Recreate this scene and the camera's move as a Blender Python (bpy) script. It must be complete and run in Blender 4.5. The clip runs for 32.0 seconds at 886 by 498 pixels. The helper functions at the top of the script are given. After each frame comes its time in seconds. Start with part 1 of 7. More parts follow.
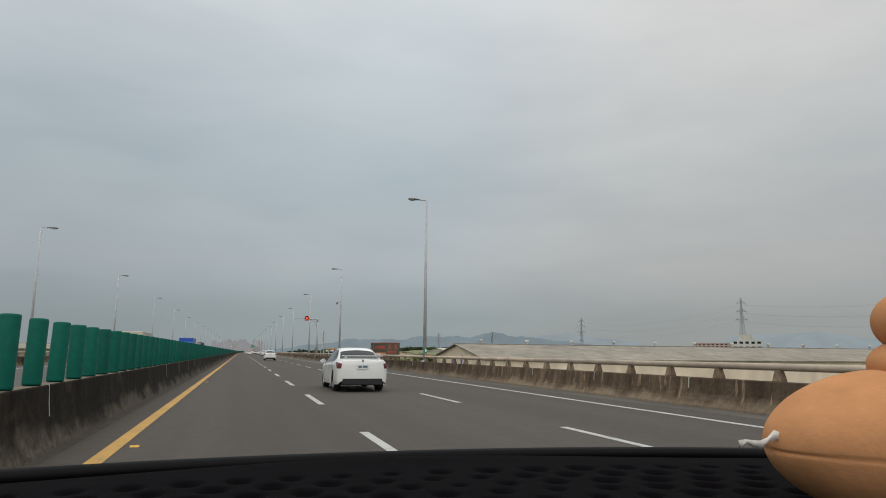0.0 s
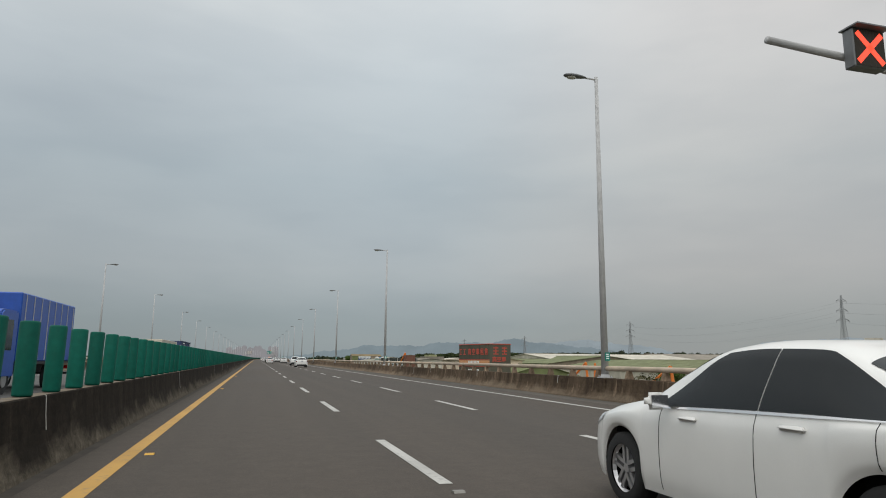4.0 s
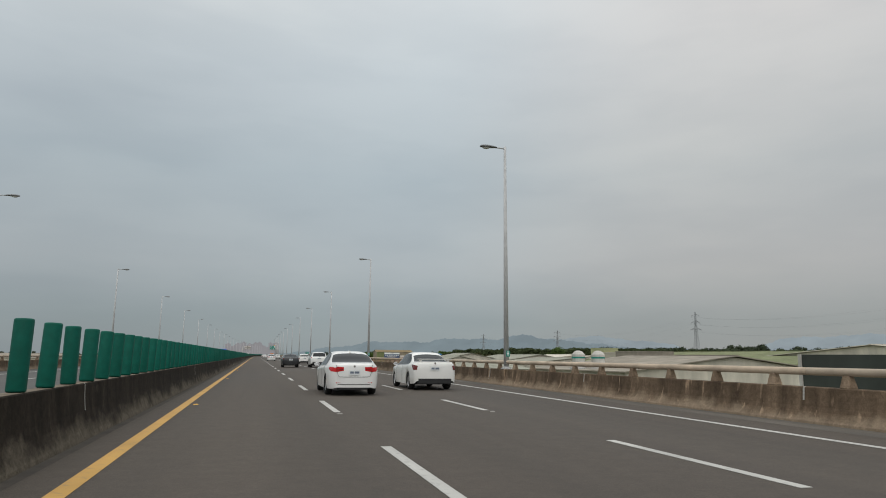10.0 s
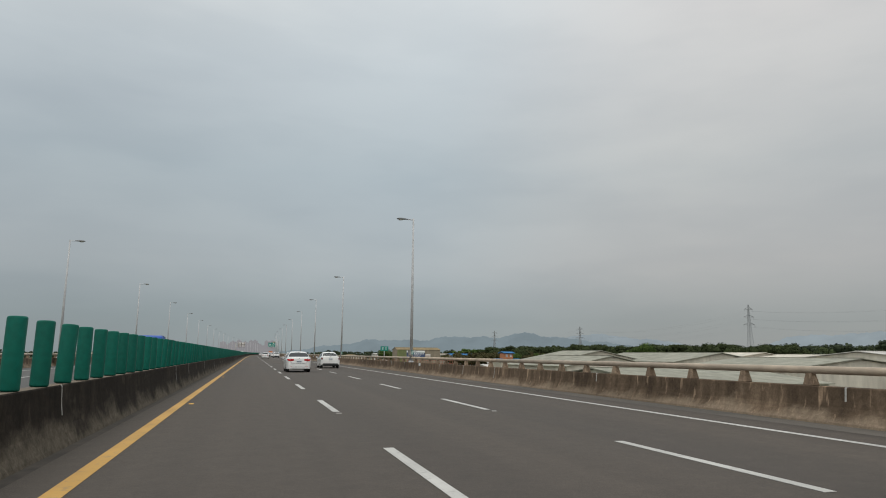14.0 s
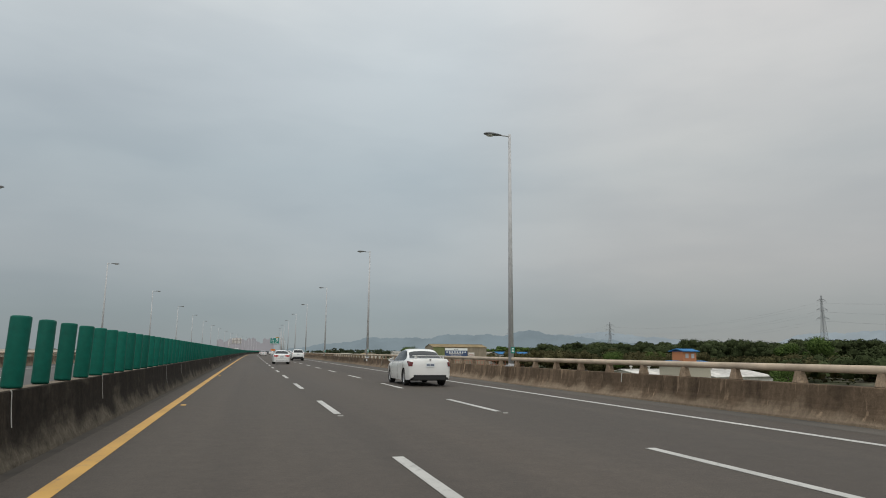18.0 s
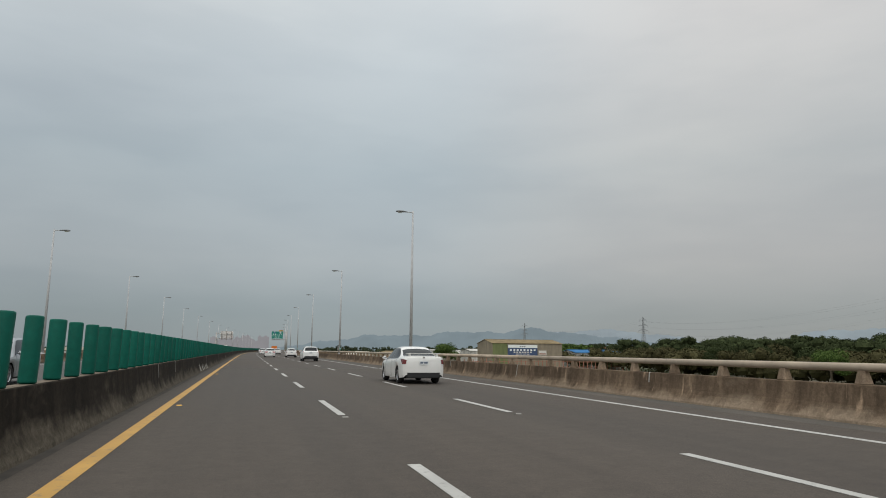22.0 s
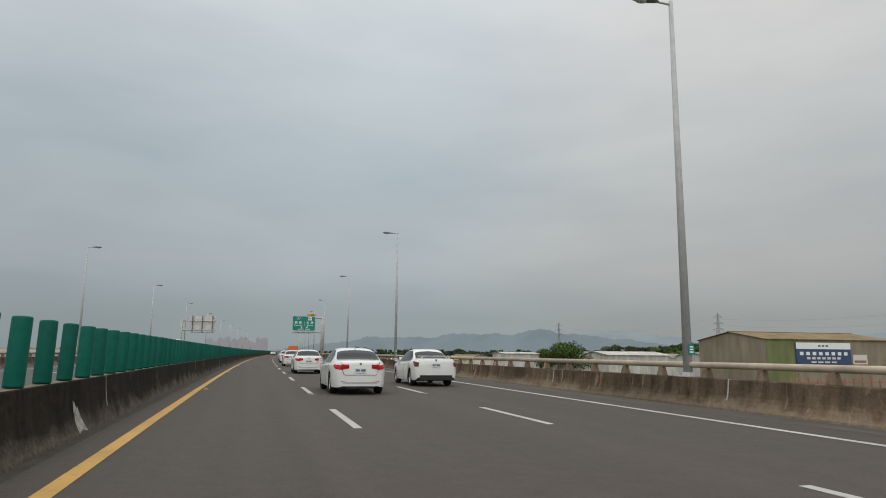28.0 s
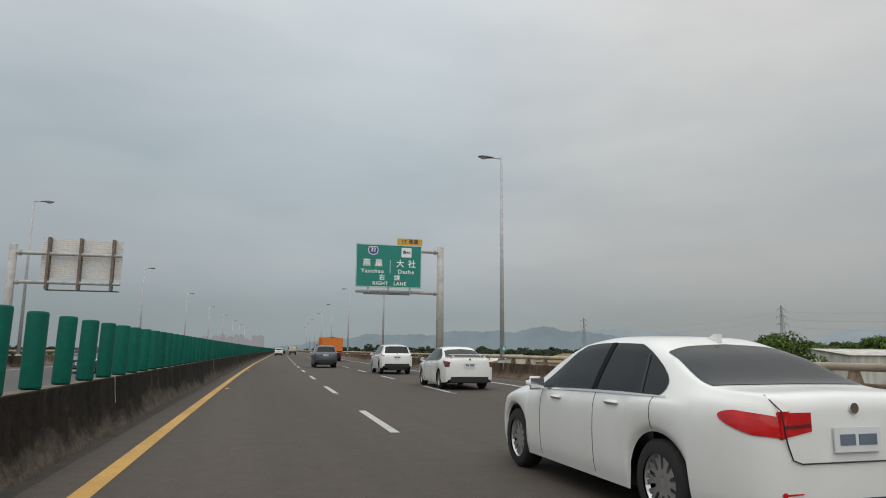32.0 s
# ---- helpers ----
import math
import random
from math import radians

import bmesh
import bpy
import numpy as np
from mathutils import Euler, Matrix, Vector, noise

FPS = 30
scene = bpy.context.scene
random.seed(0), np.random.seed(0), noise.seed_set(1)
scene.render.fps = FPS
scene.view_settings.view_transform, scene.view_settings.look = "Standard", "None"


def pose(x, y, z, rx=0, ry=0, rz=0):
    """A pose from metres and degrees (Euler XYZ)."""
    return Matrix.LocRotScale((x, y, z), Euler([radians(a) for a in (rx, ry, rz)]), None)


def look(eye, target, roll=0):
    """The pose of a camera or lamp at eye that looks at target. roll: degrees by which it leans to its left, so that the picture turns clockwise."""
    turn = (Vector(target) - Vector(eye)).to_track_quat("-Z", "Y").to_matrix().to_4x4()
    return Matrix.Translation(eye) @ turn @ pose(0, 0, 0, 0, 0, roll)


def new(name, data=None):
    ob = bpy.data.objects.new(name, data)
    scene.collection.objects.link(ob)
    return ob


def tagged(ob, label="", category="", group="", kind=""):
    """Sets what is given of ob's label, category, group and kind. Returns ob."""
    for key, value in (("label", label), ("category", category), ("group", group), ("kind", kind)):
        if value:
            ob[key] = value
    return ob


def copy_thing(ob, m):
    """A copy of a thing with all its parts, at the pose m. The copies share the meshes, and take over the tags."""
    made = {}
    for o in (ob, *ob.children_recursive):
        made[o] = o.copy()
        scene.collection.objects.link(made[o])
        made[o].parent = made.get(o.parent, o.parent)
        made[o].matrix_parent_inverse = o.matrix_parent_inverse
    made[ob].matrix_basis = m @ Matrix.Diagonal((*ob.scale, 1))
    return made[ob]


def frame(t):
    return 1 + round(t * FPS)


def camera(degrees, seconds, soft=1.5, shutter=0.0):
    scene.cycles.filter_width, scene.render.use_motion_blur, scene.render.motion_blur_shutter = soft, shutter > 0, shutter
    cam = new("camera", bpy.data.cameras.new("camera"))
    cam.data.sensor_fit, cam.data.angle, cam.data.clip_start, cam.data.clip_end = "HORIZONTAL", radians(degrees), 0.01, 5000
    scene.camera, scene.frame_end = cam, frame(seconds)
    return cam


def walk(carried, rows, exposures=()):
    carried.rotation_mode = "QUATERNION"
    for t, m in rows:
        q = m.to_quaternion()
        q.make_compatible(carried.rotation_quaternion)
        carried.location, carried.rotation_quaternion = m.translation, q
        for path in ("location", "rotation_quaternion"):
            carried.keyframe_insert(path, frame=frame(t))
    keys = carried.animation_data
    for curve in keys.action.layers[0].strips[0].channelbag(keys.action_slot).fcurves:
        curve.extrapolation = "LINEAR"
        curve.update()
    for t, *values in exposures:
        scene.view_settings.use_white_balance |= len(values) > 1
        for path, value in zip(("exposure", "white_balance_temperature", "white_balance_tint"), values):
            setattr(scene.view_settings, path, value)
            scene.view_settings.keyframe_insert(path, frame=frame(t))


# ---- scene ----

# ---------- the road's line: s metres along it, l metres to the right of the driving line ----------
S_STEP = 5.0
S_GRID = np.arange(-300.0, 4300.0, S_STEP)
BEND = np.radians(np.interp(S_GRID, [500, 600, 700, 800, 900], [0, 0.24, 0.40, 1.96, 3.48]))
_mid = (BEND[1:] + BEND[:-1]) / 2
ROAD_X = np.r_[0, np.cumsum(np.sin(_mid) * S_STEP)]
ROAD_Y = np.r_[0, np.cumsum(np.cos(_mid) * S_STEP)]
ROAD_X -= np.interp(0, S_GRID, ROAD_X)
ROAD_Y -= np.interp(0, S_GRID, ROAD_Y)


def at(s, l, z=0.0):
    """The place s along the road, l to the right, z up."""
    b = float(np.interp(s, S_GRID, BEND))
    x, y = float(np.interp(s, S_GRID, ROAD_X)), float(np.interp(s, S_GRID, ROAD_Y))
    return Vector((x + l * math.cos(b), y - l * math.sin(b), z))


def bend(s):
    return float(np.interp(s, S_GRID, BEND))


def post_at(s, l, z=0.0, turn=0.0):
    """A pose whose y runs along the road, turned by some degrees to the left."""
    return Matrix.Translation(at(s, l, z)) @ Matrix.Rotation(-bend(s) + radians(turn), 4, "Z")


# ---------- camera: seconds, s, l, heading to the right, pitch ----------
EYE = 1.309
ROWS = [
    (0.0, 4.63, -0.09, 16.62, 8.89),
    (0.5, 17.26, -0.09, 16.58, 8.84),
    (1.0, 29.88, -0.10, 16.49, 8.89),
    (1.5, 42.50, -0.14, 16.20, 8.86),
    (2.0, 55.11, -0.16, 16.01, 8.99),
    (2.5, 67.72, -0.17, 15.90, 9.03),
    (3.0, 80.35, -0.19, 15.72, 9.18),
    (3.5, 92.98, -0.14, 15.55, 9.30),
    (4.0, 105.61, -0.09, 15.40, 9.44),
    (4.5, 118.25, -0.05, 15.28, 9.59),
    (5.0, 130.90, -0.02, 15.18, 9.68),
    (5.5, 143.56, 0.02, 15.08, 9.64),
    (6.0, 156.24, 0.05, 14.99, 9.46),
    (6.5, 168.95, 0.12, 15.06, 9.67),
    (7.0, 181.68, 0.16, 15.15, 9.53),
    (7.5, 194.42, 0.16, 15.22, 9.47),
    (8.0, 207.15, 0.15, 15.25, 9.37),
    (8.5, 219.87, 0.13, 15.31, 9.29),
    (9.0, 232.59, 0.08, 15.27, 9.04),
    (9.5, 245.34, 0.06, 15.39, 9.23),
    (10.0, 258.08, 0.04, 15.42, 9.16),
    (10.5, 270.80, 0.04, 15.43, 9.09),
    (11.0, 283.51, 0.03, 15.53, 9.07),
    (11.5, 296.19, 0.02, 15.57, 9.08),
    (12.0, 308.84, 0.01, 15.59, 9.03),
    (12.5, 321.46, 0.00, 15.66, 9.09),
    (13.0, 334.05, 0.00, 15.68, 9.03),
    (13.5, 346.63, 0.01, 15.77, 9.12),
    (14.0, 359.25, 0.01, 15.77, 9.03),
    (14.5, 371.92, 0.01, 15.75, 9.06),
    (15.0, 384.62, 0.02, 15.82, 9.21),
    (15.5, 397.35, 0.02, 15.83, 9.04),
    (16.0, 410.09, 0.03, 15.83, 8.93),
    (16.5, 422.84, 0.03, 15.81, 8.87),
    (17.0, 435.60, 0.04, 15.80, 8.86),
    (17.5, 448.35, 0.05, 15.85, 8.86),
    (18.0, 461.08, 0.06, 15.94, 8.88),
    (18.5, 473.79, 0.06, 16.00, 8.84),
    (19.0, 486.47, 0.06, 16.08, 8.79),
    (19.5, 499.12, 0.03, 16.14, 8.72),
    (20.0, 511.77, 0.02, 16.22, 8.69),
    (20.5, 524.46, -0.02, 16.29, 8.67),
    (21.0, 537.17, -0.04, 16.34, 8.66),
    (21.5, 549.92, -0.04, 16.42, 8.75),
    (22.0, 562.70, 0.00, 16.39, 8.69),
    (22.5, 575.49, 0.04, 16.39, 8.80),
    (23.0, 588.29, 0.08, 16.30, 8.83),
    (23.5, 601.08, 0.06, 16.27, 8.88),
    (24.0, 613.87, 0.05, 16.20, 8.91),
    (24.5, 626.65, 0.06, 16.17, 9.01),
    (25.0, 639.42, 0.08, 16.23, 9.16),
    (25.5, 652.18, 0.07, 15.91, 8.82),
    (26.0, 664.93, 0.07, 15.85, 8.69),
    (26.5, 677.67, 0.07, 16.03, 8.76),
    (27.0, 690.41, 0.08, 16.29, 8.89),
    (27.5, 703.16, 0.08, 16.47, 8.94),
    (28.0, 715.91, 0.07, 16.55, 8.90),
    (28.5, 728.67, 0.04, 16.66, 8.83),
    (29.0, 741.44, -0.01, 16.69, 8.80),
    (29.5, 754.20, -0.05, 16.69, 8.79),
    (30.0, 766.96, -0.06, 16.75, 8.77),
    (30.5, 779.69, -0.10, 16.75, 8.64),
    (31.0, 792.38, -0.10, 16.78, 8.62),
    (31.5, 805.06, -0.11, 16.80, 8.65),
    (32.0, 817.73, -0.13, 16.87, 8.72),
]

cam = camera(67.3, 32.0, soft=1.0)
PATH = []
for t, s, l, yaw, pitch in ROWS:
    eye = at(s, l, EYE)
    a, p = radians(yaw), radians(pitch)
    PATH.append((t, look(eye, eye + Vector((math.sin(a) * math.cos(p), math.cos(a) * math.cos(p), math.sin(p))), 0.5)))
walk(cam, PATH)

# ---------- sky and light: a thick, even overcast, brightest towards a faint warm sun at the back of the drive ----------
world = bpy.data.worlds.new("overcast")
scene.world = world
world.use_nodes = True
wt = world.node_tree
wt.nodes.clear()


def wnode(kind, **kw):
    n = wt.nodes.new(kind)
    for k, v in kw.items():
        if k == "noise_scale":
            n.inputs["Scale"].default_value = v
        elif k == "detail":
            n.inputs["Detail"].default_value = v
        elif k == "rough":
            n.inputs["Roughness"].default_value = v
    return n


def wmix(fac, a, b, blend="MIX"):
    n = wt.nodes.new("ShaderNodeMix")
    n.data_type, n.blend_type = "RGBA", blend
    for sock, v in ((n.inputs[0], fac), (n.inputs[6], a), (n.inputs[7], b)):
        if isinstance(v, (int, float)):
            sock.default_value = v
        elif isinstance(v, tuple):
            sock.default_value = (*v, 1)
        else:
            wt.links.new(v, sock)
    return n.outputs[2]


def wramp(fac, stops, smooth=True):
    n = wt.nodes.new("ShaderNodeValToRGB")
    n.color_ramp.interpolation = "EASE" if smooth else "LINEAR"
    els = n.color_ramp.elements
    while len(els) < len(stops):
        els.new(0.5)
    for e, (p, c) in zip(els, stops):
        e.position, e.color = p, (*c, 1) if isinstance(c, tuple) else (c, c, c, 1)
    wt.links.new(fac, n.inputs[0])
    return n.outputs[0]


SUN_UP, SUN_TURN = 42.0, 190.0
tc = wnode("ShaderNodeTexCoord")
sep = wnode("ShaderNodeSeparateXYZ")
wt.links.new(tc.outputs["Generated"], sep.inputs[0])
low = wramp(sep.outputs[2], [(0.0, (0.298, 0.332, 0.345)), (0.05, (0.296, 0.334, 0.350)), (0.09, (0.352, 0.383, 0.398)), (0.13, (0.410, 0.437, 0.450)), (0.26, (0.462, 0.512, 0.536)), (0.40, (0.608, 0.648, 0.668)), (0.50, (0.708, 0.730, 0.740)), (1.0, (1.70, 1.70, 1.68))], False)
# long flat banks of cloud, stretched sideways
flat = wnode("ShaderNodeMapping")
flat.inputs["Scale"].default_value = (1.0, 1.0, 3.6)
wt.links.new(tc.outputs["Generated"], flat.inputs[0])
n1 = wnode("ShaderNodeTexNoise", noise_scale=1.7, detail=4.0, rough=0.42)
n2 = wnode("ShaderNodeTexNoise", noise_scale=5.0, detail=6.0, rough=0.5)
n1.inputs["Distortion"].default_value = 0.5
wt.links.new(flat.outputs[0], n1.inputs[0])
wt.links.new(flat.outputs[0], n2.inputs[0])
banks = wramp(n1.outputs[0], [(0.34, (0.945, 0.955, 0.965)), (0.5, (0.985, 0.993, 0.996)), (0.66, (1.055, 1.055, 1.045))])
wisps = wramp(n2.outputs[0], [(0.35, (0.975, 0.978, 0.98)), (0.65, (1.028, 1.024, 1.02))])
cloud = wmix(1.0, wmix(1.0, low, banks, "MULTIPLY"), wisps, "MULTIPLY")
# a warmer veil low to the right, with a windscreen reflection's tint put into it
side = wnode("ShaderNodeVectorMath")
side.operation = "DOT_PRODUCT"
side.inputs[1].default_value = (math.sin(radians(52)) * 0.985, math.cos(radians(52)) * 0.985, 0.17)
wt.links.new(tc.outputs["Generated"], side.inputs[0])
veil = wramp(side.outputs["Value"], [(0.78, (1.0, 1.0, 1.0)), (0.985, (1.105, 1.005, 0.945))])
cloud = wmix(1.0, cloud, veil, "MULTIPLY")
thick = wramp(side.outputs["Value"], [(0.0, (1.12, 1.12, 1.11)), (0.30, (0.88, 0.90, 0.915)), (0.42, (0.852, 0.875, 0.89)), (0.78, (0.972, 0.995, 1.005))])
cloud = wmix(1.0, cloud, thick, "MULTIPLY")
sky = wnode("ShaderNodeTexSky")
sky.sky_type, sky.sun_disc = "NISHITA", False
sky.sun_elevation, sky.sun_rotation = radians(SUN_UP), radians(SUN_TURN)
dim = wmix(1.0, sky.outputs[0], (0.09, 0.09, 0.09), "MULTIPLY")
bg, out = wnode("ShaderNodeBackground"), wnode("ShaderNodeOutputWorld")
wt.links.new(wmix(0.93, dim, cloud), bg.inputs[0])
bg.inputs[1].default_value = 1.0
wt.links.new(bg.outputs[0], out.inputs[0])

sun = new("sun", bpy.data.lights.new("sun", "SUN"))
sun.data.energy, sun.data.angle, sun.data.color = 0.72, radians(80), (1.0, 0.95, 0.88)
ta, te = radians(SUN_TURN), radians(SUN_UP)
sun.matrix_world = look((0, 0, 50), Vector((0, 0, 50)) - Vector((math.sin(ta) * math.cos(te), math.cos(ta) * math.cos(te), math.sin(te))))


# ---------- materials ----------
class Mat:
    """A small builder for node materials."""

    def __init__(self, name, rough=0.6, metal=0.0, coords="Object"):
        self.m = bpy.data.materials.new(name)
        self.m.use_nodes = True
        self.t = self.m.node_tree
        self.b = self.t.nodes["Principled BSDF"]
        self.b.inputs["Roughness"].default_value, self.b.inputs["Metallic"].default_value = rough, metal
        c = self.t.nodes.new("ShaderNodeTexCoord")
        g = self.t.nodes.new("ShaderNodeNewGeometry")
        self.co = g.outputs["Position"] if coords == "World" else c.outputs["Object"]

    def stretch(self, x, y, z):
        n = self.t.nodes.new("ShaderNodeMapping")
        n.inputs["Scale"].default_value = (x, y, z)
        self.t.links.new(self.co, n.inputs[0])
        return n.outputs[0]

    def noise(self, scale, detail=4.0, rough=0.55, co=None, distort=0.0):
        n = self.t.nodes.new("ShaderNodeTexNoise")
        n.inputs["Scale"].default_value, n.inputs["Detail"].default_value = scale, detail
        n.inputs["Roughness"].default_value, n.inputs["Distortion"].default_value = rough, distort
        self.t.links.new(co or self.co, n.inputs[0])
        return n.outputs[0]

    def ramp(self, fac, stops):
        n = self.t.nodes.new("ShaderNodeValToRGB")
        els = n.color_ramp.elements
        while len(els) < len(stops):
            els.new(0.5)
        for e, (p, c) in zip(els, stops):
            e.position, e.color = p, (*c, 1) if isinstance(c, tuple) else (c, c, c, 1)
        self.t.links.new(fac, n.inputs[0])
        return n.outputs[0]

    def mix(self, fac, a, b, blend="MIX"):
        n = self.t.nodes.new("ShaderNodeMix")
        n.data_type, n.blend_type = "RGBA", blend
        for sock, v in ((n.inputs[0], fac), (n.inputs[6], a), (n.inputs[7], b)):
            if isinstance(v, (int, float)):
                sock.default_value = v
            elif isinstance(v, tuple):
                sock.default_value = (*v, 1)
            else:
                self.t.links.new(v, sock)
        return n.outputs[2]

    def vary(self, colour, spread=0.12):
        """The colour, a little lighter or darker from piece to piece."""
        n = self.t.nodes.new("ShaderNodeObjectInfo")
        k = self.ramp(n.outputs["Random"], [(0, 1 - spread), (1, 1 + spread)])
        return self.mix(1.0, colour, k, "MULTIPLY")

    def colour(self, c):
        if isinstance(c, tuple):
            self.b.inputs["Base Color"].default_value = (*c, 1)
        else:
            self.t.links.new(c, self.b.inputs["Base Color"])
        return self

    def rough(self, r):
        self.t.links.new(r, self.b.inputs["Roughness"])
        return self

    def bump(self, h, strength=0.3, dist=0.02):
        n = self.t.nodes.new("ShaderNodeBump")
        n.inputs["Strength"].default_value, n.inputs["Distance"].default_value = strength, dist
        self.t.links.new(h, n.inputs["Height"])
        self.t.links.new(n.outputs[0], self.b.inputs["Normal"])
        return self

    def glow(self, c, k):
        self.b.inputs["Emission Color"].default_value, self.b.inputs["Emission Strength"].default_value = (*c, 1), k
        return self


def simple(name, colour, rough=0.5, metal=0.0, grain=0.12, scale=6.0, spread=0.0, bump=0.0):
    """A plain surface with a little dirt and grain."""
    k = Mat(name, rough, metal)
    n = k.noise(scale, 5.0)
    c = k.mix(1.0, colour, k.ramp(n, [(0.3, 1 - grain), (0.7, 1 + grain)]), "MULTIPLY")
    if spread:
        c = k.vary(c, spread)
    k.colour(c)
    if bump:
        k.bump(k.noise(scale * 6, 3.0), bump)
    return k.m


def make_asphalt(name, tone):
    k = Mat(name, 0.85, coords="World")
    lane = k.noise(0.35, 3.0, co=k.stretch(1.0, 0.02, 1.0))
    patch = k.noise(0.11, 4.0, co=k.stretch(1.0, 0.25, 1.0), distort=0.4)
    grit = k.noise(55.0, 2.0)
    speck = k.noise(16.0, 3.0)
    c = k.ramp(lane, [(0.3, tuple(v * 0.84 for v in tone)), (0.7, tuple(v * 1.16 for v in tone))])
    c = k.mix(1.0, c, k.ramp(patch, [(0.3, 0.86), (0.5, 1.0), (0.72, 1.12)]), "MULTIPLY")
    c = k.mix(1.0, c, k.ramp(grit, [(0.3, 0.72), (0.7, 1.28)]), "MULTIPLY")
    c = k.mix(1.0, c, k.ramp(speck, [(0.35, 0.9), (0.65, 1.1)]), "MULTIPLY")
    track = k.noise(1.5, 4.0, co=k.stretch(1.0, 0.012, 1.0))
    mott = k.noise(3.2, 6.0, 0.7)
    c = k.mix(1.0, c, k.ramp(track, [(0.3, 0.90), (0.7, 1.09)]), "MULTIPLY")
    c = k.mix(1.0, c, k.ramp(mott, [(0.3, 0.84), (0.7, 1.16)]), "MULTIPLY")
    k.colour(c).rough(k.ramp(patch, [(0.2, 0.74), (0.8, 0.92)])).bump(grit, 0.35, 0.01)
    return k.m


def make_concrete(name, tone, dirt, streak=1.0, dust=None, toe=0.3, drip=0.5, patches=0.0, mottle=0.38):
    """Cast concrete, streaked downwards by rain, blotched by soot, with road dust thrown up at its foot."""
    k = Mat(name, 0.92, coords="World")
    k.b.inputs["Specular IOR Level"].default_value = 0.12
    blot = k.noise(0.55, 5.0, distort=0.6)
    run = k.noise(1.6, 5.0, co=k.stretch(1.0, 1.6, 0.22))
    runs2 = k.noise(4.6, 4.0, co=k.stretch(1.0, 1.0, 0.12), distort=0.25)
    grain = k.noise(40.0, 3.0)
    c = k.mix(k.ramp(run, [(0.36, 0.0), (0.66, streak)]), tone, dirt)
    c = k.mix(k.ramp(blot, [(0.42, 0.0), (0.66, 0.75)]), c, dirt)
    c = k.mix(k.ramp(runs2, [(0.61, 0.0), (0.70, drip)]), c, tuple(min(1, v * 2.0) for v in tone))
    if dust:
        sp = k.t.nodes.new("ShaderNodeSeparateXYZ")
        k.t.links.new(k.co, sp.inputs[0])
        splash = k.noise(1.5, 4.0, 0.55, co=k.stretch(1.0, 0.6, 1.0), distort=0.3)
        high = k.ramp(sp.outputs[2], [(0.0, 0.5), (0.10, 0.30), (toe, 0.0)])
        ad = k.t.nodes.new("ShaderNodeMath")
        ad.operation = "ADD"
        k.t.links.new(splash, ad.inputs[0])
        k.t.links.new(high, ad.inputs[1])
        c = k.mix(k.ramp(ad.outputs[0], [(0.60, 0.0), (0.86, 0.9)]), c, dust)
    c = k.mix(1.0, c, k.ramp(k.noise(7.5, 6.0, 0.7, distort=0.8), [(0.32, 1 - mottle * 0.9), (0.5, 1.0), (0.70, 1 + mottle * 1.1)]), "MULTIPLY")
    if patches:
        c = k.mix(1.0, c, k.ramp(k.noise(0.035, 3.0), [(0.40, 1 - patches), (0.60, 1 + patches)]), "MULTIPLY")
    c = k.mix(1.0, c, k.ramp(grain, [(0.3, 0.85), (0.7, 1.12)]), "MULTIPLY")
    k.colour(k.vary(c, 0.05)).bump(grain, 0.3, 0.01)
    return k.m


def make_paint(name, tone):
    """Thermoplastic road paint, scuffed by tyres."""
    k = Mat(name, 0.7, coords="World")
    wear = k.noise(7.0, 5.0, 0.65)
    film = k.noise(0.6, 3.0)
    c = k.mix(k.ramp(wear, [(0.55, 0.0), (0.72, 0.7)]), tone, (0.14, 0.135, 0.13))
    c = k.mix(1.0, c, k.ramp(film, [(0.3, 0.82), (0.7, 1.1)]), "MULTIPLY")
    k.colour(c).bump(wear, 0.15, 0.005)
    return k.m


def make_car_paint(name, tone, metal=0.0, rough=0.32):
    k = Mat(name, rough, metal)
    dust = k.noise(1.6, 5.0)
    flake = k.noise(220.0, 2.0)
    c = k.mix(1.0, tone, k.ramp(dust, [(0.3, 0.94), (0.7, 1.03)]), "MULTIPLY")
    c = k.mix(1.0, c, k.ramp(flake, [(0.3, 0.97), (0.7, 1.03)]), "MULTIPLY")
    k.colour(c)
    k.b.inputs["Coat Weight"].default_value, k.b.inputs["Coat Roughness"].default_value = 0.6, 0.06
    return k.m


def make_leaf(name, dark, light):
    k = Mat(name, 1.0, coords="World")
    k.b.inputs["Specular IOR Level"].default_value = 0.0
    g = k.t.nodes.new("ShaderNodeNewGeometry")
    c = k.ramp(g.outputs["Random Per Island"], [(0.0, dark), (0.75, light), (1.0, tuple(v * 1.3 for v in light))])
    c = k.mix(1.0, c, k.ramp(k.noise(0.12, 3.0), [(0.3, 0.75), (0.7, 1.25)]), "MULTIPLY")
    k.colour(c)
    k.b.inputs["Subsurface Weight"].default_value = 0.0
    return k.m


def make_ground():
    k = Mat("fields", 0.95, coords="World")
    big = k.noise(0.012, 4.0, distort=0.8)
    small = k.noise(0.35, 5.0)
    c = k.ramp(big, [(0.35, (0.055, 0.075, 0.03)), (0.48, (0.09, 0.10, 0.045)), (0.56, (0.16, 0.145, 0.10)), (0.7, (0.06, 0.085, 0.035))])
    c = k.mix(1.0, c, k.ramp(small, [(0.3, 0.7), (0.7, 1.3)]), "MULTIPLY")
    k.colour(c).bump(small, 0.5, 0.2)
    return k.m


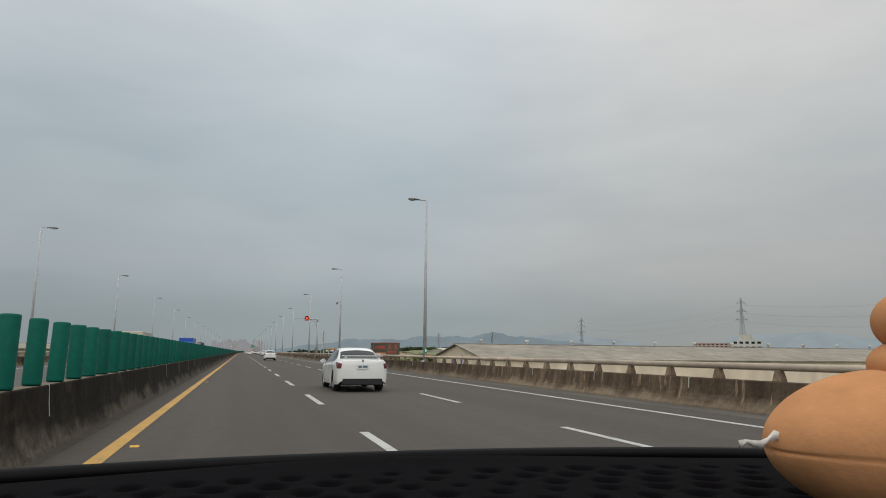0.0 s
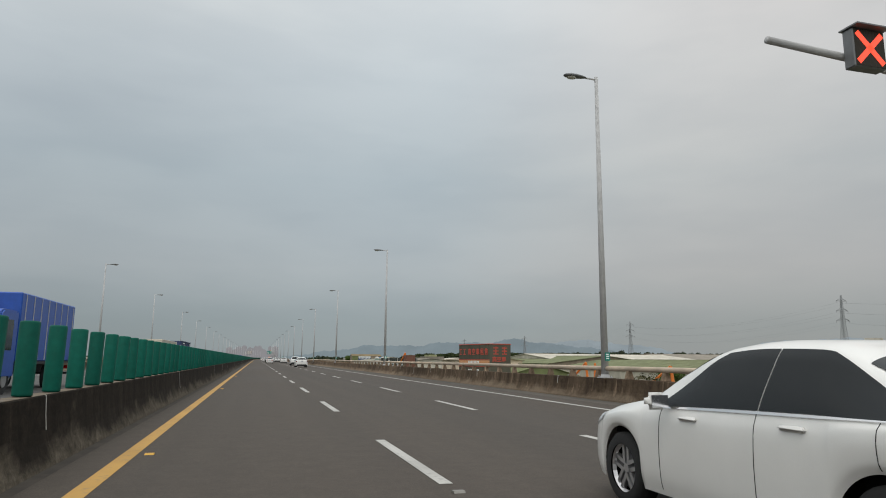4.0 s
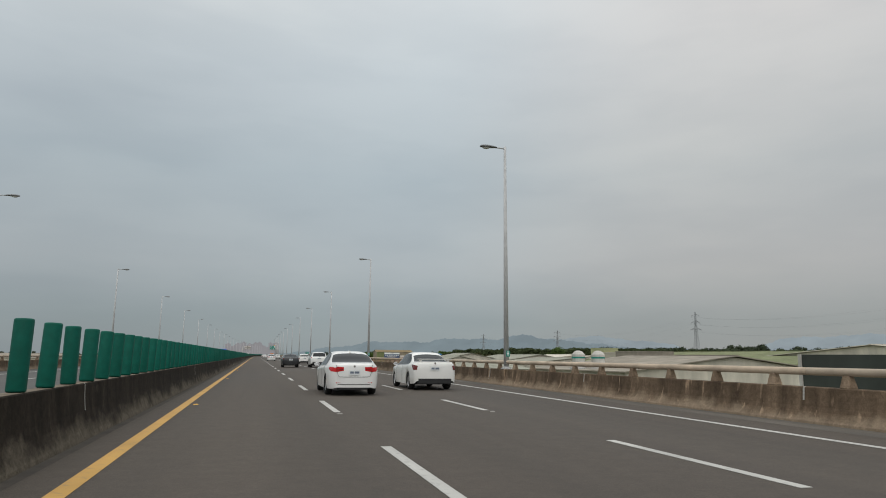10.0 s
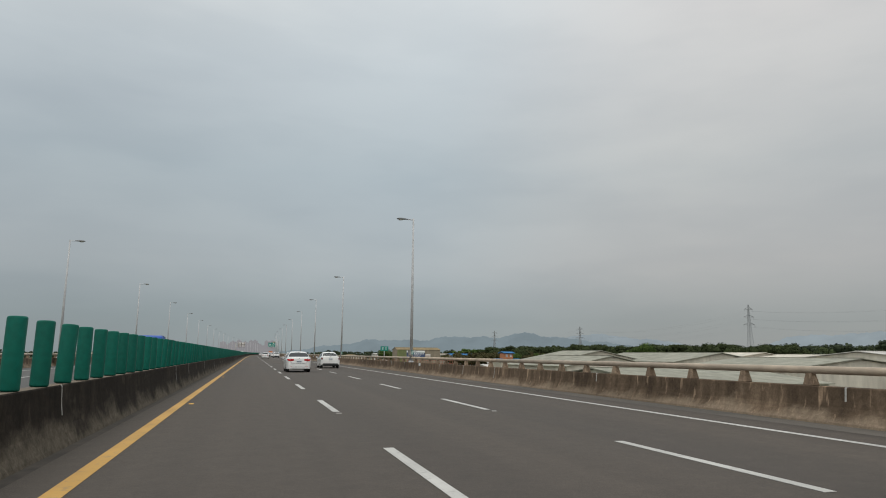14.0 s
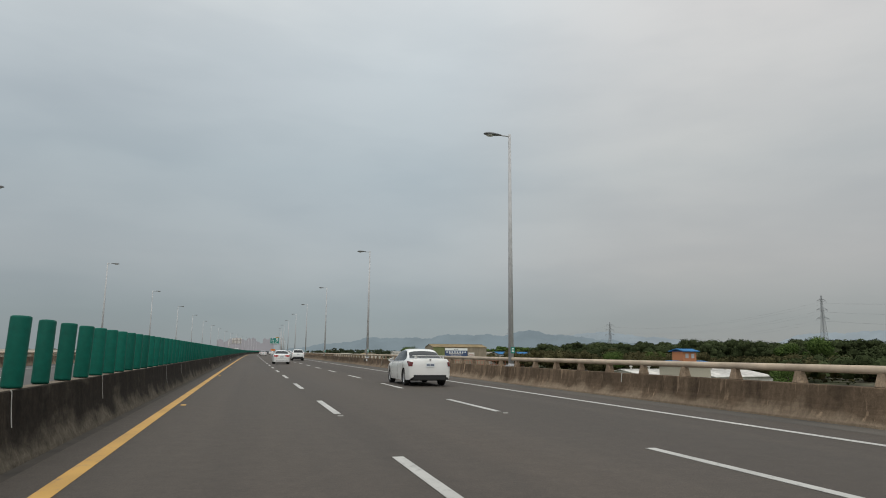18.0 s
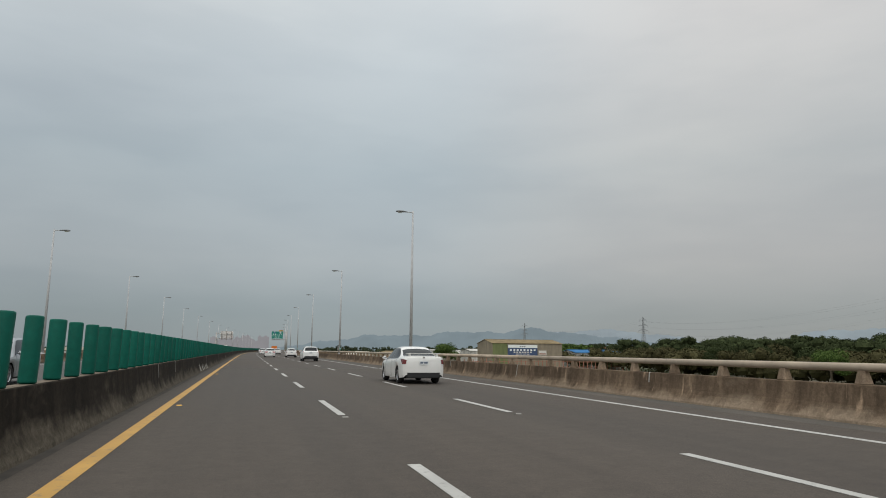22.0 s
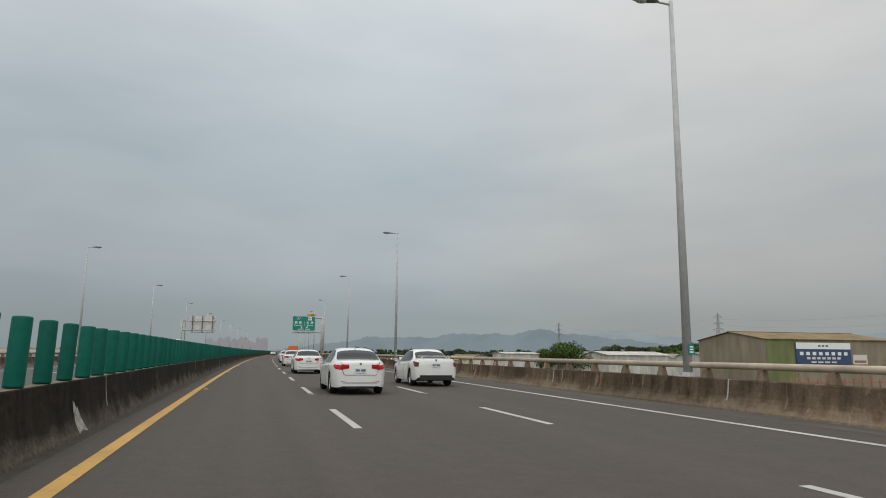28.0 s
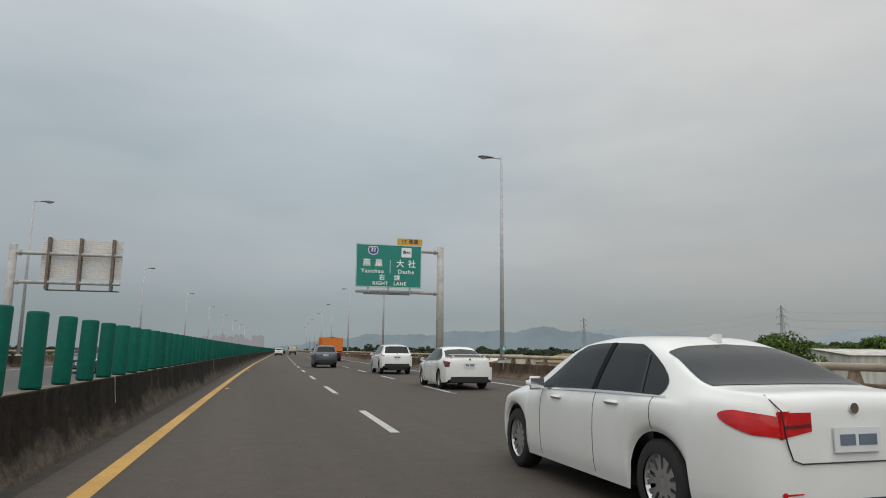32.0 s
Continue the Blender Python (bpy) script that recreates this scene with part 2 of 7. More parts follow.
def make_cladding(name, tone, rib=5.0, grime=0.25, rough=0.85):
    """Ribbed sheet steel, streaked by weather."""
    k = Mat(name, rough, 0.0)
    k.b.inputs["Specular IOR Level"].default_value = 0.12
    w = k.t.nodes.new("ShaderNodeTexWave")
    w.inputs["Scale"].default_value, w.inputs["Distortion"].default_value = rib, 0.0
    k.t.links.new(k.stretch(1.0, 1.0, 0.0), w.inputs[0])
    stain = k.noise(0.5, 5.0, co=k.stretch(1.0, 1.0, 0.25))
    blot = k.noise(0.12, 4.0)
    c = k.mix(1.0, tone, k.ramp(stain, [(0.3, 1 - grime), (0.7, 1 + grime * 0.5)]), "MULTIPLY")
    c = k.mix(1.0, c, k.ramp(blot, [(0.3, 0.85), (0.7, 1.1)]), "MULTIPLY")
    k.colour(c).bump(w.outputs[0], 0.25, 0.03)
    return k.m


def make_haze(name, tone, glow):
    """Far hills and towers; the haze of kilometres of air is painted as glow."""
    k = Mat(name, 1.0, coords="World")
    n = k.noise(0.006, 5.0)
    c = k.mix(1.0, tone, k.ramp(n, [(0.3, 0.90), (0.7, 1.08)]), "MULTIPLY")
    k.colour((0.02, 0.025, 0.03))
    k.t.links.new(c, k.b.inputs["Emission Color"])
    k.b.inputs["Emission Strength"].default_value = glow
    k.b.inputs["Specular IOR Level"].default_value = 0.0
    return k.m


def make_dust(edge, inner):
    """Road dust lying unevenly over the asphalt."""
    k = Mat("road_dust", 0.95, coords="World")
    a = k.noise(0.9, 5.0, 0.6, co=k.stretch(1.0, 0.25, 1.0))
    grit = k.noise(55.0, 2.0)
    c = k.ramp(a, [(0.32, edge), (0.72, inner)])
    c = k.mix(1.0, c, k.ramp(grit, [(0.3, 0.75), (0.7, 1.25)]), "MULTIPLY")
    k.colour(c).bump(grit, 0.35, 0.01)
    return k.m


DUST = make_dust((0.062, 0.056, 0.049), (0.115, 0.100, 0.083))
ASPHALT = make_asphalt("worn_asphalt", (0.0555, 0.0432, 0.0328))
ASPHALT_FAR = make_asphalt("grey_asphalt", (0.070, 0.067, 0.062))
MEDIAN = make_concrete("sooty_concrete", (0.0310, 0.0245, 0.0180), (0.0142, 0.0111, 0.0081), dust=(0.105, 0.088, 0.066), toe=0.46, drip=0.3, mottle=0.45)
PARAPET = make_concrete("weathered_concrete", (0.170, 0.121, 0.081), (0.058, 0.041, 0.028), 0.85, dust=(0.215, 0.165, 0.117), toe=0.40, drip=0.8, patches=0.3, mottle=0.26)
COPING = simple("tan_coping", (0.150, 0.118, 0.084), 0.95, grain=0.35, scale=5)
GUTTER = simple("dirty_gutter", (0.042, 0.034, 0.026), 0.95, grain=0.4, scale=2.5)
DECK = make_concrete("grey_concrete", (0.25, 0.24, 0.22), (0.14, 0.13, 0.12), 0.5)
JOINT = simple("worn_deck_joint", (0.098, 0.09, 0.078), 0.9, grain=0.4, scale=4)
SEALANT = simple("pale_joint_filler", (0.40, 0.39, 0.36), 0.8, grain=0.25, scale=20)
SCRAPED = simple("scraped_concrete", (0.30, 0.285, 0.25), 0.9, grain=0.55, scale=14)
WHITE_PAINT = make_paint("white_road_paint", (0.44, 0.43, 0.40))
YELLOW_PAINT = make_paint("yellow_road_paint", (0.50, 0.285, 0.065))
GREEN = simple("green_plastic", (0.0006, 0.094, 0.066), 0.6, grain=0.14, scale=9, spread=0.13)
GREEN.node_tree.nodes["Principled BSDF"].inputs["Specular IOR Level"].default_value = 0.2
GALV = simple("galvanised_steel", (0.46, 0.46, 0.46), 0.75, 0.0, grain=0.10, scale=5)
GALV.node_tree.nodes["Principled BSDF"].inputs["Specular IOR Level"].default_value = 0.15
RAIL = simple("painted_rail_steel", (0.43, 0.345, 0.258), 0.65, 0.0, grain=0.25, scale=1.6, spread=0.12)
RAIL_POST = make_concrete("stained_rail_post", (0.32, 0.240, 0.170), (0.17, 0.122, 0.084))
LAMP_GREY = simple("lamp_housing_grey", (0.16, 0.165, 0.17), 0.45, 0.2)
LAMP_GLASS = simple("lamp_bowl", (0.55, 0.55, 0.52), 0.25, grain=0.05)
BLACK = simple("black_plastic", (0.012, 0.012, 0.013), 0.5)
RUBBER = simple("tyre_rubber", (0.016, 0.016, 0.016), 0.85, grain=0.2, scale=30)
ALLOY = simple("alloy", (0.55, 0.55, 0.56), 0.3, 0.8)
CHROME = simple("chrome", (0.7, 0.7, 0.71), 0.12, 1.0, grain=0.02)
TINT = simple("tinted_glass", (0.016, 0.019, 0.021), 0.06, grain=0.03)
TINT.node_tree.nodes["Principled BSDF"].inputs["Specular IOR Level"].default_value = 0.18
RED_LENS = simple("red_lens", (0.50, 0.014, 0.016), 0.10, grain=0.22, scale=9)
DARK_LENS = simple("smoked_red_lens", (0.13, 0.02, 0.02), 0.12)
DASH_PLUSH = simple("dark_plush", (0.0024, 0.0018, 0.0024), 1.0, grain=0.3, scale=60, bump=0.15)
DASH_PLUSH.node_tree.nodes["Principled BSDF"].inputs["Specular IOR Level"].default_value = 0.05
GLOSS_BLACK = simple("gloss_black_plastic", (0.003, 0.003, 0.0035), 0.5)
GLOSS_BLACK.node_tree.nodes["Principled BSDF"].inputs["Specular IOR Level"].default_value = 0.08
VELOUR = simple("tan_velour", (0.50, 0.238, 0.108), 1.0, grain=0.12, scale=30, bump=0.06)
VELOUR.node_tree.nodes["Principled BSDF"].inputs["Specular IOR Level"].default_value = 0.1
TAG_CLOTH = simple("white_cloth_tag", (0.5, 0.47, 0.43), 0.9, grain=0.4, scale=90)
CLEAR_LENS = simple("clear_lens", (0.6, 0.62, 0.64), 0.1)
PLATE = simple("number_plate_white", (0.68, 0.70, 0.70), 0.4, grain=0.04)
PLATE_INK = simple("slate_blue_ink", (0.13, 0.16, 0.21), 0.6)
INK = simple("dark_ink", (0.02, 0.03, 0.04), 0.6)
WHITE_CAR = make_car_paint("white_car_paint", (0.75, 0.742, 0.715))
WHITE_CAR_COOL = make_car_paint("pearl_white_car_paint", (0.75, 0.748, 0.728))
GREY_CAR = make_car_paint("grey_metallic_paint", (0.075, 0.083, 0.10), 0.4)
BLACK_CAR = make_car_paint("black_metallic_paint", (0.02, 0.021, 0.024), 0.2)
SILVER_CAR = make_car_paint("silver_metallic_paint", (0.36, 0.37, 0.38), 0.5)
BLUE_PAINT = simple("blue_truck_paint", (0.012, 0.075, 0.36), 0.4, grain=0.1)
NAVY_BOX = simple("navy_container_paint", (0.012, 0.028, 0.095), 0.5, grain=0.15)
ORANGE = simple("orange_paint", (0.66, 0.17, 0.02), 0.45, grain=0.15)
YELLOW = simple("amber_paint", (0.72, 0.42, 0.05), 0.45, grain=0.1)
CREAM = simple("cream_paint", (0.46, 0.42, 0.34), 0.6, grain=0.1)
GROUND = make_ground()
SIGN_GREEN = simple("retroreflective_green", (0.003, 0.205, 0.162), 0.4, grain=0.05, scale=2)
SIGN_WHITE = simple("retroreflective_white", (0.82, 0.84, 0.82), 0.4, grain=0.04)
SIGN_BLUE = simple("route_shield_blue", (0.02, 0.045, 0.24), 0.4, grain=0.05)
SIGN_AMBER = simple("retroreflective_amber", (0.60, 0.33, 0.03), 0.4, grain=0.06)
MAST_STEEL = simple("weathered_mast_steel", (0.40, 0.385, 0.365), 0.6, grain=0.22, scale=2)
RUST_STEEL = simple("rusty_frame_steel", (0.17, 0.135, 0.11), 0.7, grain=0.3, scale=4)
SIGN_BACK = simple("bare_aluminium", (0.66, 0.62, 0.58), 0.6, 0.0, grain=0.15)
LED_RED = Mat("red_signal_light", 0.4).colour((0.4, 0.02, 0.01)).glow((1.0, 0.09, 0.04), 1.1).m
RED_LETTER = simple("red_letter_paint", (0.56, 0.085, 0.055), 0.5, grain=0.15)
BARK = simple("bark", (0.085, 0.065, 0.045), 0.9, grain=0.3, scale=8)
LEAF_DARK = make_leaf("dark_foliage", (0.031, 0.040, 0.019), (0.052, 0.065, 0.030))
LEAF_FAR = make_leaf("far_foliage", (0.033, 0.042, 0.027), (0.047, 0.058, 0.035))
LEAF_MID = make_leaf("green_foliage", (0.028, 0.052, 0.014), (0.082, 0.120, 0.036))
# olive brown foliage: a warm reflection tint is mixed into the colour
LEAF_OLIVE = make_leaf("olive_foliage", (0.044, 0.042, 0.021), (0.078, 0.071, 0.035))
CLAD_GREY = make_cladding("grey_roof_sheet", (0.29, 0.260, 0.215))
CLAD_PALE = make_cladding("pale_sheet", (0.58, 0.54, 0.46))
CLAD_BEIGE = make_cladding("beige_sheet", (0.78, 0.645, 0.50), grime=0.15)
CLAD_SAGE = make_cladding("sage_roof_sheet", (0.30, 0.295, 0.242))
STUD = simple("worn_stud", (0.20, 0.19, 0.17), 0.6)
CLAD_LIME = make_cladding("pale_lime_sheet", (0.43, 0.44, 0.25), grime=0.15)
CLAD_WHITE = make_cladding("white_sheet", (0.54, 0.52, 0.48), grime=0.35)
CLAD_GREEN = make_cladding("green_roof_sheet", (0.19, 0.205, 0.112))
CLAD_OLIVE = make_cladding("olive_sheet", (0.19, 0.215, 0.10))
CLAD_TAN = make_cladding("tan_sheet", (0.285, 0.24, 0.18))
CLAD_OCHRE = make_cladding("ochre_roof_sheet", (0.25, 0.19, 0.105))
CLAD_DARK = make_cladding("dark_brown_sheet", (0.055, 0.05, 0.043))
CLAD_CHAR = make_cladding("charcoal_board", (0.062, 0.070, 0.062), grime=0.2)
CLAD_BOARD = make_cladding("olive_grey_board", (0.115, 0.110, 0.084), grime=0.2)
CLAD_BLUE = make_cladding("blue_roof_sheet", (0.045, 0.17, 0.36))
BRICKRED = simple("faded_red_wall", (0.33, 0.15, 0.10), 0.8, grain=0.2, scale=2)
STEEL_DARK = simple("dark_lattice_steel", (0.27, 0.28, 0.29), 0.6, 0.0)
# haze over the distance is in these glowing colours, not in the air
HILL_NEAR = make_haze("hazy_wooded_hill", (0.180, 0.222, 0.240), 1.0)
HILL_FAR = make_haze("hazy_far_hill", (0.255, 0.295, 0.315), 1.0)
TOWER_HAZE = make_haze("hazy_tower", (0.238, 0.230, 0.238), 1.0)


# ---------- mesh helpers ----------
def box(bm, x0, x1, y0, y1, z0, z1, m=None):
    v = [bm.verts.new((x, y, z)) for z in (z0, z1) for x, y in ((x0, y0), (x1, y0), (x1, y1), (x0, y1))]
    for f in ((3, 2, 1, 0), (4, 5, 6, 7), (0, 1, 5, 4), (1, 2, 6, 5), (2, 3, 7, 6), (3, 0, 4, 7)):
        bm.faces.new([v[i] for i in f])
    if m is not None:
        bmesh.ops.transform(bm, matrix=m, verts=v)
    return v


def tube(bm, pts, radii, seg=8, caps=True):
    """A tapering round bar along some points."""
    pts = [Vector(p) for p in pts]
    radii = radii if isinstance(radii, (list, tuple)) else [radii] * len(pts)
    rings = []
    for i, (p, r) in enumerate(zip(pts, radii)):
        d = (pts[min(i + 1, len(pts) - 1)] - pts[max(i - 1, 0)]).normalized()
        u = d.orthogonal().normalized() if abs(d.z) < 0.99 else Vector((1, 0, 0))
        if abs(d.z) < 0.99:
            u = d.cross(Vector((0, 0, 1))).normalized()
        w = d.cross(u)
        rings.append([bm.verts.new(p + (u * math.cos(a) + w * math.sin(a)) * r) for a in (2 * math.pi * k / seg for k in range(seg))])
    for a, b in zip(rings, rings[1:]):
        for k in range(seg):
            bm.faces.new((a[k], a[(k + 1) % seg], b[(k + 1) % seg], b[k]))
    if caps:
        bm.faces.new(rings[0][::-1])
        bm.faces.new(rings[-1])


def prism(bm, outline, axis, a, b):
    """An outline in two axes, drawn out along the third from a to b."""
    def p(u, v, w):
        return {"x": (w, u, v), "y": (u, w, v), "z": (u, v, w)}[axis]
    r0 = [bm.verts.new(p(u, v, a)) for u, v in outline]
    r1 = [bm.verts.new(p(u, v, b)) for u, v in outline]
    n = len(outline)
    for k in range(n):
        bm.faces.new((r0[k], r0[(k + 1) % n], r1[(k + 1) % n], r1[k]))
    bm.faces.new(r0[::-1])
    bm.faces.new(r1)


def done(bm, name, mat, smooth=False):
    bmesh.ops.recalc_face_normals(bm, faces=bm.faces)
    me = bpy.data.meshes.new(name)
    bm.to_mesh(me)
    bm.free()
    me.materials.append(mat)
    if smooth:
        me.shade_smooth()
    return me


def part(name, bm, mat, parent, label="", m=None, smooth=False):
    """One mesh object under a thing; bm may also be a finished mesh."""
    me = bm if isinstance(bm, bpy.types.Mesh) else done(bm, name, mat, smooth)
    ob = new(name, me)
    ob.parent = parent
    if m is not None:
        ob.matrix_local = m
    return tagged(ob, label) if label else ob


def thing(name, m, label, category, group="", kind=""):
    e = new(name)
    e.empty_display_size = 0.1
    e.matrix_world = m
    return tagged(e, label, category, group, kind)


def bevelled(bm, w=0.01, seg=1):
    bmesh.ops.bevel(bm, geom=bm.edges[:], offset=w, segments=seg, affect="EDGES", profile=0.6)
    return bm


def words(name, text, size, m, mat, parent, label="", depth=0.006, spread=1.0):
    """Letters as a flat, slightly raised mesh in the plane of x and z, facing -y."""
    cu = bpy.data.curves.new(name, "FONT")
    cu.offset = 0.016 * size
    cu.body, cu.size, cu.extrude, cu.align_x, cu.align_y, cu.space_character = text, size, depth, "CENTER", "CENTER", spread
    cu.resolution_u = 3
    tmp = bpy.data.objects.new(name + "_curve", cu)
    scene.collection.objects.link(tmp)
    dg = bpy.context.evaluated_depsgraph_get()
    me = bpy.data.meshes.new_from_object(tmp.evaluated_get(dg))
    bpy.data.objects.remove(tmp)
    bpy.data.curves.remove(cu)
    me.materials.clear()
    me.materials.append(mat)
    me.transform(Matrix.Rotation(radians(90), 4, "X"))
    return part(name, me, mat, parent, label, m)


def strip(name, l0, l1, z, s0, s1, mat, step=10.0, thick=0.0):
    """A band of road surface that follows the bend."""
    bm = bmesh.new()
    prev = None
    n = max(1, round((s1 - s0) / step))
    for i in range(n + 1):
        s = s0 + (s1 - s0) * i / n
        row = [bm.verts.new(at(s, l0, z)), bm.verts.new(at(s, l1, z))]
        if thick:
            row += [bm.verts.new(at(s, l1, z - thick)), bm.verts.new(at(s, l0, z - thick))]
        if prev:
            k = len(row)
            for j in range(k if thick else 1):
                bm.faces.new((prev[j], prev[(j + 1) % k], row[(j + 1) % k], row[j]))
        elif thick:
            bm.faces.new(row)
        prev = row
    if thick:
        bm.faces.new(prev[::-1])
    return done(bm, name, mat)

# ---------- ground and viaduct ----------
GROUND_Z = -6.5
END_S = 2600.0
bm = bmesh.new()
ring = [bm.verts.new((300 + 9000 * math.cos(a), 800 + 9000 * math.sin(a), GROUND_Z)) for a in (2 * math.pi * k / 48 for k in range(48))]
hub = bm.verts.new((300, 800, GROUND_Z))
for k in range(48):
    bm.faces.new((hub, ring[k], ring[(k + 1) % 48]))
ground = tagged(new("ground", done(bm, "ground", GROUND)), "flat fields and bare soil below the viaduct", "ground", kind="structure")

road = tagged(new("road", strip("road", -2.9, 12.0, 0.0, -150, END_S, ASPHALT, thick=1.4)), "worn grey three-lane expressway surface on a viaduct", "road", kind="structure")
road_opposite = tagged(new("road_opposite", strip("road_opposite", -17.9, -2.903, 0.0, -150, END_S, ASPHALT_FAR, thick=1.4)), "opposite carriageway of the expressway, grey asphalt", "road", kind="structure")

part("edge_line", strip("edge_line", 9.13, 9.31, 0.005, -120, END_S, WHITE_PAINT), WHITE_PAINT, road, "solid white edge line")
part("edge_line", strip("edge_line", -1.78, -1.58, 0.005, -120, END_S, YELLOW_PAINT), YELLOW_PAINT, road, "solid yellow edge line")
part("edge_line", strip("edge_line", -3.9, -3.72, 0.005, -120, END_S, YELLOW_PAINT), YELLOW_PAINT, road_opposite, "solid yellow edge line")
part("edge_line", strip("edge_line", -14.9, -14.72, 0.005, -120, END_S, WHITE_PAINT), WHITE_PAINT, road_opposite, "solid white edge line")

# dust blown against the parapet
part("dust_band", strip("dust_band", 10.35, 11.16, 0.003, -120, END_S, DUST), DUST, road, "pale drift of road dust")
# dirt in the gutter along the median
part("gutter", strip("gutter", -2.41, -2.24, 0.003, -120, END_S, GUTTER), GUTTER, road, "dark dirty gutter strip")
# lane dashes, 4 m in every 10, with a stud ahead of each
bm = bmesh.new()
box(bm, -0.075, 0.075, -2.0, 2.0, 0.0, 0.005)
dash_mesh = done(bm, "lane_dash", WHITE_PAINT)
bm = bmesh.new()
prism(bm, [(-0.06, 0.0), (0.06, 0.0), (0.035, 0.018), (-0.035, 0.018)], "x", -0.06, 0.06)
stud_mesh = done(bm, "road_stud", STUD)
stud_yellow = stud_mesh.copy()
stud_yellow.materials.clear()
stud_yellow.materials.append(SIGN_AMBER)
DASH0, DASH = 13.904, 10.083
for k in range(-6, 125):
    s = DASH0 + DASH * k
    for l in (1.93, 5.58):
        part("lane_dash", dash_mesh, WHITE_PAINT, road, m=post_at(s, l, 0.002))
        if k % 2 == 0 and k < 92:
            part("road_stud", stud_mesh, PLATE, road, m=post_at(s - 2.45, l, 0.001))
    if k % 2 == 0 and k < 92:
        part("road_stud", stud_yellow, SIGN_AMBER, road, m=post_at(s + 1.0, -1.42, 0.001))
    if k % 2 == 0 and k < 100:
        for l in (-7.4, -11.05):
            part("lane_dash", dash_mesh, WHITE_PAINT, road_opposite, m=post_at(s, l, 0.002))
# transverse deck joints
JOINTS = [109.9, 189.9, 450.0, 611.0, 652.0, 893.0]
bm = bmesh.new()
box(bm, -2.4, 11.2, -0.45, -0.04, 0, 0.006)
box(bm, -2.4, 11.2, 0.04, 0.45, 0, 0.006)
joint_mesh = done(bm, "deck_joint", JOINT)
for s in JOINTS:
    part("deck_joint", joint_mesh, JOINT, road, "worn grey filler strip across the lanes", m=post_at(s, 0, 0.001))

# piers under the deck
bm = bmesh.new()
box(bm, -1.1, 1.1, -1.0, 1.0, GROUND_Z, -2.6)
bevelled(bm, 0.18, 2)
pier_mesh = done(bm, "column", DECK)
bm = bmesh.new()
prism(bm, [(-7.0, -1.4), (7.0, -1.4), (7.0, -1.9), (2.0, -2.6), (-2.0, -2.6), (-7.0, -1.9)], "y", -1.1, 1.1)
cap_mesh = done(bm, "crosshead", DECK)
for k in range(-2, 40):
    for l, who in ((4.6, "carriageway"), (-10.4, "opposite carriageway")):
        p = thing("viaduct_pier", post_at(12 + 40 * k, l), f"grey concrete hammerhead pier under the {who}", "pier", "viaduct piers", "structure")
        part("column", pier_mesh, DECK, p)
        part("crosshead", cap_mesh, DECK, p)

# ---------- median barrier with its green glare posts ----------
MED = [(-0.30, 0.0), (-0.30, 0.05), (-0.14, 0.30), (-0.10, 0.838), (0.115, 0.838), (0.13, 0.825), (0.145, 0.60), (0.165, 0.42), (0.195, 0.28), (0.24, 0.15), (0.285, 0.05), (0.30, 0.0)]
MED_L = -2.69
SPAN = 40.0
bm = bmesh.new()
prism(bm, MED, "y", -2.4985, 2.4985)
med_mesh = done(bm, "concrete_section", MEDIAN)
# thin tan strip along the top, paler than the barrier's faces
bm = bmesh.new()
box(bm, -0.095, 0.112, -2.498, 2.498, 0.834, 0.8425)
coping_mesh = done(bm, "coping", COPING)
med_fills = []
for low_end in ([(0.170, 0.42), (0.14, 0.42)], [(0.170, 0.42), (0.20, 0.28), (0.16, 0.28)]):
    bm = bmesh.new()
    prism(bm, [(0.08, 0.842), (0.119, 0.842), (0.134, 0.828), (0.149, 0.60)] + low_end, "y", -0.013, 0.013)
    med_fills.append(done(bm, "joint_filler", SEALANT))
bm = bmesh.new()
N = 14
lay = [(0.0, 0.10), (0.012, 0.117), (0.03, 0.119), (0.842, 0.119), (0.860, 0.115), (0.868, 0.103), (0.871, 0.06)]
rings = [[bm.verts.new((r * math.cos(2 * math.pi * k / N), r * 0.92 * math.sin(2 * math.pi * k / N), z)) for k in range(N)] for z, r in lay]
for a, b in zip(rings, rings[1:]):
    for k in range(N):
        bm.faces.new((a[k], a[(k + 1) % N], b[(k + 1) % N], b[k]))
bm.faces.new(rings[-1])
bm.faces.new(rings[0][::-1])
post_mesh = done(bm, "glare_post", GREEN, True)
rnd = random.Random(5)
PITCH = 1.148
BEG, FIN = -20, 44
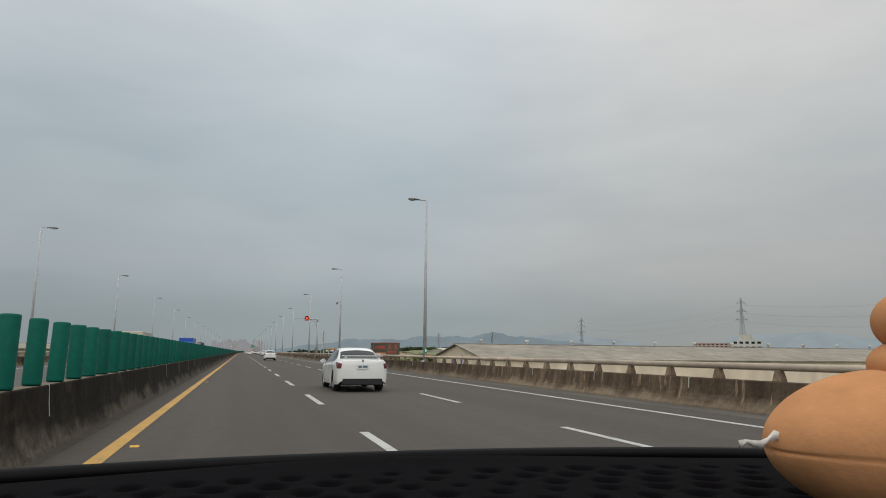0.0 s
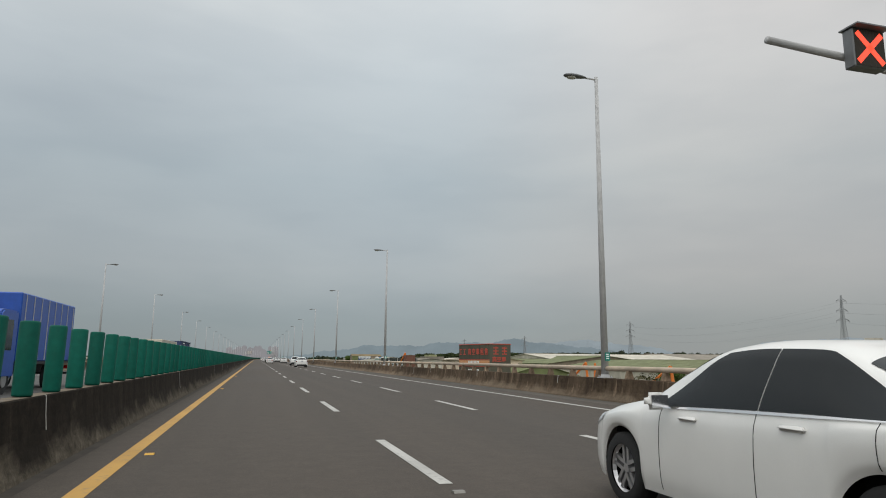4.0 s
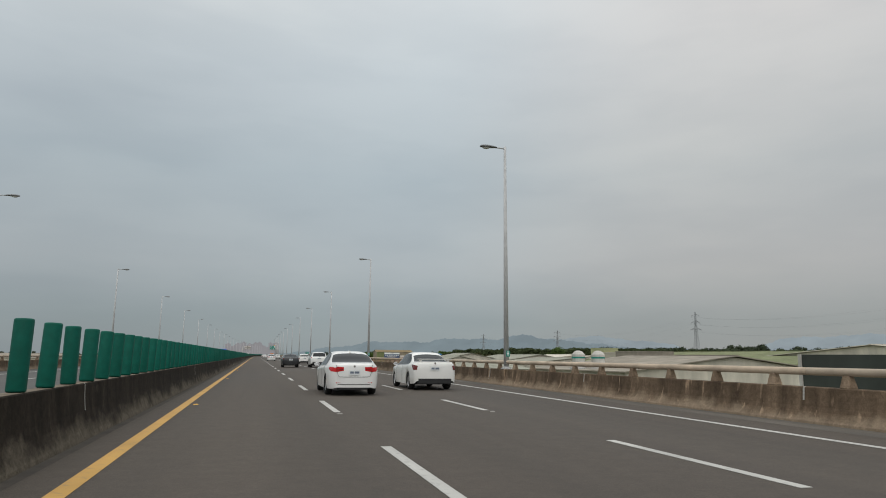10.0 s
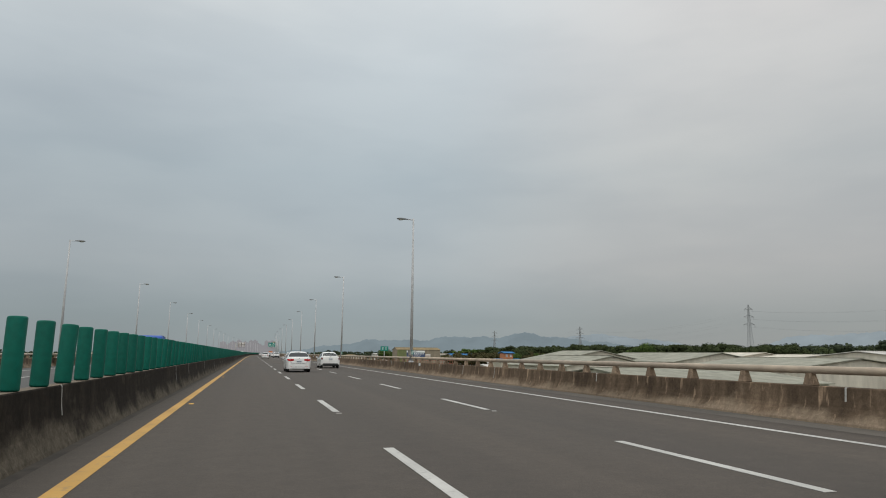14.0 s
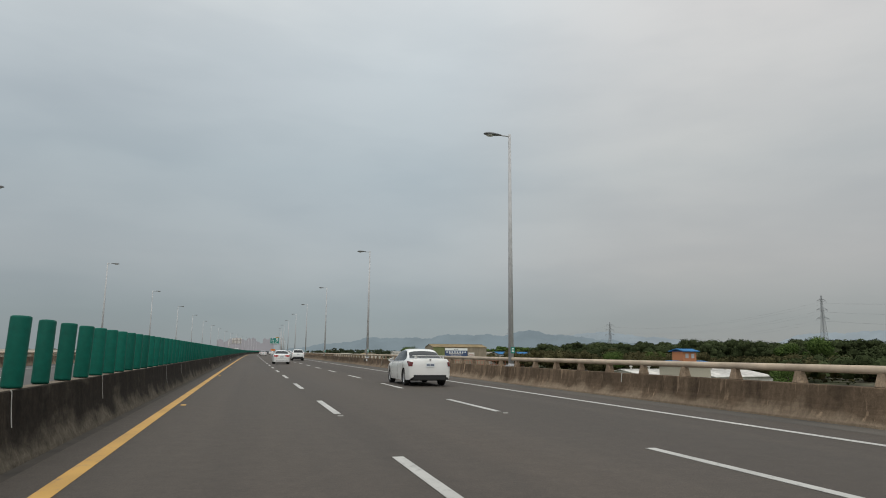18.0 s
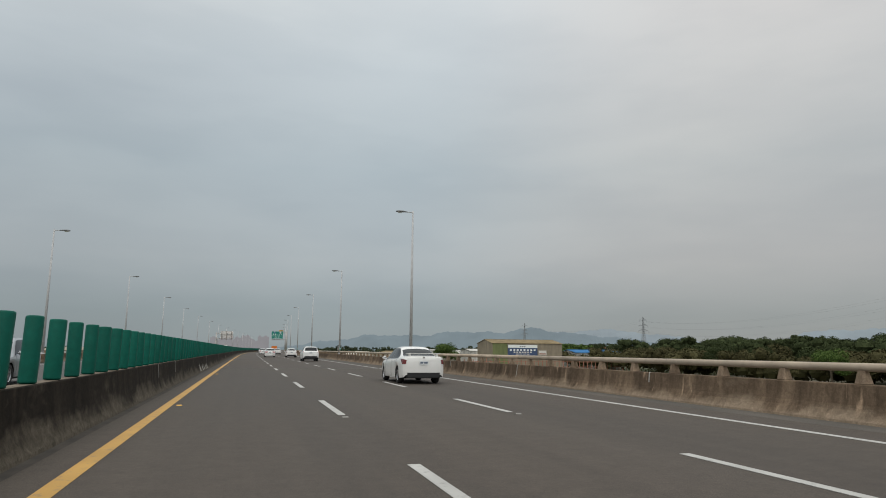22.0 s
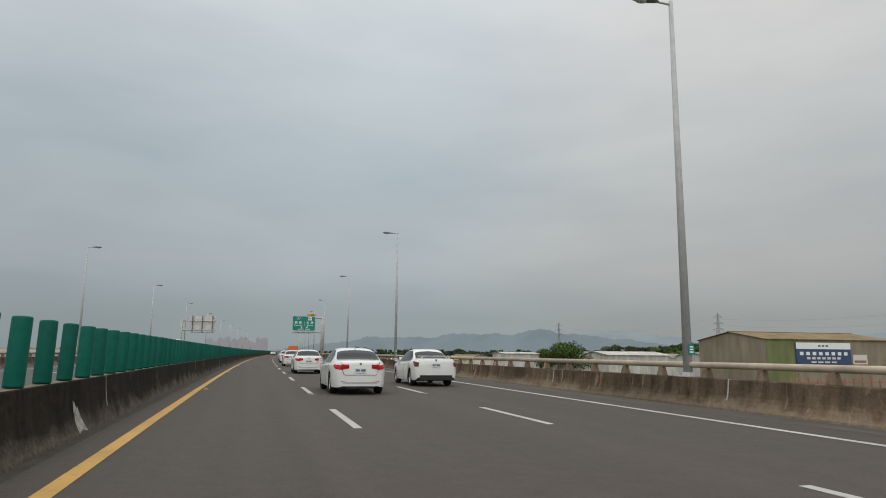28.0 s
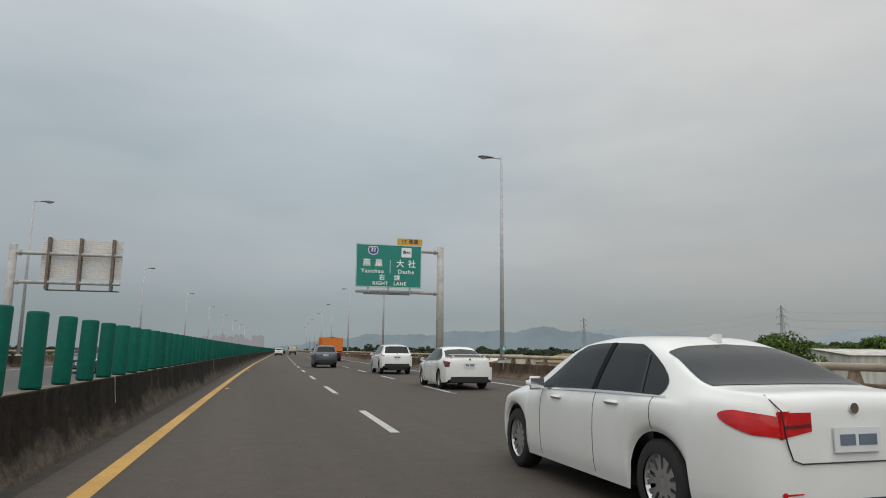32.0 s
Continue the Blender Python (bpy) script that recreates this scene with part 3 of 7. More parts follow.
for j in range(-1, 45):
    s0 = j * SPAN
    b = thing("median_barrier", post_at(s0 + SPAN / 2, MED_L), "dark sooty concrete median barrier with green glare posts on top", "barrier", "median barrier spans", "structure")
    inv = b.matrix_world.inverted()
    if j < 25:
        for i in range(8):
            s = s0 + 2.5 + 5 * i
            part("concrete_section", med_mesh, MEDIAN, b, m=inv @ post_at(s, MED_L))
            part("coping", coping_mesh, COPING, b, "tan top", m=inv @ post_at(s, MED_L))
            if i % 4 == 1 or rnd.random() < 0.15:
                part("joint_filler", med_fills[rnd.random() < 0.3], SEALANT, b, m=inv @ post_at(s + 2.5, MED_L))
    else:
        bm = bmesh.new()
        prism(bm, MED, "y", -20, 20)
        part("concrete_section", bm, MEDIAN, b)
    n0, n1 = math.ceil(s0 / PITCH), math.ceil((s0 + SPAN) / PITCH)
    if j < 23:
        for k in range(n0, n1):
            lean = Matrix.Rotation(radians(rnd.gauss(-3.2, 0.8)), 4, "X") @ Matrix.Rotation(radians(rnd.gauss(0.4, 0.7)), 4, "Y") @ Matrix.Rotation(rnd.random() * 6, 4, "Z")
            part("glare_post", post_mesh, GREEN, b, m=inv @ post_at(k * PITCH - 0.34, MED_L + 0.02, 0.846) @ lean)
    else:
        bm = bmesh.new()
        for k in range(n0, n1):
            p = inv @ at(k * PITCH, MED_L + 0.02, 0.86)
            tube(bm, [p, p + Vector((0, 0.04, 0.855))], 0.117, 6)
        tagged(part("glare_posts", bm, GREEN, b), kind="stuff")

def scrape(s, n, seed):
    """Pale scraped patches on the lower face of the median."""
    rg = random.Random(seed)
    patches = []
    for k in range(n):
        y = k * 1.6 + rg.uniform(-0.35, 0.35)
        h, w, slant = rg.uniform(0.24, 0.52), rg.uniform(0.5, 1.0), rg.uniform(-0.5, 0.2)
        bm = bmesh.new()
        prev = None
        for i in range(13):
            t = i / 12
            hump = math.sin(math.pi * t) ** 0.6
            lo = 0.035 + 0.05 * rg.random() * hump
            hi = lo + 0.012 + h * hump * rg.uniform(0.45, 1.0)
            row = []
            for q in range(5):
                zz = lo + (hi - lo) * q / 4
                x = float(np.interp(zz, [0, 0.05, 0.15, 0.28, 0.42, 0.60, 0.84], [0.30, 0.285, 0.24, 0.195, 0.165, 0.145, 0.13]))
                row.append(bm.verts.new((x + 0.004, y + w * (t - 0.5) + slant * (zz - lo) + rg.uniform(-0.012, 0.012), zz)))
            if prev:
                for q in range(4):
                    bm.faces.new((prev[q], row[q], row[q + 1], prev[q + 1]))
            prev = row
        patches.append(bm)
    j = int(s // SPAN)
    for ob in scene.collection.objects:
        if ob.name.startswith("median_barrier") and (ob.matrix_world.translation - at(j * SPAN + SPAN / 2, MED_L)).length < 1:
            for bm in patches:
                part("scrape", bm, SCRAPED, ob, "pale scraped concrete", m=ob.matrix_world.inverted() @ post_at(s, MED_L))
            return


bpy.context.view_layer.update()
for s, n, seed in ((603.6, 5, 1), (727.5, 1, 2), (341.0, 1, 3), (88.0, 1, 4), (556.0, 2, 5), (250.0, 1, 6)):
    scrape(s, n, seed)

# ---------- outer parapets with a pipe rail ----------
PAR = [(-0.36, 0.0), (-0.35, 0.05), (-0.29, 0.14), (-0.235, 0.24), (-0.20, 0.34), (-0.175, 0.48), (-0.15, 0.72), (-0.135, 0.735), (0.15, 0.735), (0.17, 0.0)]
PAR_L = 11.50
bm = bmesh.new()
prism(bm, PAR, "y", -2.4985, 2.4985)
par_mesh = done(bm, "concrete_section", PARAPET)
par_fills = []
for top_end, low_end in (([(-0.10, 0.739), (-0.137, 0.739), (-0.153, 0.722)], [(-0.179, 0.46), (-0.14, 0.46)]), ([(-0.10, 0.739), (-0.137, 0.739), (-0.153, 0.722), (-0.179, 0.48), (-0.205, 0.33)], [(-0.24, 0.235), (-0.19, 0.235)])):
    bm = bmesh.new()
    prism(bm, top_end + low_end, "y", -0.022, 0.022)
    par_fills.append(done(bm, "joint_filler", SEALANT))
# cast rail posts, wider at the foot
bm = bmesh.new()
prism(bm, [(-0.11, 0.735), (0.11, 0.735), (0.06, 1.0), (-0.06, 1.0)], "y", -0.13, 0.13)
for v in bm.verts:
    if v.co.z > 0.9:
        v.co.y *= 0.62
bmesh.ops.bevel(bm, geom=bm.edges[:], offset=0.012, segments=1, affect="EDGES")
railpost_mesh = done(bm, "rail_post", RAIL_POST)
bm = bmesh.new()
tube(bm, [(0, -SPAN / 2, 1.06), (0, SPAN / 2, 1.06)], 0.082, 12)
pipe_plain = done(bm, "rail_pipe", RAIL, True)
RAIL_ENDS = (110.3, 190.3, 430.0, 610.8, 810.0)


def parapet(j, l, flip):
    s0 = j * SPAN - 10
    turn = 180 if flip else 0
    b = thing("bridge_parapet", post_at(s0 + SPAN / 2, l, 0, turn), "stained brown concrete parapet topped by a weathered pipe rail", "parapet", "parapet spans", "structure")
    inv = b.matrix_world.inverted()
    near = -1 <= j < 24 and not flip
    if near:
        for i in range(8):
            s = s0 + 2.5 + 5 * i
            part("concrete_section", par_mesh, PARAPET, b, m=inv @ post_at(s, l, 0, turn))
            if i % 2 == 1 or rnd.random() < 0.15:
                part("joint_filler", par_fills[rnd.random() < 0.2], SEALANT, b, m=inv @ post_at(s + 2.5, l, 0, turn))
    else:
        bm = bmesh.new()
        prism(bm, PAR, "y", -20, 20)
        part("concrete_section", bm, PARAPET, b)
    if j < 24:
        for i in range(20):
            part("rail_post", railpost_mesh, RAIL_POST, b, m=inv @ post_at(s0 + 1 + 2 * i, l, 0, turn))
        cuts = [c for c in RAIL_ENDS if s0 <= c < s0 + SPAN] if not flip else []
        if not cuts:
            part("rail_pipe", pipe_plain, RAIL, b)
        edges = [-SPAN / 2] + [c - s0 - SPAN / 2 for c in cuts] + [SPAN / 2]
        for i in range(len(edges) - 1 if cuts else 0):
            bm = bmesh.new()
            y0, y1 = edges[i], edges[i + 1]
            pts = [(0, y0, 1.06), (0, y1, 1.06)]
            if i > 0:
                pts = [(0, y0 + 0.13, 0.735), (0, y0 + 0.16, 0.92), (0, y0 + 0.24, 1.02), (0, y0 + 0.42, 1.06)] + pts[1:]
            if i < len(edges) - 2:
                pts = pts[:-1] + [(0, y1 - 0.42, 1.06), (0, y1 - 0.24, 1.02), (0, y1 - 0.16, 0.92), (0, y1 - 0.13, 0.735)]
            tube(bm, pts, 0.082, 12)
            part("rail_pipe", bm, RAIL, b, smooth=True)
    else:
        bm = bmesh.new()
        tube(bm, [(0, -20, 1.06), (0, 20, 1.06)], 0.07, 6)
        for i in range(20):
            box(bm, -0.07, 0.07, -19.07 + 2 * i, -18.93 + 2 * i, 0.735, 1.0)
        part("rail", bm, RAIL, b)


for j in range(-1, 45):
    parapet(j, PAR_L, False)
    parapet(j, -17.45, True)

# ---------- street lamps ----------
def lamp_meshes():
    bm = bmesh.new()
    tube(bm, [(0, 0, 0.0), (0, 0, 11.65)], [0.125, 0.062], 12)
    pole = done(bm, "pole", GALV, True)
    bm = bmesh.new()
    box(bm, -0.2, 0.2, -0.2, 0.2, 0, 0.03)
    for a in (-0.15, 0.15):
        for b in (-0.15, 0.15):
            tube(bm, [(a, b, 0.03), (a, b, 0.09)], 0.02, 6)
    tube(bm, [(0, 0, 0.03), (0, 0, 0.12)], [0.17, 0.135], 12)
    base = done(bm, "base_plate", GALV)
    bm = bmesh.new()
    tube(bm, [(0.06, 0, 11.54), (-0.30, 0, 11.56), (-0.55, 0, 11.56)], [0.035, 0.032, 0.03], 8)
    arm = done(bm, "arm", GALV, True)
    # cobra head, a flattened drop
    bm = bmesh.new()
    prof = [(-0.40, 0.03), (-0.46, 0.07), (-0.60, 0.11), (-0.85, 0.155), (-1.05, 0.16), (-1.22, 0.12), (-1.30, 0.05)]
    rings = []
    for x, w in prof:
        rings.append([bm.verts.new((x, w * math.cos(a), 11.57 + (0.62 if math.sin(a) > 0 else 0.35) * w * math.sin(a))) for a in (2 * math.pi * k / 10 for k in range(10))])
    for a, b in zip(rings, rings[1:]):
        for k in range(10):
            bm.faces.new((a[k], a[(k + 1) % 10], b[(k + 1) % 10], b[k]))
    bm.faces.new(rings[0][::-1])
    bm.faces.new(rings[-1])
    head = done(bm, "lamp_head", LAMP_GREY, True)
    bm = bmesh.new()
    rings = []
    for z, r in ((11.53, 1.0), (11.48, 0.8), (11.46, 0.4)):
        rings.append([bm.verts.new((-1.0 + 0.20 * r * math.cos(a), 0.12 * r * math.sin(a), z)) for a in (2 * math.pi * k / 10 for k in range(10))])
    for a, b in zip(rings, rings[1:]):
        for k in range(10):
            bm.faces.new((a[k], a[(k + 1) % 10], b[(k + 1) % 10], b[k]))
    bm.faces.new(rings[-1])
    bowl = done(bm, "glass_bowl", LAMP_GLASS, True)
    bm = bmesh.new()
    box(bm, -0.30, -0.06, -0.25, -0.11, 1.22, 1.62)
    bevelled(bm, 0.015)
    cabinet = done(bm, "junction_box", DECK)
    bm = bmesh.new()
    box(bm, -0.06, 0.13, -0.145, -0.135, 1.32, 1.60)
    tag = done(bm, "number_tag", SIGN_GREEN)
    bm = bmesh.new()
    for z in (1.38, 1.45, 1.52):
        box(bm, -0.02, 0.09, -0.149, -0.144, z, z + 0.035)
    bars = done(bm, "tag_bars", SIGN_WHITE)
    bm = bmesh.new()
    tube(bm, [(0, 0, 7.42), (-0.42, 0, 7.46), (-0.46, 0, 7.40)], 0.03, 8)
    tube(bm, [(-0.46, 0, 7.42), (-0.46, 0, 7.32), (-0.46, 0, 7.22), (-0.46, 0, 7.16)], [0.09, 0.13, 0.12, 0.05], 12)
    dome = done(bm, "surveillance_dome", LAMP_GREY)
    return pole, base, arm, head, bowl, cabinet, tag, bars, dome


LAMP = lamp_meshes()
bm = bmesh.new()
box(bm, -0.24, 0.24, -0.28, 0.28, 0.0, 0.74)
bevelled(bm, 0.03)
pedestal_mesh = done(bm, "pedestal", PARAPET)


def street_lamp(s, l, flip, cabinet, dome=False):
    m = post_at(s, l, 0.74, 180 if flip else 0)
    e = thing("street_lamp", m, "tall grey steel street lamp with one cobra head, on the parapet", "street lamp", "street lamps along the viaduct")
    for name, me, mat in zip(("pole", "base_plate", "arm", "lamp_head"), LAMP, (GALV, GALV, GALV, LAMP_GREY)):
        ob = part(name, me, mat, e, m=Matrix.Translation((0, 0, -0.74 + 0.74 * (name == "base_plate"))) if name != "pole" else Matrix.Diagonal((1, 1, (11.65 - 0.74) / 11.65, 1)))
        if name == "lamp_head":
            part("glass_bowl", LAMP[4], LAMP_GLASS, ob)
    if dome:
        part("surveillance_dome", LAMP[8], LAMP_GREY, e, "small dark dome on a bracket", m=Matrix.Translation((0, 0, -0.74)))
    if cabinet:
        part("junction_box", LAMP[5], DECK, e, m=Matrix.Translation((0, 0, -0.74)))
    t = part("number_tag", LAMP[6], SIGN_GREEN, e, "small green tag", m=Matrix.Translation((0, 0, -0.74)))
    part("tag_bars", LAMP[7], SIGN_WHITE, t)
    part("pedestal", pedestal_mesh, PARAPET, e, m=Matrix.Translation((0.04, 0, -0.74)))


OFF_R = [0.2, 0.2, -1.0, 0, 0, 0.7, -0.1, 0.5, -0.4, -0.4, 0.4, 0.6, -0.6, 0.4, 0.9, 0.4, 1.0, 1.7, 1.8, -3.55, 0]
OFF_L = [1.6, -0.7, 0.3, 0.5, -1.7, 2.0, 0, 0, 0.4, 0.3, 1.2, 0.8, 0.1, -1.7, -0.5, -1.2, 0.1, -0.9, -0.2, 0, 0]
for k in range(-1, 28):
    street_lamp(47.16 + 40.17 * k + (OFF_R[k] if 0 <= k < 21 else 0), 11.47, False, k in (9, 12, 13, 15), k == 1)
    street_lamp(66.1 + 40.17 * k + (OFF_L[k] if 0 <= k < 21 else 0), -16.9, True, False)

# ---------- vehicles ----------
def smooth_curve(keys, xs):
    """A smooth line through (x, value) keys, with no overshoot."""
    kx, ky = np.array([k[0] for k in keys], float), np.array([k[1] for k in keys], float)
    d = np.diff(ky) / np.diff(kx)
    m = np.zeros(len(kx))
    for i in range(1, len(kx) - 1):
        if d[i - 1] * d[i] > 0:
            m[i] = 2 * d[i - 1] * d[i] / (d[i - 1] + d[i])
    m[0], m[-1] = d[0], d[-1]
    xs = np.clip(xs, kx[0], kx[-1])
    j = np.clip(np.searchsorted(kx, xs, side="right") - 1, 0, len(kx) - 2)
    h = kx[j + 1] - kx[j]
    u = (xs - kx[j]) / h
    return (2 * u**3 - 3 * u**2 + 1) * ky[j] + (u**3 - 2 * u**2 + u) * h * m[j] + (3 * u**2 - 2 * u**3) * ky[j + 1] + (u**3 - u**2) * h * m[j + 1]


def car_surface(spec, ny=96, nr=26):
    """Points of half a body shell: stations from tail (y = 0) to nose, rings from sill to the middle of the roof."""
    L = spec["length"]
    rims = [np.linspace(yw - spec["wheel"] - 0.06, yw + spec["wheel"] + 0.06, 29) for yw in spec["axles"]]
    ys = np.unique(np.r_[(*rims, np.linspace(0, 0.35, 16), np.linspace(0.35, L - 0.45, ny - 34), np.linspace(L - 0.45, L, 18))])
    belt, top = smooth_curve(spec["belt"], ys), smooth_curve(spec["top"], ys)
    wide, roof = smooth_curve(spec["wide"], ys), smooth_curve(spec["roof"], ys)
    sill = smooth_curve(spec["sill"], ys)
    rw = spec["wheel"] + 0.055
    for yw in spec["axles"]:
        inside = np.abs(ys - yw) < rw
        arch = spec["wheel"] + np.sqrt(np.maximum(rw**2 - (ys - yw) ** 2, 0))
        sill = np.where(inside, np.maximum(sill, arch), sill)
    grid = np.zeros((len(ys), nr + 1, 3))
    for i in range(len(ys)):
        w, b, t, r, z0 = wide[i], belt[i], max(top[i], belt[i] + 0.012), roof[i], sill[i]
        h = max(b - z0, 0.02)
        keys_x = [w * 0.955, w * 0.992, w, w * 0.985, w * 0.945, r + (w * 0.945 - r) * 0.5, r, r * 0.62, 0.0]
        keys_z = [z0, z0 + 0.22 * h, z0 + 0.52 * h, z0 + 0.84 * h, b, b + 0.52 * (t - b), t - 0.10 * (t - b) - 0.004, t - 0.004, t + 0.004]
        u = np.linspace(0, 8, nr + 1)
        k = np.arange(9)
        grid[i, :, 0] = smooth_curve(list(zip(k, keys_x)), u)
        grid[i, :, 1] = ys[i]
        grid[i, :, 2] = smooth_curve(list(zip(k, keys_z)), u)
    return ys, grid, nr


def pane(ys, grid, nr, y_lo, y_hi, u0, u1, lift, sides, n=14):
    """A pane cut cleanly from the shell: for each height u its y runs from y_lo(u) to y_hi(u)."""
    us = np.linspace(0, 8, nr + 1)

    def point(y, u):
        j = min(int(u / 8 * nr), nr - 1)
        f = u / 8 * nr - j
        i = int(np.clip(np.searchsorted(ys, y) - 1, 0, len(ys) - 2))
        g = (y - ys[i]) / (ys[i + 1] - ys[i])
        return (grid[i, j] * (1 - f) + grid[i, j + 1] * f) * (1 - g) + (grid[i + 1, j] * (1 - f) + grid[i + 1, j + 1] * f) * g
    bm = bmesh.new()
    for sg in sides:
        rows = []
        for a in range(n + 1):
            u = u0 + (u1 - u0) * a / n
            row = []
            for b in range(n + 1):
                y = y_lo(u) + (y_hi(u) - y_lo(u)) * b / n
                p = point(y, u)
                nrm = np.cross(point(y + 0.02, u) - point(y - 0.02, u), point(y, min(u + 0.1, 8)) - point(y, max(u - 0.1, 0)))
                nrm = nrm / (np.linalg.norm(nrm) + 1e-9)
                q = p + nrm * lift * (1 if nrm[0] * p[0] + nrm[2] * 0.3 + nrm[1] * (p[1] - ys[-1] / 2) * 0.1 > 0 else -1)
                row.append(bm.verts.new((q[0] * sg, q[1], q[2])))
            rows.append(row)
        for a in range(n):
            for b in range(n):
                f = (rows[a][b], rows[a][b + 1], rows[a + 1][b + 1], rows[a + 1][b])
                bm.faces.new(f if sg > 0 else f[::-1])
    bmesh.ops.remove_doubles(bm, verts=bm.verts, dist=0.0005)
    return bm


def wheel_meshes(r, spokes):
    bm = bmesh.new()
    prof = [(-0.11, r * 0.66), (-0.115, r * 0.9), (-0.085, r), (0.085, r), (0.115, r * 0.9), (0.11, r * 0.66)]
    n = 28
    rg = [[bm.verts.new((x, rr * math.cos(2 * math.pi * k / n), rr * math.sin(2 * math.pi * k / n))) for k in range(n)] for x, rr in prof]
    for a, b in zip(rg, rg[1:]):
        for k in range(n):
            bm.faces.new((a[k], a[(k + 1) % n], b[(k + 1) % n], b[k]))
    tyre = done(bm, "tyre", RUBBER, True)
    bm = bmesh.new()
    tube(bm, [(-0.02, 0, 0), (0.0, 0, 0)], r * 0.66, 24)
    tube(bm, [(0.0, 0, 0), (0.075, 0, 0)], [r * 0.16, r * 0.13], 12)
    for k in range(spokes):
        a = 2 * math.pi * k / spokes
        m = Matrix.Rotation(a, 4, "X")
        for off in (-0.035, 0.035):
            vs = box(bm, 0.03, 0.075, off - 0.018, off + 0.018, r * 0.1, r * 0.66)
            bmesh.ops.transform(bm, matrix=m, verts=vs)
    for k in range(24):
        a, b = 2 * math.pi * k / 24, 2 * math.pi * (k + 1) / 24
        q = [bm.verts.new((x, rr * math.cos(t), rr * math.sin(t))) for x, rr, t in ((0.09, r * 0.68, a), (0.09, r * 0.68, b), (0.06, r * 0.61, b), (0.06, r * 0.61, a))]
        bm.faces.new(q)
    rim = done(bm, "rim", ALLOY)
    return tyre, rim


def plate_part(parent, y, z, facing, name="number_plate"):
    """A number plate with unreadable marks."""
    d = -1 if facing < 0 else 1
    bm = bmesh.new()
    box(bm, -0.19, 0.19, min(y, y + 0.012 * d), max(y, y + 0.012 * d), z - 0.08, z + 0.08)
    p = part(name, bm, PLATE, parent, "white plate")
    for x0, x1 in ((-0.15, -0.025), (0.005, 0.155)):
        bm = bmesh.new()
        box(bm, x0, x1, min(y + 0.012 * d, y + 0.016 * d), max(y + 0.012 * d, y + 0.016 * d), z - 0.035, z + 0.035)
        part("plate_mark", bm, PLATE_INK, p)


def build_car(m, spec, label, category="car", group=""):
    e = thing(spec.get("name", "car"), m, label, category, group)
    paint = spec["paint"]
    k = spec.get("long", 1.0)
    if k != 1.0:
        spec = dict(spec, length=spec["length"] * k, **{w: [(y * k, v) for y, v in spec[w]] for w in ("belt", "top", "wide", "roof", "sill")})
    ys, grid, nr = car_surface(spec)
    ny = len(ys)
    bm = bmesh.new()
    vs = {}
    for sg in (1, -1):
        for i in range(ny):
            for j in range(nr + 1):
                if sg < 0 and j == nr:
                    vs[sg, i, j] = vs[1, i, j]
                else:
                    vs[sg, i, j] = bm.verts.new((grid[i, j, 0] * sg, grid[i, j, 1], grid[i, j, 2]))
        for i in range(ny - 1):
            for j in range(nr):
                f = [vs[sg, i, j], vs[sg, i + 1, j], vs[sg, i + 1, j + 1], vs[sg, i, j + 1]]
                bm.faces.new(f if sg > 0 else f[::-1])
    for i in (0, ny - 1):
        loop = [vs[1, i, j] for j in range(nr + 1)] + [vs[-1, i, j] for j in range(nr - 1, -1, -1)]
        bm.faces.new(loop)
    body = part("body", bm, paint, e, smooth=True)
    # dark underside and wheel housings
    L, W = spec["length"], max(k[1] for k in spec["wide"])
    bm = bmesh.new()
    box(bm, -W * 0.80, W * 0.80, 0.5, L - 0.6, 0.2, 0.42)
    box(bm, -W * 0.55, W * 0.55, 0.06, L - 0.1, 0.24, 0.4)
    for ya in spec["axles"]:
        box(bm, -W * 0.72, W * 0.72, ya - spec["wheel"] - 0.03, ya + spec["wheel"] + 0.03, 0.24, spec["wheel"] * 2 + 0.02)
    part("underbody", bm, BLACK, e)
    # glazing
    g = spec["glass"]
    for name, lo, hi, u0, u1, sides in g:
        for sd in ((1, -1),) if len(sides) == 2 else (sides,):
            part(name, pane(ys, grid, nr, lambda u: lo(u) * k, lambda u: hi(u) * k, u0, u1, 0.006, sd), TINT, e, "dark tinted glass", smooth=True)
    for sg in (1, -1):
        part("window_trim", pane(ys, grid, nr, lambda u: spec["trim"][0], lambda u: spec["trim"][1], 3.98, 4.07, 0.012, (sg,), 8), CHROME, e, "bright trim below the windows", smooth=True)
    for name, mat, lo, hi, u0, u1 in spec["lights"]:
        for sg in (1, -1):
            part(name, pane(ys, grid, nr, lambda u: lo(u) * k, lambda u: hi(u) * k, u0, u1, 0.009, (sg,)), mat, e, smooth=True)
    # wheels
    tyre, rim = wheel_meshes(spec["wheel"], spec.get("spokes", 5))
    for ya in spec["axles"]:
        for sg in (1, -1):
            w = part("wheel", tyre, RUBBER, e, m=Matrix.Translation((sg * (W - 0.16), ya, spec["wheel"])) @ Matrix.Rotation(0 if sg > 0 else math.pi, 4, "Z"))
            part("rim", rim, ALLOY, w)
    # mirrors, handles
    ym, zm = spec["mirror"]
    for sg in (1, -1):
        bm = bmesh.new()
        box(bm, -0.1, 0.1, -0.06, 0.06, -0.07, 0.07)
        bmesh.ops.bevel(bm, geom=bm.edges[:], offset=0.045, segments=3, affect="EDGES")
        mi = part("door_mirror", bm, paint, e, m=Matrix.Translation((sg * (W + 0.07), ym, zm)), smooth=True)
        bm = bmesh.new()
        box(bm, -0.075, 0.075, -0.066, -0.058, -0.05, 0.05)
        part("mirror_glass", bm, CHROME, mi)
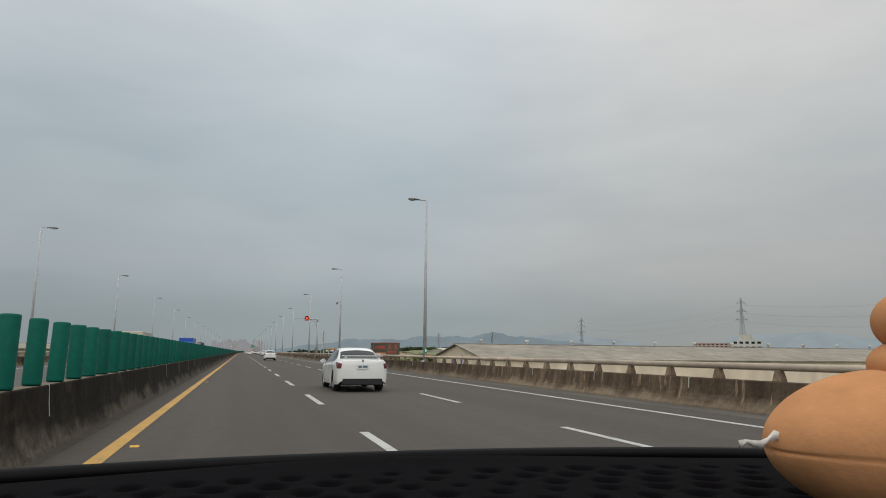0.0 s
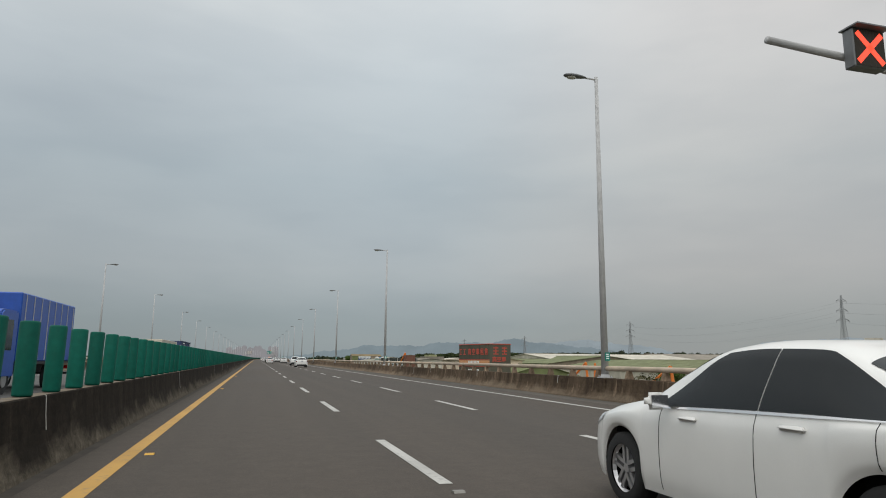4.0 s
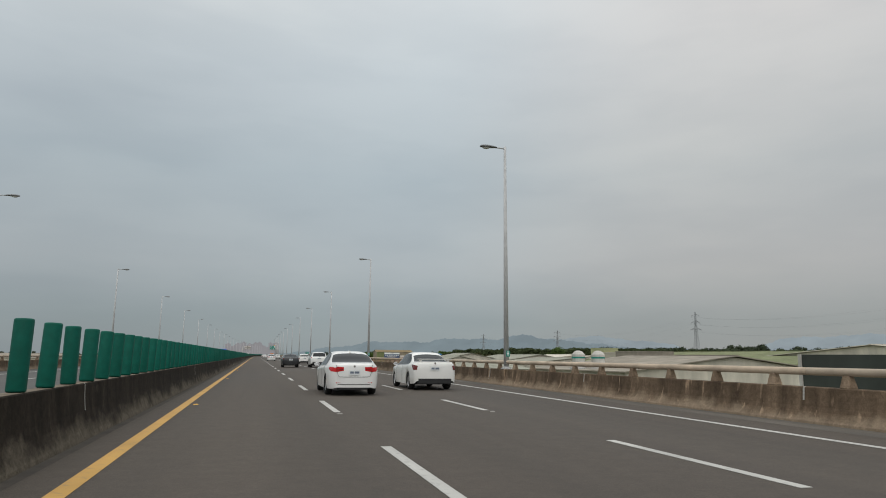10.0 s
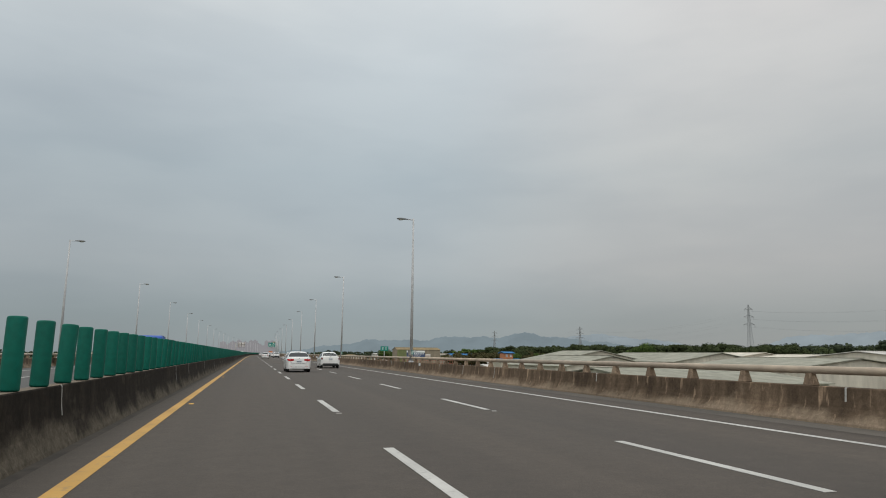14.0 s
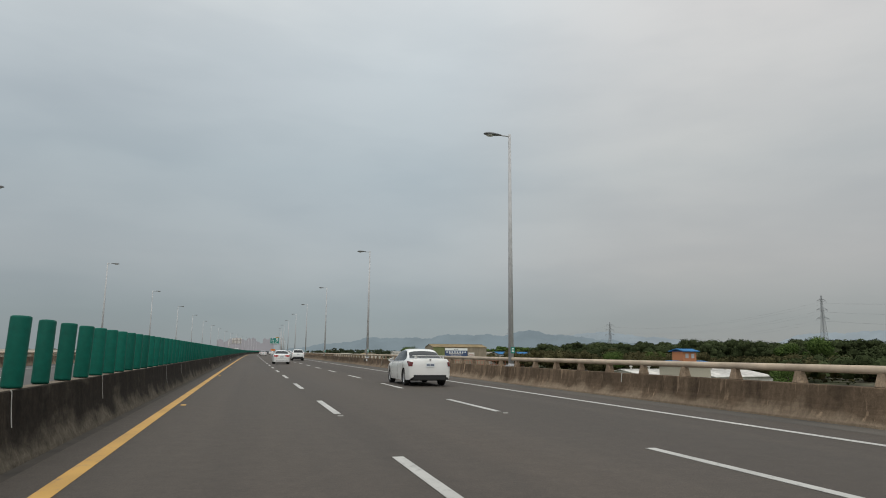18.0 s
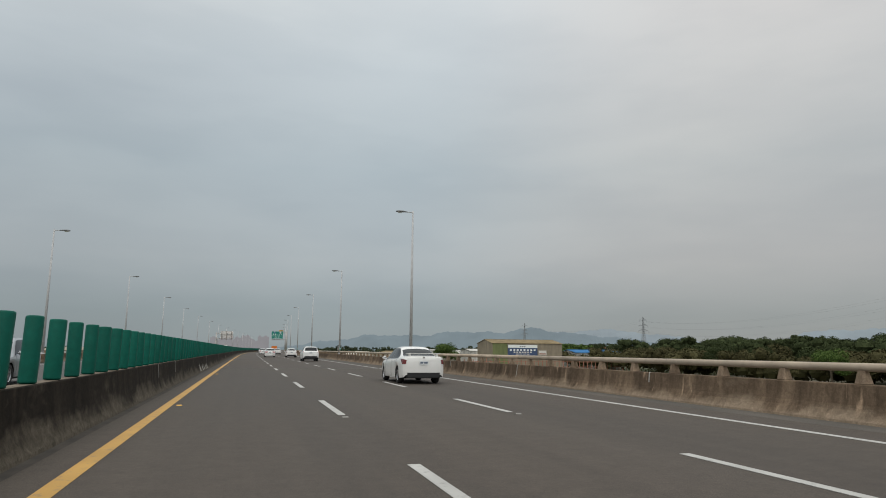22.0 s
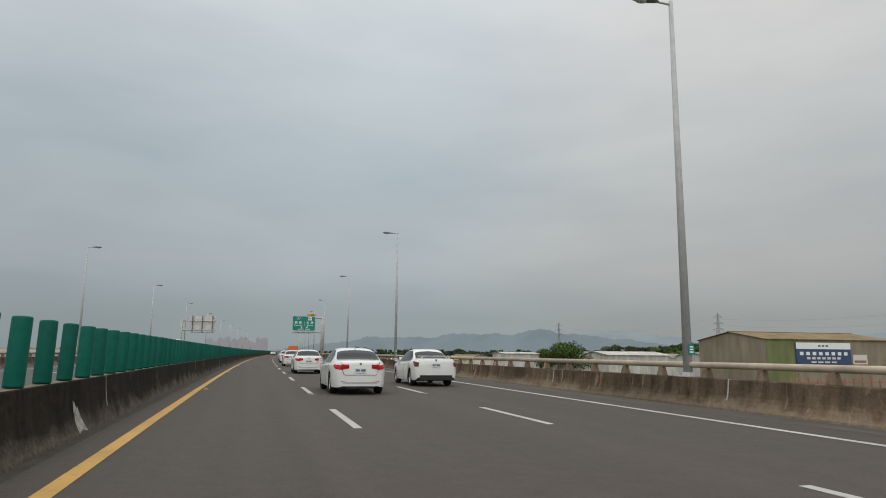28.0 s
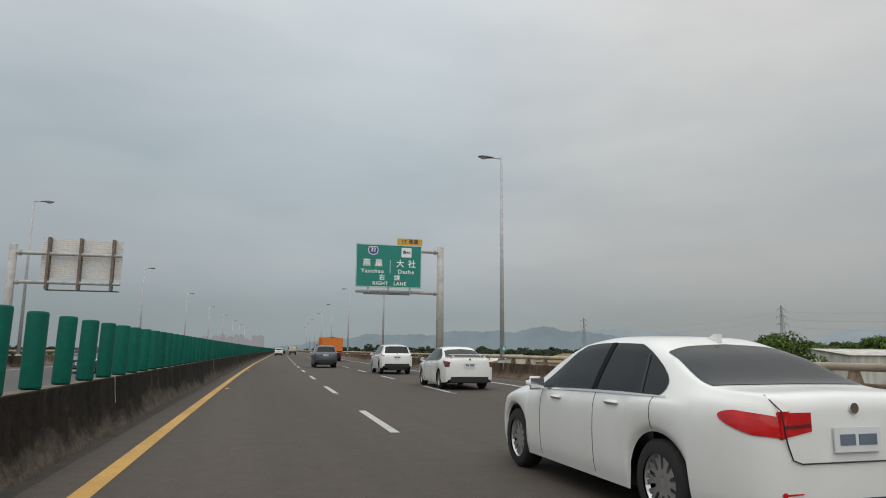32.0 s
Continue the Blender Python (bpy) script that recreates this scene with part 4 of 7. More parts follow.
    for yh in spec.get("handles", ()):
        i = int(np.argmin(np.abs(ys - yh)))
        j = int(round(3.35 / 8 * nr))
        for sg in (1, -1):
            bm = bmesh.new()
            box(bm, -0.022, 0.022, -0.11, 0.11, -0.018, 0.018)
            bmesh.ops.bevel(bm, geom=bm.edges[:], offset=0.014, segments=2, affect="EDGES")
            part("door_handle", bm, paint, e, m=Matrix.Translation((sg * (grid[i, j, 0] + 0.012), yh, grid[i, j, 2])), smooth=True)
    # tail dress: bumper insert, exhaust, plate, badge
    zb = spec["bumper"]
    bm = bmesh.new()
    box(bm, -W * spec.get('insert', 0.62), W * spec.get('insert', 0.62), -0.006, 0.2, zb[0], zb[1])
    bmesh.ops.bevel(bm, geom=bm.edges[:], offset=0.02, segments=2, affect="EDGES")
    part("bumper_insert", bm, BLACK, e, "black lower bumper")
    plate_part(e, spec["plate"][0], spec["plate"][1], -1)
    plate_part(e, L + 0.004, 0.5, 1)
    bm = bmesh.new()
    for x in spec.get("pipes", ()):
        tube(bm, [(x, -0.03, zb[0] + 0.05), (x, 0.15, zb[0] + 0.05)], 0.038, 12, False)
    if spec.get("pipes"):
        part("exhaust_pipe", bm, CHROME, e)
    bm = bmesh.new()
    tube(bm, [(0, spec["plate"][0] - 0.002, spec["plate"][1] + 0.2), (0, spec["plate"][0] + 0.012, spec["plate"][1] + 0.2)], 0.036, 14)
    part("badge", bm, CHROME, e)
    bm = bmesh.new()
    box(bm, -0.42, 0.42, L - 0.06, L + 0.006, 0.56, 0.68)
    part("grille", bm, BLACK, e)
    for x0, x1, z0, z1 in spec.get("rear_lamp", ()):
        for sg in (1, -1):
            bm = bmesh.new()
            prism(bm, [(sg * x0, z0 + 0.25 * (z1 - z0)), (sg * x1, z0), (sg * x1, z1), (sg * x0, z1)], "y", -0.006, 0.05)
            bmesh.ops.bevel(bm, geom=bm.edges[:], offset=0.008, segments=2, affect="EDGES")
            part("rear_lamp", bm, RED_LENS, e, "red lamp on the tail")
    if spec.get("fin"):
        bm = bmesh.new()
        yf, zf = spec["fin"]
        prism(bm, [(yf - 0.07, zf), (yf + 0.16, zf - 0.005), (yf - 0.02, zf + 0.07), (yf - 0.07, zf + 0.07)], "x", -0.022, 0.022)
        part("roof_fin", bm, paint, e)
    if spec.get("spoiler"):
        bm = bmesh.new()
        ysp, zsp = spec["spoiler"]
        box(bm, -W * 0.78, W * 0.78, ysp - 0.1, ysp + 0.1, zsp, zsp + 0.03)
        bmesh.ops.bevel(bm, geom=bm.edges[:], offset=0.012, segments=2, affect="EDGES")
        for sg in (1, -1):
            box(bm, sg * W * 0.62 - 0.04, sg * W * 0.62 + 0.04, ysp - 0.06, ysp + 0.06, zsp - 0.1, zsp)
        part("boot_spoiler", bm, paint, e)
    if spec.get("boot"):
        # shut lines of the boot lid, the bumper crease and the dark inner strips of the lamps
        bm = bmesh.new()
        tube(bm, [(-0.62, 0.10, 1.035), (-0.585, -0.004, 0.94), (-0.56, -0.012, 0.74), (-0.52, -0.010, 0.63), (-0.45, -0.010, 0.605), (0.45, -0.010, 0.605), (0.52, -0.010, 0.63), (0.56, -0.012, 0.74), (0.585, -0.004, 0.94), (0.62, 0.10, 1.035)], 0.005, 5)
        part("boot_seam", bm, BLACK, e)
        bm = bmesh.new()
        tube(bm, [(-0.54, -0.004, 0.365), (0.54, -0.004, 0.365)], 0.010, 6)
        part("bumper_crease", bm, BLACK, e)
        for sg in (1, -1):
            part("quarter_bar", pane(ys, grid, nr, lambda u: 1.17 + 0.10 * (u - 4.1), lambda u: 1.20 + 0.10 * (u - 4.1), 4.1, 5.5, 0.012, (sg,), 6), BLACK, e, "black bar between the panes", smooth=True)
            part("door_pillar", pane(ys, grid, nr, lambda u: 1.92, lambda u: 2.0, 4.1, 5.85, 0.011, (sg,), 6), GLOSS_BLACK, e, "gloss black pillar between the windows", smooth=True)
            bm = bmesh.new()
            prism(bm, [(sg * 0.36, 0.835), (sg * 0.57, 0.825), (sg * 0.57, 0.845), (sg * 0.36, 0.855)], "y", -0.010, -0.004)
            part("lamp_strip", bm, DARK_LENS, e, "darker band in the lamp")
    # shut lines of the doors and boot
    bm = bmesh.new()
    for yd in spec.get("seams", ()):
        i = int(np.argmin(np.abs(ys - yd)))
        for sg in (1, -1):
            pts = [Vector((grid[i, j, 0] * sg * 1.001, grid[i, j, 1], grid[i, j, 2])) for j in range(1, int(4.05 / 8 * nr) + 1)]
            tube(bm, pts, 0.0035, 4)
    if spec.get("seams"):
        part("door_seam", bm, BLACK, e)
    return e


def sedan(paint, lens, L=4.63, W=0.905, H=1.43, rear_pane=(0.66, 1.33), **more):
    """A four-door saloon; tail at y = 0."""
    s = dict(
        paint=paint, length=L, wheel=0.325, axles=(0.98, 0.98 + 0.607 * L),
        belt=[(0, 0.93), (0.04, 0.95), (0.12, 0.965), (0.5, 0.985), (1.4, 0.965), (2.6, 0.93), (3.3, 0.90), (3.9, 0.84), (4.4, 0.72), (L, 0.60)],
        top=[(0, 1.0), (0.02, 1.045), (0.06, 1.075), (0.16, 1.085), (0.60, 1.088), (0.78, 1.12), (1.15, 1.29), (1.6, H - 0.015), (2.1, H), (2.55, H - 0.035), (3.0, 1.24), (3.42, 0.985), (3.6, 0.955), (4.1, 0.87), (4.45, 0.74), (L, 0.61)],
        wide=[(0, W * 0.80), (0.03, W * 0.865), (0.10, W * 0.93), (0.45, W * 0.985), (1.1, W), (3.5, W), (4.1, W * 0.95), (4.45, W * 0.82), (L - 0.03, W * 0.62), (L, W * 0.5)],
        roof=[(0, W * 0.70), (0.1, W * 0.77), (0.6, W * 0.76), (1.2, W * 0.655), (1.7, W * 0.635), (2.4, W * 0.635), (3.0, W * 0.70), (3.45, W * 0.82), (4.2, W * 0.72), (L, W * 0.42)],
        sill=[(0, 0.36), (0.1, 0.26), (0.6, 0.23), (1.5, 0.21), (3.2, 0.21), (4.2, 0.20), (L, 0.28)],
        glass=[
            ("rear_window", lambda u: rear_pane[0] + 0.02 * (8 - u), lambda u: rear_pane[1] - 0.03 * (8 - u), 5.98, 8.0, (1, -1)),
            ("windscreen", lambda u: 2.66 + 0.05 * (8 - u), lambda u: 3.36 - 0.03 * (8 - u), 5.98, 8.0, (1, -1)),
            ("rear_side_window", lambda u: 0.96 - 0.10 * math.sin(math.pi * (u - 4.1) / 1.75) + 0.54 * ((u - 4.1) / 1.75) ** 2.4, lambda u: 1.955, 4.1, 5.85, (1,)),
            ("rear_side_window", lambda u: 0.96 - 0.10 * math.sin(math.pi * (u - 4.1) / 1.75) + 0.54 * ((u - 4.1) / 1.75) ** 2.4, lambda u: 1.955, 4.1, 5.85, (-1,)),
            ("front_side_window", lambda u: 1.967, lambda u: 3.20 - 0.70 * ((u - 4.1) / 1.75) ** 1.15, 4.1, 5.85, (1,)),
            ("front_side_window", lambda u: 1.967, lambda u: 3.20 - 0.70 * ((u - 4.1) / 1.75) ** 1.15, 4.1, 5.85, (-1,)),
        ],
        lights=[("tail_light", lens, lambda u: 0.0, lambda u: 0.16 + 0.30 * ((u - 3.0) / 0.95) ** 0.6, 3.0, 3.95), ("headlight", CLEAR_LENS, lambda u: L - 0.5, lambda u: L - 0.12, 3.3, 4.1)],
        trim=(0.86, 3.2), mirror=(3.0, 0.98), handles=(1.62, 2.7), bumper=(0.25, 0.33), plate=(-0.014, 0.83), pipes=(-0.55, -0.47), seams=(1.02, 1.96, 3.12), fin=(1.35, H - 0.06))
    s.update(more)
    return s


def suv(paint, lens, L=4.63, W=0.925, H=1.65, **more):
    """A tall five-door; tail at y = 0."""
    s = dict(
        paint=paint, length=L, wheel=0.36, axles=(0.92, 0.92 + 0.58 * L),
        belt=[(0, 1.02), (0.04, 1.05), (0.12, 1.08), (0.6, 1.11), (1.6, 1.07), (2.8, 1.03), (3.4, 1.0), (4.0, 0.94), (4.4, 0.82), (L, 0.68)],
        top=[(0, 1.06), (0.03, 1.09), (0.10, 1.14), (0.30, 1.42), (0.42, H - 0.09), (0.7, H - 0.035), (1.4, H), (2.2, H - 0.01), (2.6, H - 0.06), (3.05, 1.39), (3.45, 1.09), (3.62, 1.055), (4.15, 0.96), (4.45, 0.84), (L, 0.69)],
        wide=[(0, W * 0.82), (0.03, W * 0.88), (0.10, W * 0.94), (0.5, W * 0.99), (1.1, W), (3.5, W), (4.1, W * 0.95), (4.45, W * 0.82), (L - 0.03, W * 0.64), (L, W * 0.5)],
        roof=[(0, W * 0.70), (0.1, W * 0.75), (0.35, W * 0.68), (0.9, W * 0.66), (2.4, W * 0.68), (3.05, W * 0.72), (3.5, W * 0.82), (4.2, W * 0.72), (L, W * 0.42)],
        sill=[(0, 0.46), (0.1, 0.36), (0.6, 0.31), (1.5, 0.28), (3.2, 0.28), (4.2, 0.27), (L, 0.34)],
        glass=[
            ("rear_window", lambda u: 0.12, lambda u: 0.40, 6.0, 8.0, (1, -1)),
            ("windscreen", lambda u: 2.70 + 0.05 * (8 - u), lambda u: 3.40 - 0.03 * (8 - u), 5.98, 8.0, (1, -1)),
            ("rear_side_window", lambda u: 0.50 + 0.38 * ((u - 4.1) / 1.75) ** 1.4, lambda u: 1.805, 4.1, 5.85, (1,)),
            ("rear_side_window", lambda u: 0.50 + 0.38 * ((u - 4.1) / 1.75) ** 1.4, lambda u: 1.805, 4.1, 5.85, (-1,)),
            ("front_side_window", lambda u: 1.817, lambda u: 3.24 - 0.68 * ((u - 4.1) / 1.75) ** 1.15, 4.1, 5.85, (1,)),
            ("front_side_window", lambda u: 1.817, lambda u: 3.24 - 0.68 * ((u - 4.1) / 1.75) ** 1.15, 4.1, 5.85, (-1,)),
        ],
        lights=[("tail_light", lens, lambda u: 0.0, lambda u: 0.34, 3.55, 4.1), ("headlight", CLEAR_LENS, lambda u: L - 0.5, lambda u: L - 0.12, 3.3, 4.1)],
        trim=(0.5, 3.24), mirror=(3.02, 1.1), handles=(1.45, 2.6), bumper=(0.36, 0.60), insert=0.78, plate=(-0.014, 0.94), pipes=(), seams=(0.95, 1.81, 3.1), fin=(0.7, H - 0.03))
    s.update(more)
    return s


def wheels_for(e, r, spots, wide=0.24):
    bm = bmesh.new()
    tube(bm, [(-wide / 2, 0, 0), (wide / 2, 0, 0)], r, 20)
    tyre = done(bm, "tyre", RUBBER)
    bm = bmesh.new()
    tube(bm, [(-wide / 2 - 0.01, 0, 0), (wide / 2 + 0.01, 0, 0)], [r * 0.55, r * 0.55], 14)
    hub = done(bm, "hub", ALLOY)
    for x, y in spots:
        w = part("wheel", tyre, RUBBER, e, m=Matrix.Translation((x, y, r)))
        part("hub", hub, ALLOY, w)


def lorry(m, cab_paint, load, load_paint, label, length=9.5, box_h=(1.1, 3.6), cab_h=2.7, wide=2.4):
    """A lorry seen from either end; tail at y = 0, the cab at the far end."""
    e = thing("lorry", m, label, "truck")
    w = wide / 2
    c0 = length - 1.9
    bm = bmesh.new()
    prism(bm, [(c0, 0.55), (length, 0.55), (length, 1.35), (length - 0.22, cab_h - 0.12), (length - 0.45, cab_h), (c0, cab_h)], "x", -w, w)
    bmesh.ops.bevel(bm, geom=bm.edges[:], offset=0.06, segments=2, affect="EDGES")
    cab = part("cab", bm, cab_paint, e)
    bm = bmesh.new()
    prism(bm, [(length + 0.012, 1.42), (length - 0.185, cab_h - 0.28), (length - 0.20, cab_h - 0.28), (length - 0.02, 1.42)], "x", -w * 0.88, w * 0.88)
    part("windscreen", bm, TINT, cab)
    for sg in (1, -1):
        bm = bmesh.new()
        box(bm, sg * w - 0.012, sg * w + 0.012, c0 + 0.5, length - 0.4, 1.5, cab_h - 0.35)
        part("side_window", bm, TINT, cab)
        bm = bmesh.new()
        box(bm, sg * (w + 0.15) - 0.09, sg * (w + 0.15) + 0.09, length - 0.1, length - 0.02, 1.5, 2.0)
        box(bm, sg * (w + 0.05) - 0.08, sg * (w + 0.05) + 0.08, length - 0.08, length - 0.05, 1.9, 1.93)
        part("door_mirror", bm, BLACK, cab)
        bm = bmesh.new()
        box(bm, sg * w * 0.72 - 0.16, sg * w * 0.72 + 0.16, length - 0.02, length + 0.02, 0.72, 0.92)
        part("headlight", bm, CLEAR_LENS, cab)
        bm = bmesh.new()
        box(bm, sg * w * 0.8 - 0.16, sg * w * 0.8 + 0.16, -0.02, 0.03, 0.75, 0.9)
        part("tail_light", bm, RED_LENS, e)
    bm = bmesh.new()
    box(bm, -w * 0.9, w * 0.9, length - 0.05, length + 0.05, 0.4, 0.68)
    part("bumper", bm, BLACK, cab)
    bm = bmesh.new()
    box(bm, -0.5, 0.5, 0.0, c0 + 0.4, 0.62, 0.98)
    part("chassis", bm, BLACK, e)
    bm = bmesh.new()
    box(bm, -w, w, 0.05, c0 - 0.15, box_h[0] - 0.1, box_h[0])
    part("bed", bm, BLACK, e)
    if load == "container":
        bm = bmesh.new()
        n = 30
        y0, y1 = 0.1, c0 - 0.2
        box(bm, -w + 0.03, w - 0.03, y0 + 0.03, y1 - 0.03, box_h[0] + 0.002, box_h[1] - 0.03)
        for k in range(n):
            ya = y0 + (y1 - y0) * (k + 0.25) / n
            box(bm, -w, w, ya, ya + (y1 - y0) / n * 0.5, box_h[0] + 0.12, box_h[1] - 0.1)
        for z in (box_h[0] + 0.002, box_h[1] - 0.12):
            for sg in (1, -1):
                box(bm, sg * w - 0.05, sg * w + 0.05, y0, y1, z, z + 0.12)
        c = part("container", bm, load_paint, e, "corrugated steel container")
        for sg in (1, -1):
            bm = bmesh.new()
            for k, (yy, ln) in enumerate(((0.72, 2.2), (0.72, 0.8), (0.12, 0.7), (0.12, 0.6))):
                z = box_h[1] - 0.42 - 0.24 * (k % 2)
                ya = y0 + (y1 - y0) * yy
                box(bm, sg * (w + 0.055) - 0.003, sg * (w + 0.055) + 0.003, ya, ya + ln, z, z + 0.15)
            part("container_mark", bm, SIGN_WHITE, c)
    elif load == "tipper":
        bm = bmesh.new()
        prism(bm, [(-w, box_h[0]), (w, box_h[0]), (w, box_h[1]), (w - 0.07, box_h[1]), (w - 0.07, box_h[0] + 0.08), (-w + 0.07, box_h[0] + 0.08), (-w + 0.07, box_h[1]), (-w, box_h[1])], "y", 0.1, c0 - 0.2)
        box(bm, -w, w, 0.05, 0.12, box_h[0], box_h[1] - 0.02)
        box(bm, -w, w, c0 - 0.25, c0 - 0.18, box_h[0], box_h[1] + 0.15)
        for k in range(5):
            y = 0.4 + k * (c0 - 1.0) / 4
            for sg in (1, -1):
                box(bm, sg * (w + 0.03) - 0.03, sg * (w + 0.03) + 0.03, y - 0.05, y + 0.05, box_h[0], box_h[1])
        part("tipper_body", bm, load_paint, e)
        bm = bmesh.new()
        prism(bm, [(-w + 0.08, box_h[1] - 0.1), (0, box_h[1] + 0.12), (w - 0.08, box_h[1] - 0.1)], "y", 0.15, c0 - 0.3)
        part("tarpaulin", bm, CLAD_OLIVE, e, "green load cover")
    else:
        bm = bmesh.new()
        box(bm, -w, w, 0.1, c0 - 0.15, box_h[0] + 0.002, box_h[1])
        bmesh.ops.bevel(bm, geom=bm.edges[:], offset=0.04, segments=1, affect="EDGES")
        b = part("box_body", bm, load_paint, e)
        bm = bmesh.new()
        for sg in (1, -1):
            for k in range(8):
                y = 0.4 + k * (c0 - 1.0) / 7
                box(bm, sg * (w + 0.01) - 0.012, sg * (w + 0.01) + 0.012, y - 0.02, y + 0.02, box_h[0] + 0.05, box_h[1] - 0.05)
        part("body_rib", bm, GALV, b)
    bm = bmesh.new()
    box(bm, -w * 0.9, w * 0.9, -0.03, 0.04, 0.5, 0.6)
    part("rear_guard", bm, BLACK, e)
    plate_part(e, -0.035, 0.72, -1)
    r = 0.48
    spots = [(sg * (w - 0.2), y) for sg in (1, -1) for y in (1.5, 2.75, length - 1.15)]
    wheels_for(e, r, spots, 0.3)
    return e


def going(s, l, turn=0.0):
    return post_at(s, l, 0.006, turn)


def coming(s, l, length=4.63):
    """Coming the other way, with the nose at s."""
    return post_at(s + length, l, 0.006, 180)


# same direction: two white saloons and a white sport utility car, repeated and spaced to fit the camera's view, and
# darker cars
FLOW = "traffic in the same direction"
sports = build_car(going(107.6, 4.10), sedan(WHITE_CAR, DARK_LENS, L=4.6, W=0.90, H=1.47, spoiler=(0.14, 1.17), bumper=(0.24, 0.46), insert=0.76, pipes=(), fin=None, name="saloon_car", lights=[("tail_light", DARK_LENS, lambda u: 0.0, lambda u: 0.12 + 0.30 * ((u - 2.6) / 1.35) ** 0.8, 2.6, 3.95), ("headlight", CLEAR_LENS, lambda u: 4.1, lambda u: 4.48, 3.3, 4.1)]), "white sports saloon with a boot spoiler and smoked tail lights", "car", FLOW)
for s, l in ((27.0, 3.83), (206.7, 6.4), (283.6, 6.8), (359.8, 7.0), (421.6, 7.0), (486.9, 6.95), (588.5, 6.75), (675.9, 7.0), (741.8, 7.1), (839.9, 6.57)):
    copy_thing(sports, going(s, l))
white_suv = build_car(going(232.2, 6.9), suv(WHITE_CAR_COOL, RED_LENS, name="suv"), "white sport utility car with a black lower bumper", "car", FLOW)
for s, l in ((331.5, 6.6), (562.8, 6.9), (639.3, 6.9), (854.9, 6.79)):
    copy_thing(white_suv, going(s, l))
executive = build_car(going(821.45, 3.68, 1.5), sedan(WHITE_CAR_COOL, RED_LENS, H=1.46,
    top=[(0, 0.95), (0.015, 0.995), (0.04, 1.025), (0.10, 1.05), (0.40, 1.068), (0.56, 1.095), (1.05, 1.315), (1.55, 1.445), (2.1, 1.46), (2.55, 1.425), (3.0, 1.25), (3.42, 0.985), (3.6, 0.955), (4.1, 0.87), (4.45, 0.74), (4.63, 0.61)],
    belt=[(0, 0.91), (0.04, 0.93), (0.12, 0.945), (0.5, 0.97), (1.4, 0.96), (2.6, 0.93), (3.3, 0.90), (3.9, 0.84), (4.4, 0.72), (4.63, 0.60)],
    lights=[("tail_light", RED_LENS, lambda u: 0.0, lambda u: 0.09 + 0.24 * (1 - ((u - 3.32) / 0.6) ** 2), 2.75, 3.72), ("headlight", CLEAR_LENS, lambda u: 4.13, lambda u: 4.51, 3.3, 4.1)], rear_pane=(0.48, 1.22), rear_lamp=((0.345, 0.60, 0.755, 0.935), (0.44, 0.60, 0.40, 0.43)), insert=0.5, bumper=(0.19, 0.245), sill=[(0, 0.26), (0.1, 0.225), (0.6, 0.22), (1.5, 0.21), (3.2, 0.21), (4.2, 0.20), (4.63, 0.28)], plate=(-0.014, 0.75), boot=True, spokes=10,
    name="saloon_car", roof=[(0, 0.47), (0.04, 0.56), (0.12, 0.63), (0.3, 0.675), (0.6, 0.685), (1.2, 0.59), (1.7, 0.572), (2.4, 0.572), (3.0, 0.63), (3.45, 0.738), (4.2, 0.648), (4.63, 0.378)],
    axles=(0.99, 3.80), handles=(1.60, 2.68), seams=(1.02, 1.93, 3.08), wide=[(0, 0.57), (0.04, 0.66), (0.12, 0.745), (0.3, 0.82), (0.7, 0.875), (1.1, 0.9), (3.5, 0.9), (4.1, 0.86), (4.45, 0.74), (4.6, 0.56), (4.63, 0.45)]), "white saloon car with tinted glass and red tail lights", "car", FLOW)
for s, l in ((280.4, 3.2), (407.8, 3.25), (533.6, 3.3), (676.9, 3.6), (737.0, 3.36), (757.7, 3.3), (778.7, 3.32), (800.25, 3.45)):
    copy_thing(executive, going(s, l))
build_car(going(330.9, 3.6), sedan(BLACK_CAR, DARK_LENS, name="saloon_car"), "black saloon car in the middle lane", "car", FLOW)
build_car(going(868.5, 3.85), suv(GREY_CAR, DARK_LENS, L=4.5, W=0.9, H=1.66, name="suv"), "dark grey sport utility car in the middle lane", "car", FLOW)
lorry(going(897.5, 6.5), YELLOW, "tipper", ORANGE, "orange tipper lorry with a covered load", 8.5, (1.2, 2.75), 2.6, 2.4)
build_car(going(966.0, 0.15), suv(WHITE_CAR, RED_LENS, W=0.86, H=1.62, long=0.91, axles=(0.80, 3.36), handles=(1.32, 2.36), seams=(0.86, 1.65, 2.82), name="hatchback_car"), "small white hatchback in the inner lane", "car", FLOW)
build_car(going(1010.0, 0.9), sedan(BLACK_CAR, DARK_LENS, name="saloon_car"), "black saloon car far ahead in the inner lane", "car", FLOW)
lorry(going(1000.0, 3.6), CREAM, "box", CREAM, "cream light lorry far ahead in the middle lane", 6.0, (0.95, 1.7), 2.2, 1.9)
# coming the other way
lorry(coming(217.0, -12.85, 17.0), WHITE_CAR, "container", NAVY_BOX, "white lorry with a navy container on the opposite carriageway", 17.0, (1.25, 3.9), 3.2, 2.5)
lorry(coming(193.0, -12.6, 18.0), WHITE_CAR, "box", CREAM, "long beige covered lorry on the opposite carriageway", 18.0, (1.15, 3.5), 3.0, 2.45)
build_car(coming(183.0, -5.9), sedan(SILVER_CAR, RED_LENS, name="saloon_car"), "silver saloon car on the opposite carriageway")
lorry(coming(88.0, -12.4, 10.0), CREAM, "box", CREAM, "cream box lorry on the opposite carriageway", 10.0, (1.1, 3.5), 2.9, 2.4)
build_car(coming(35.0, -6.0), suv(WHITE_CAR, RED_LENS, name="suv"), "white sport utility car on the opposite carriageway")
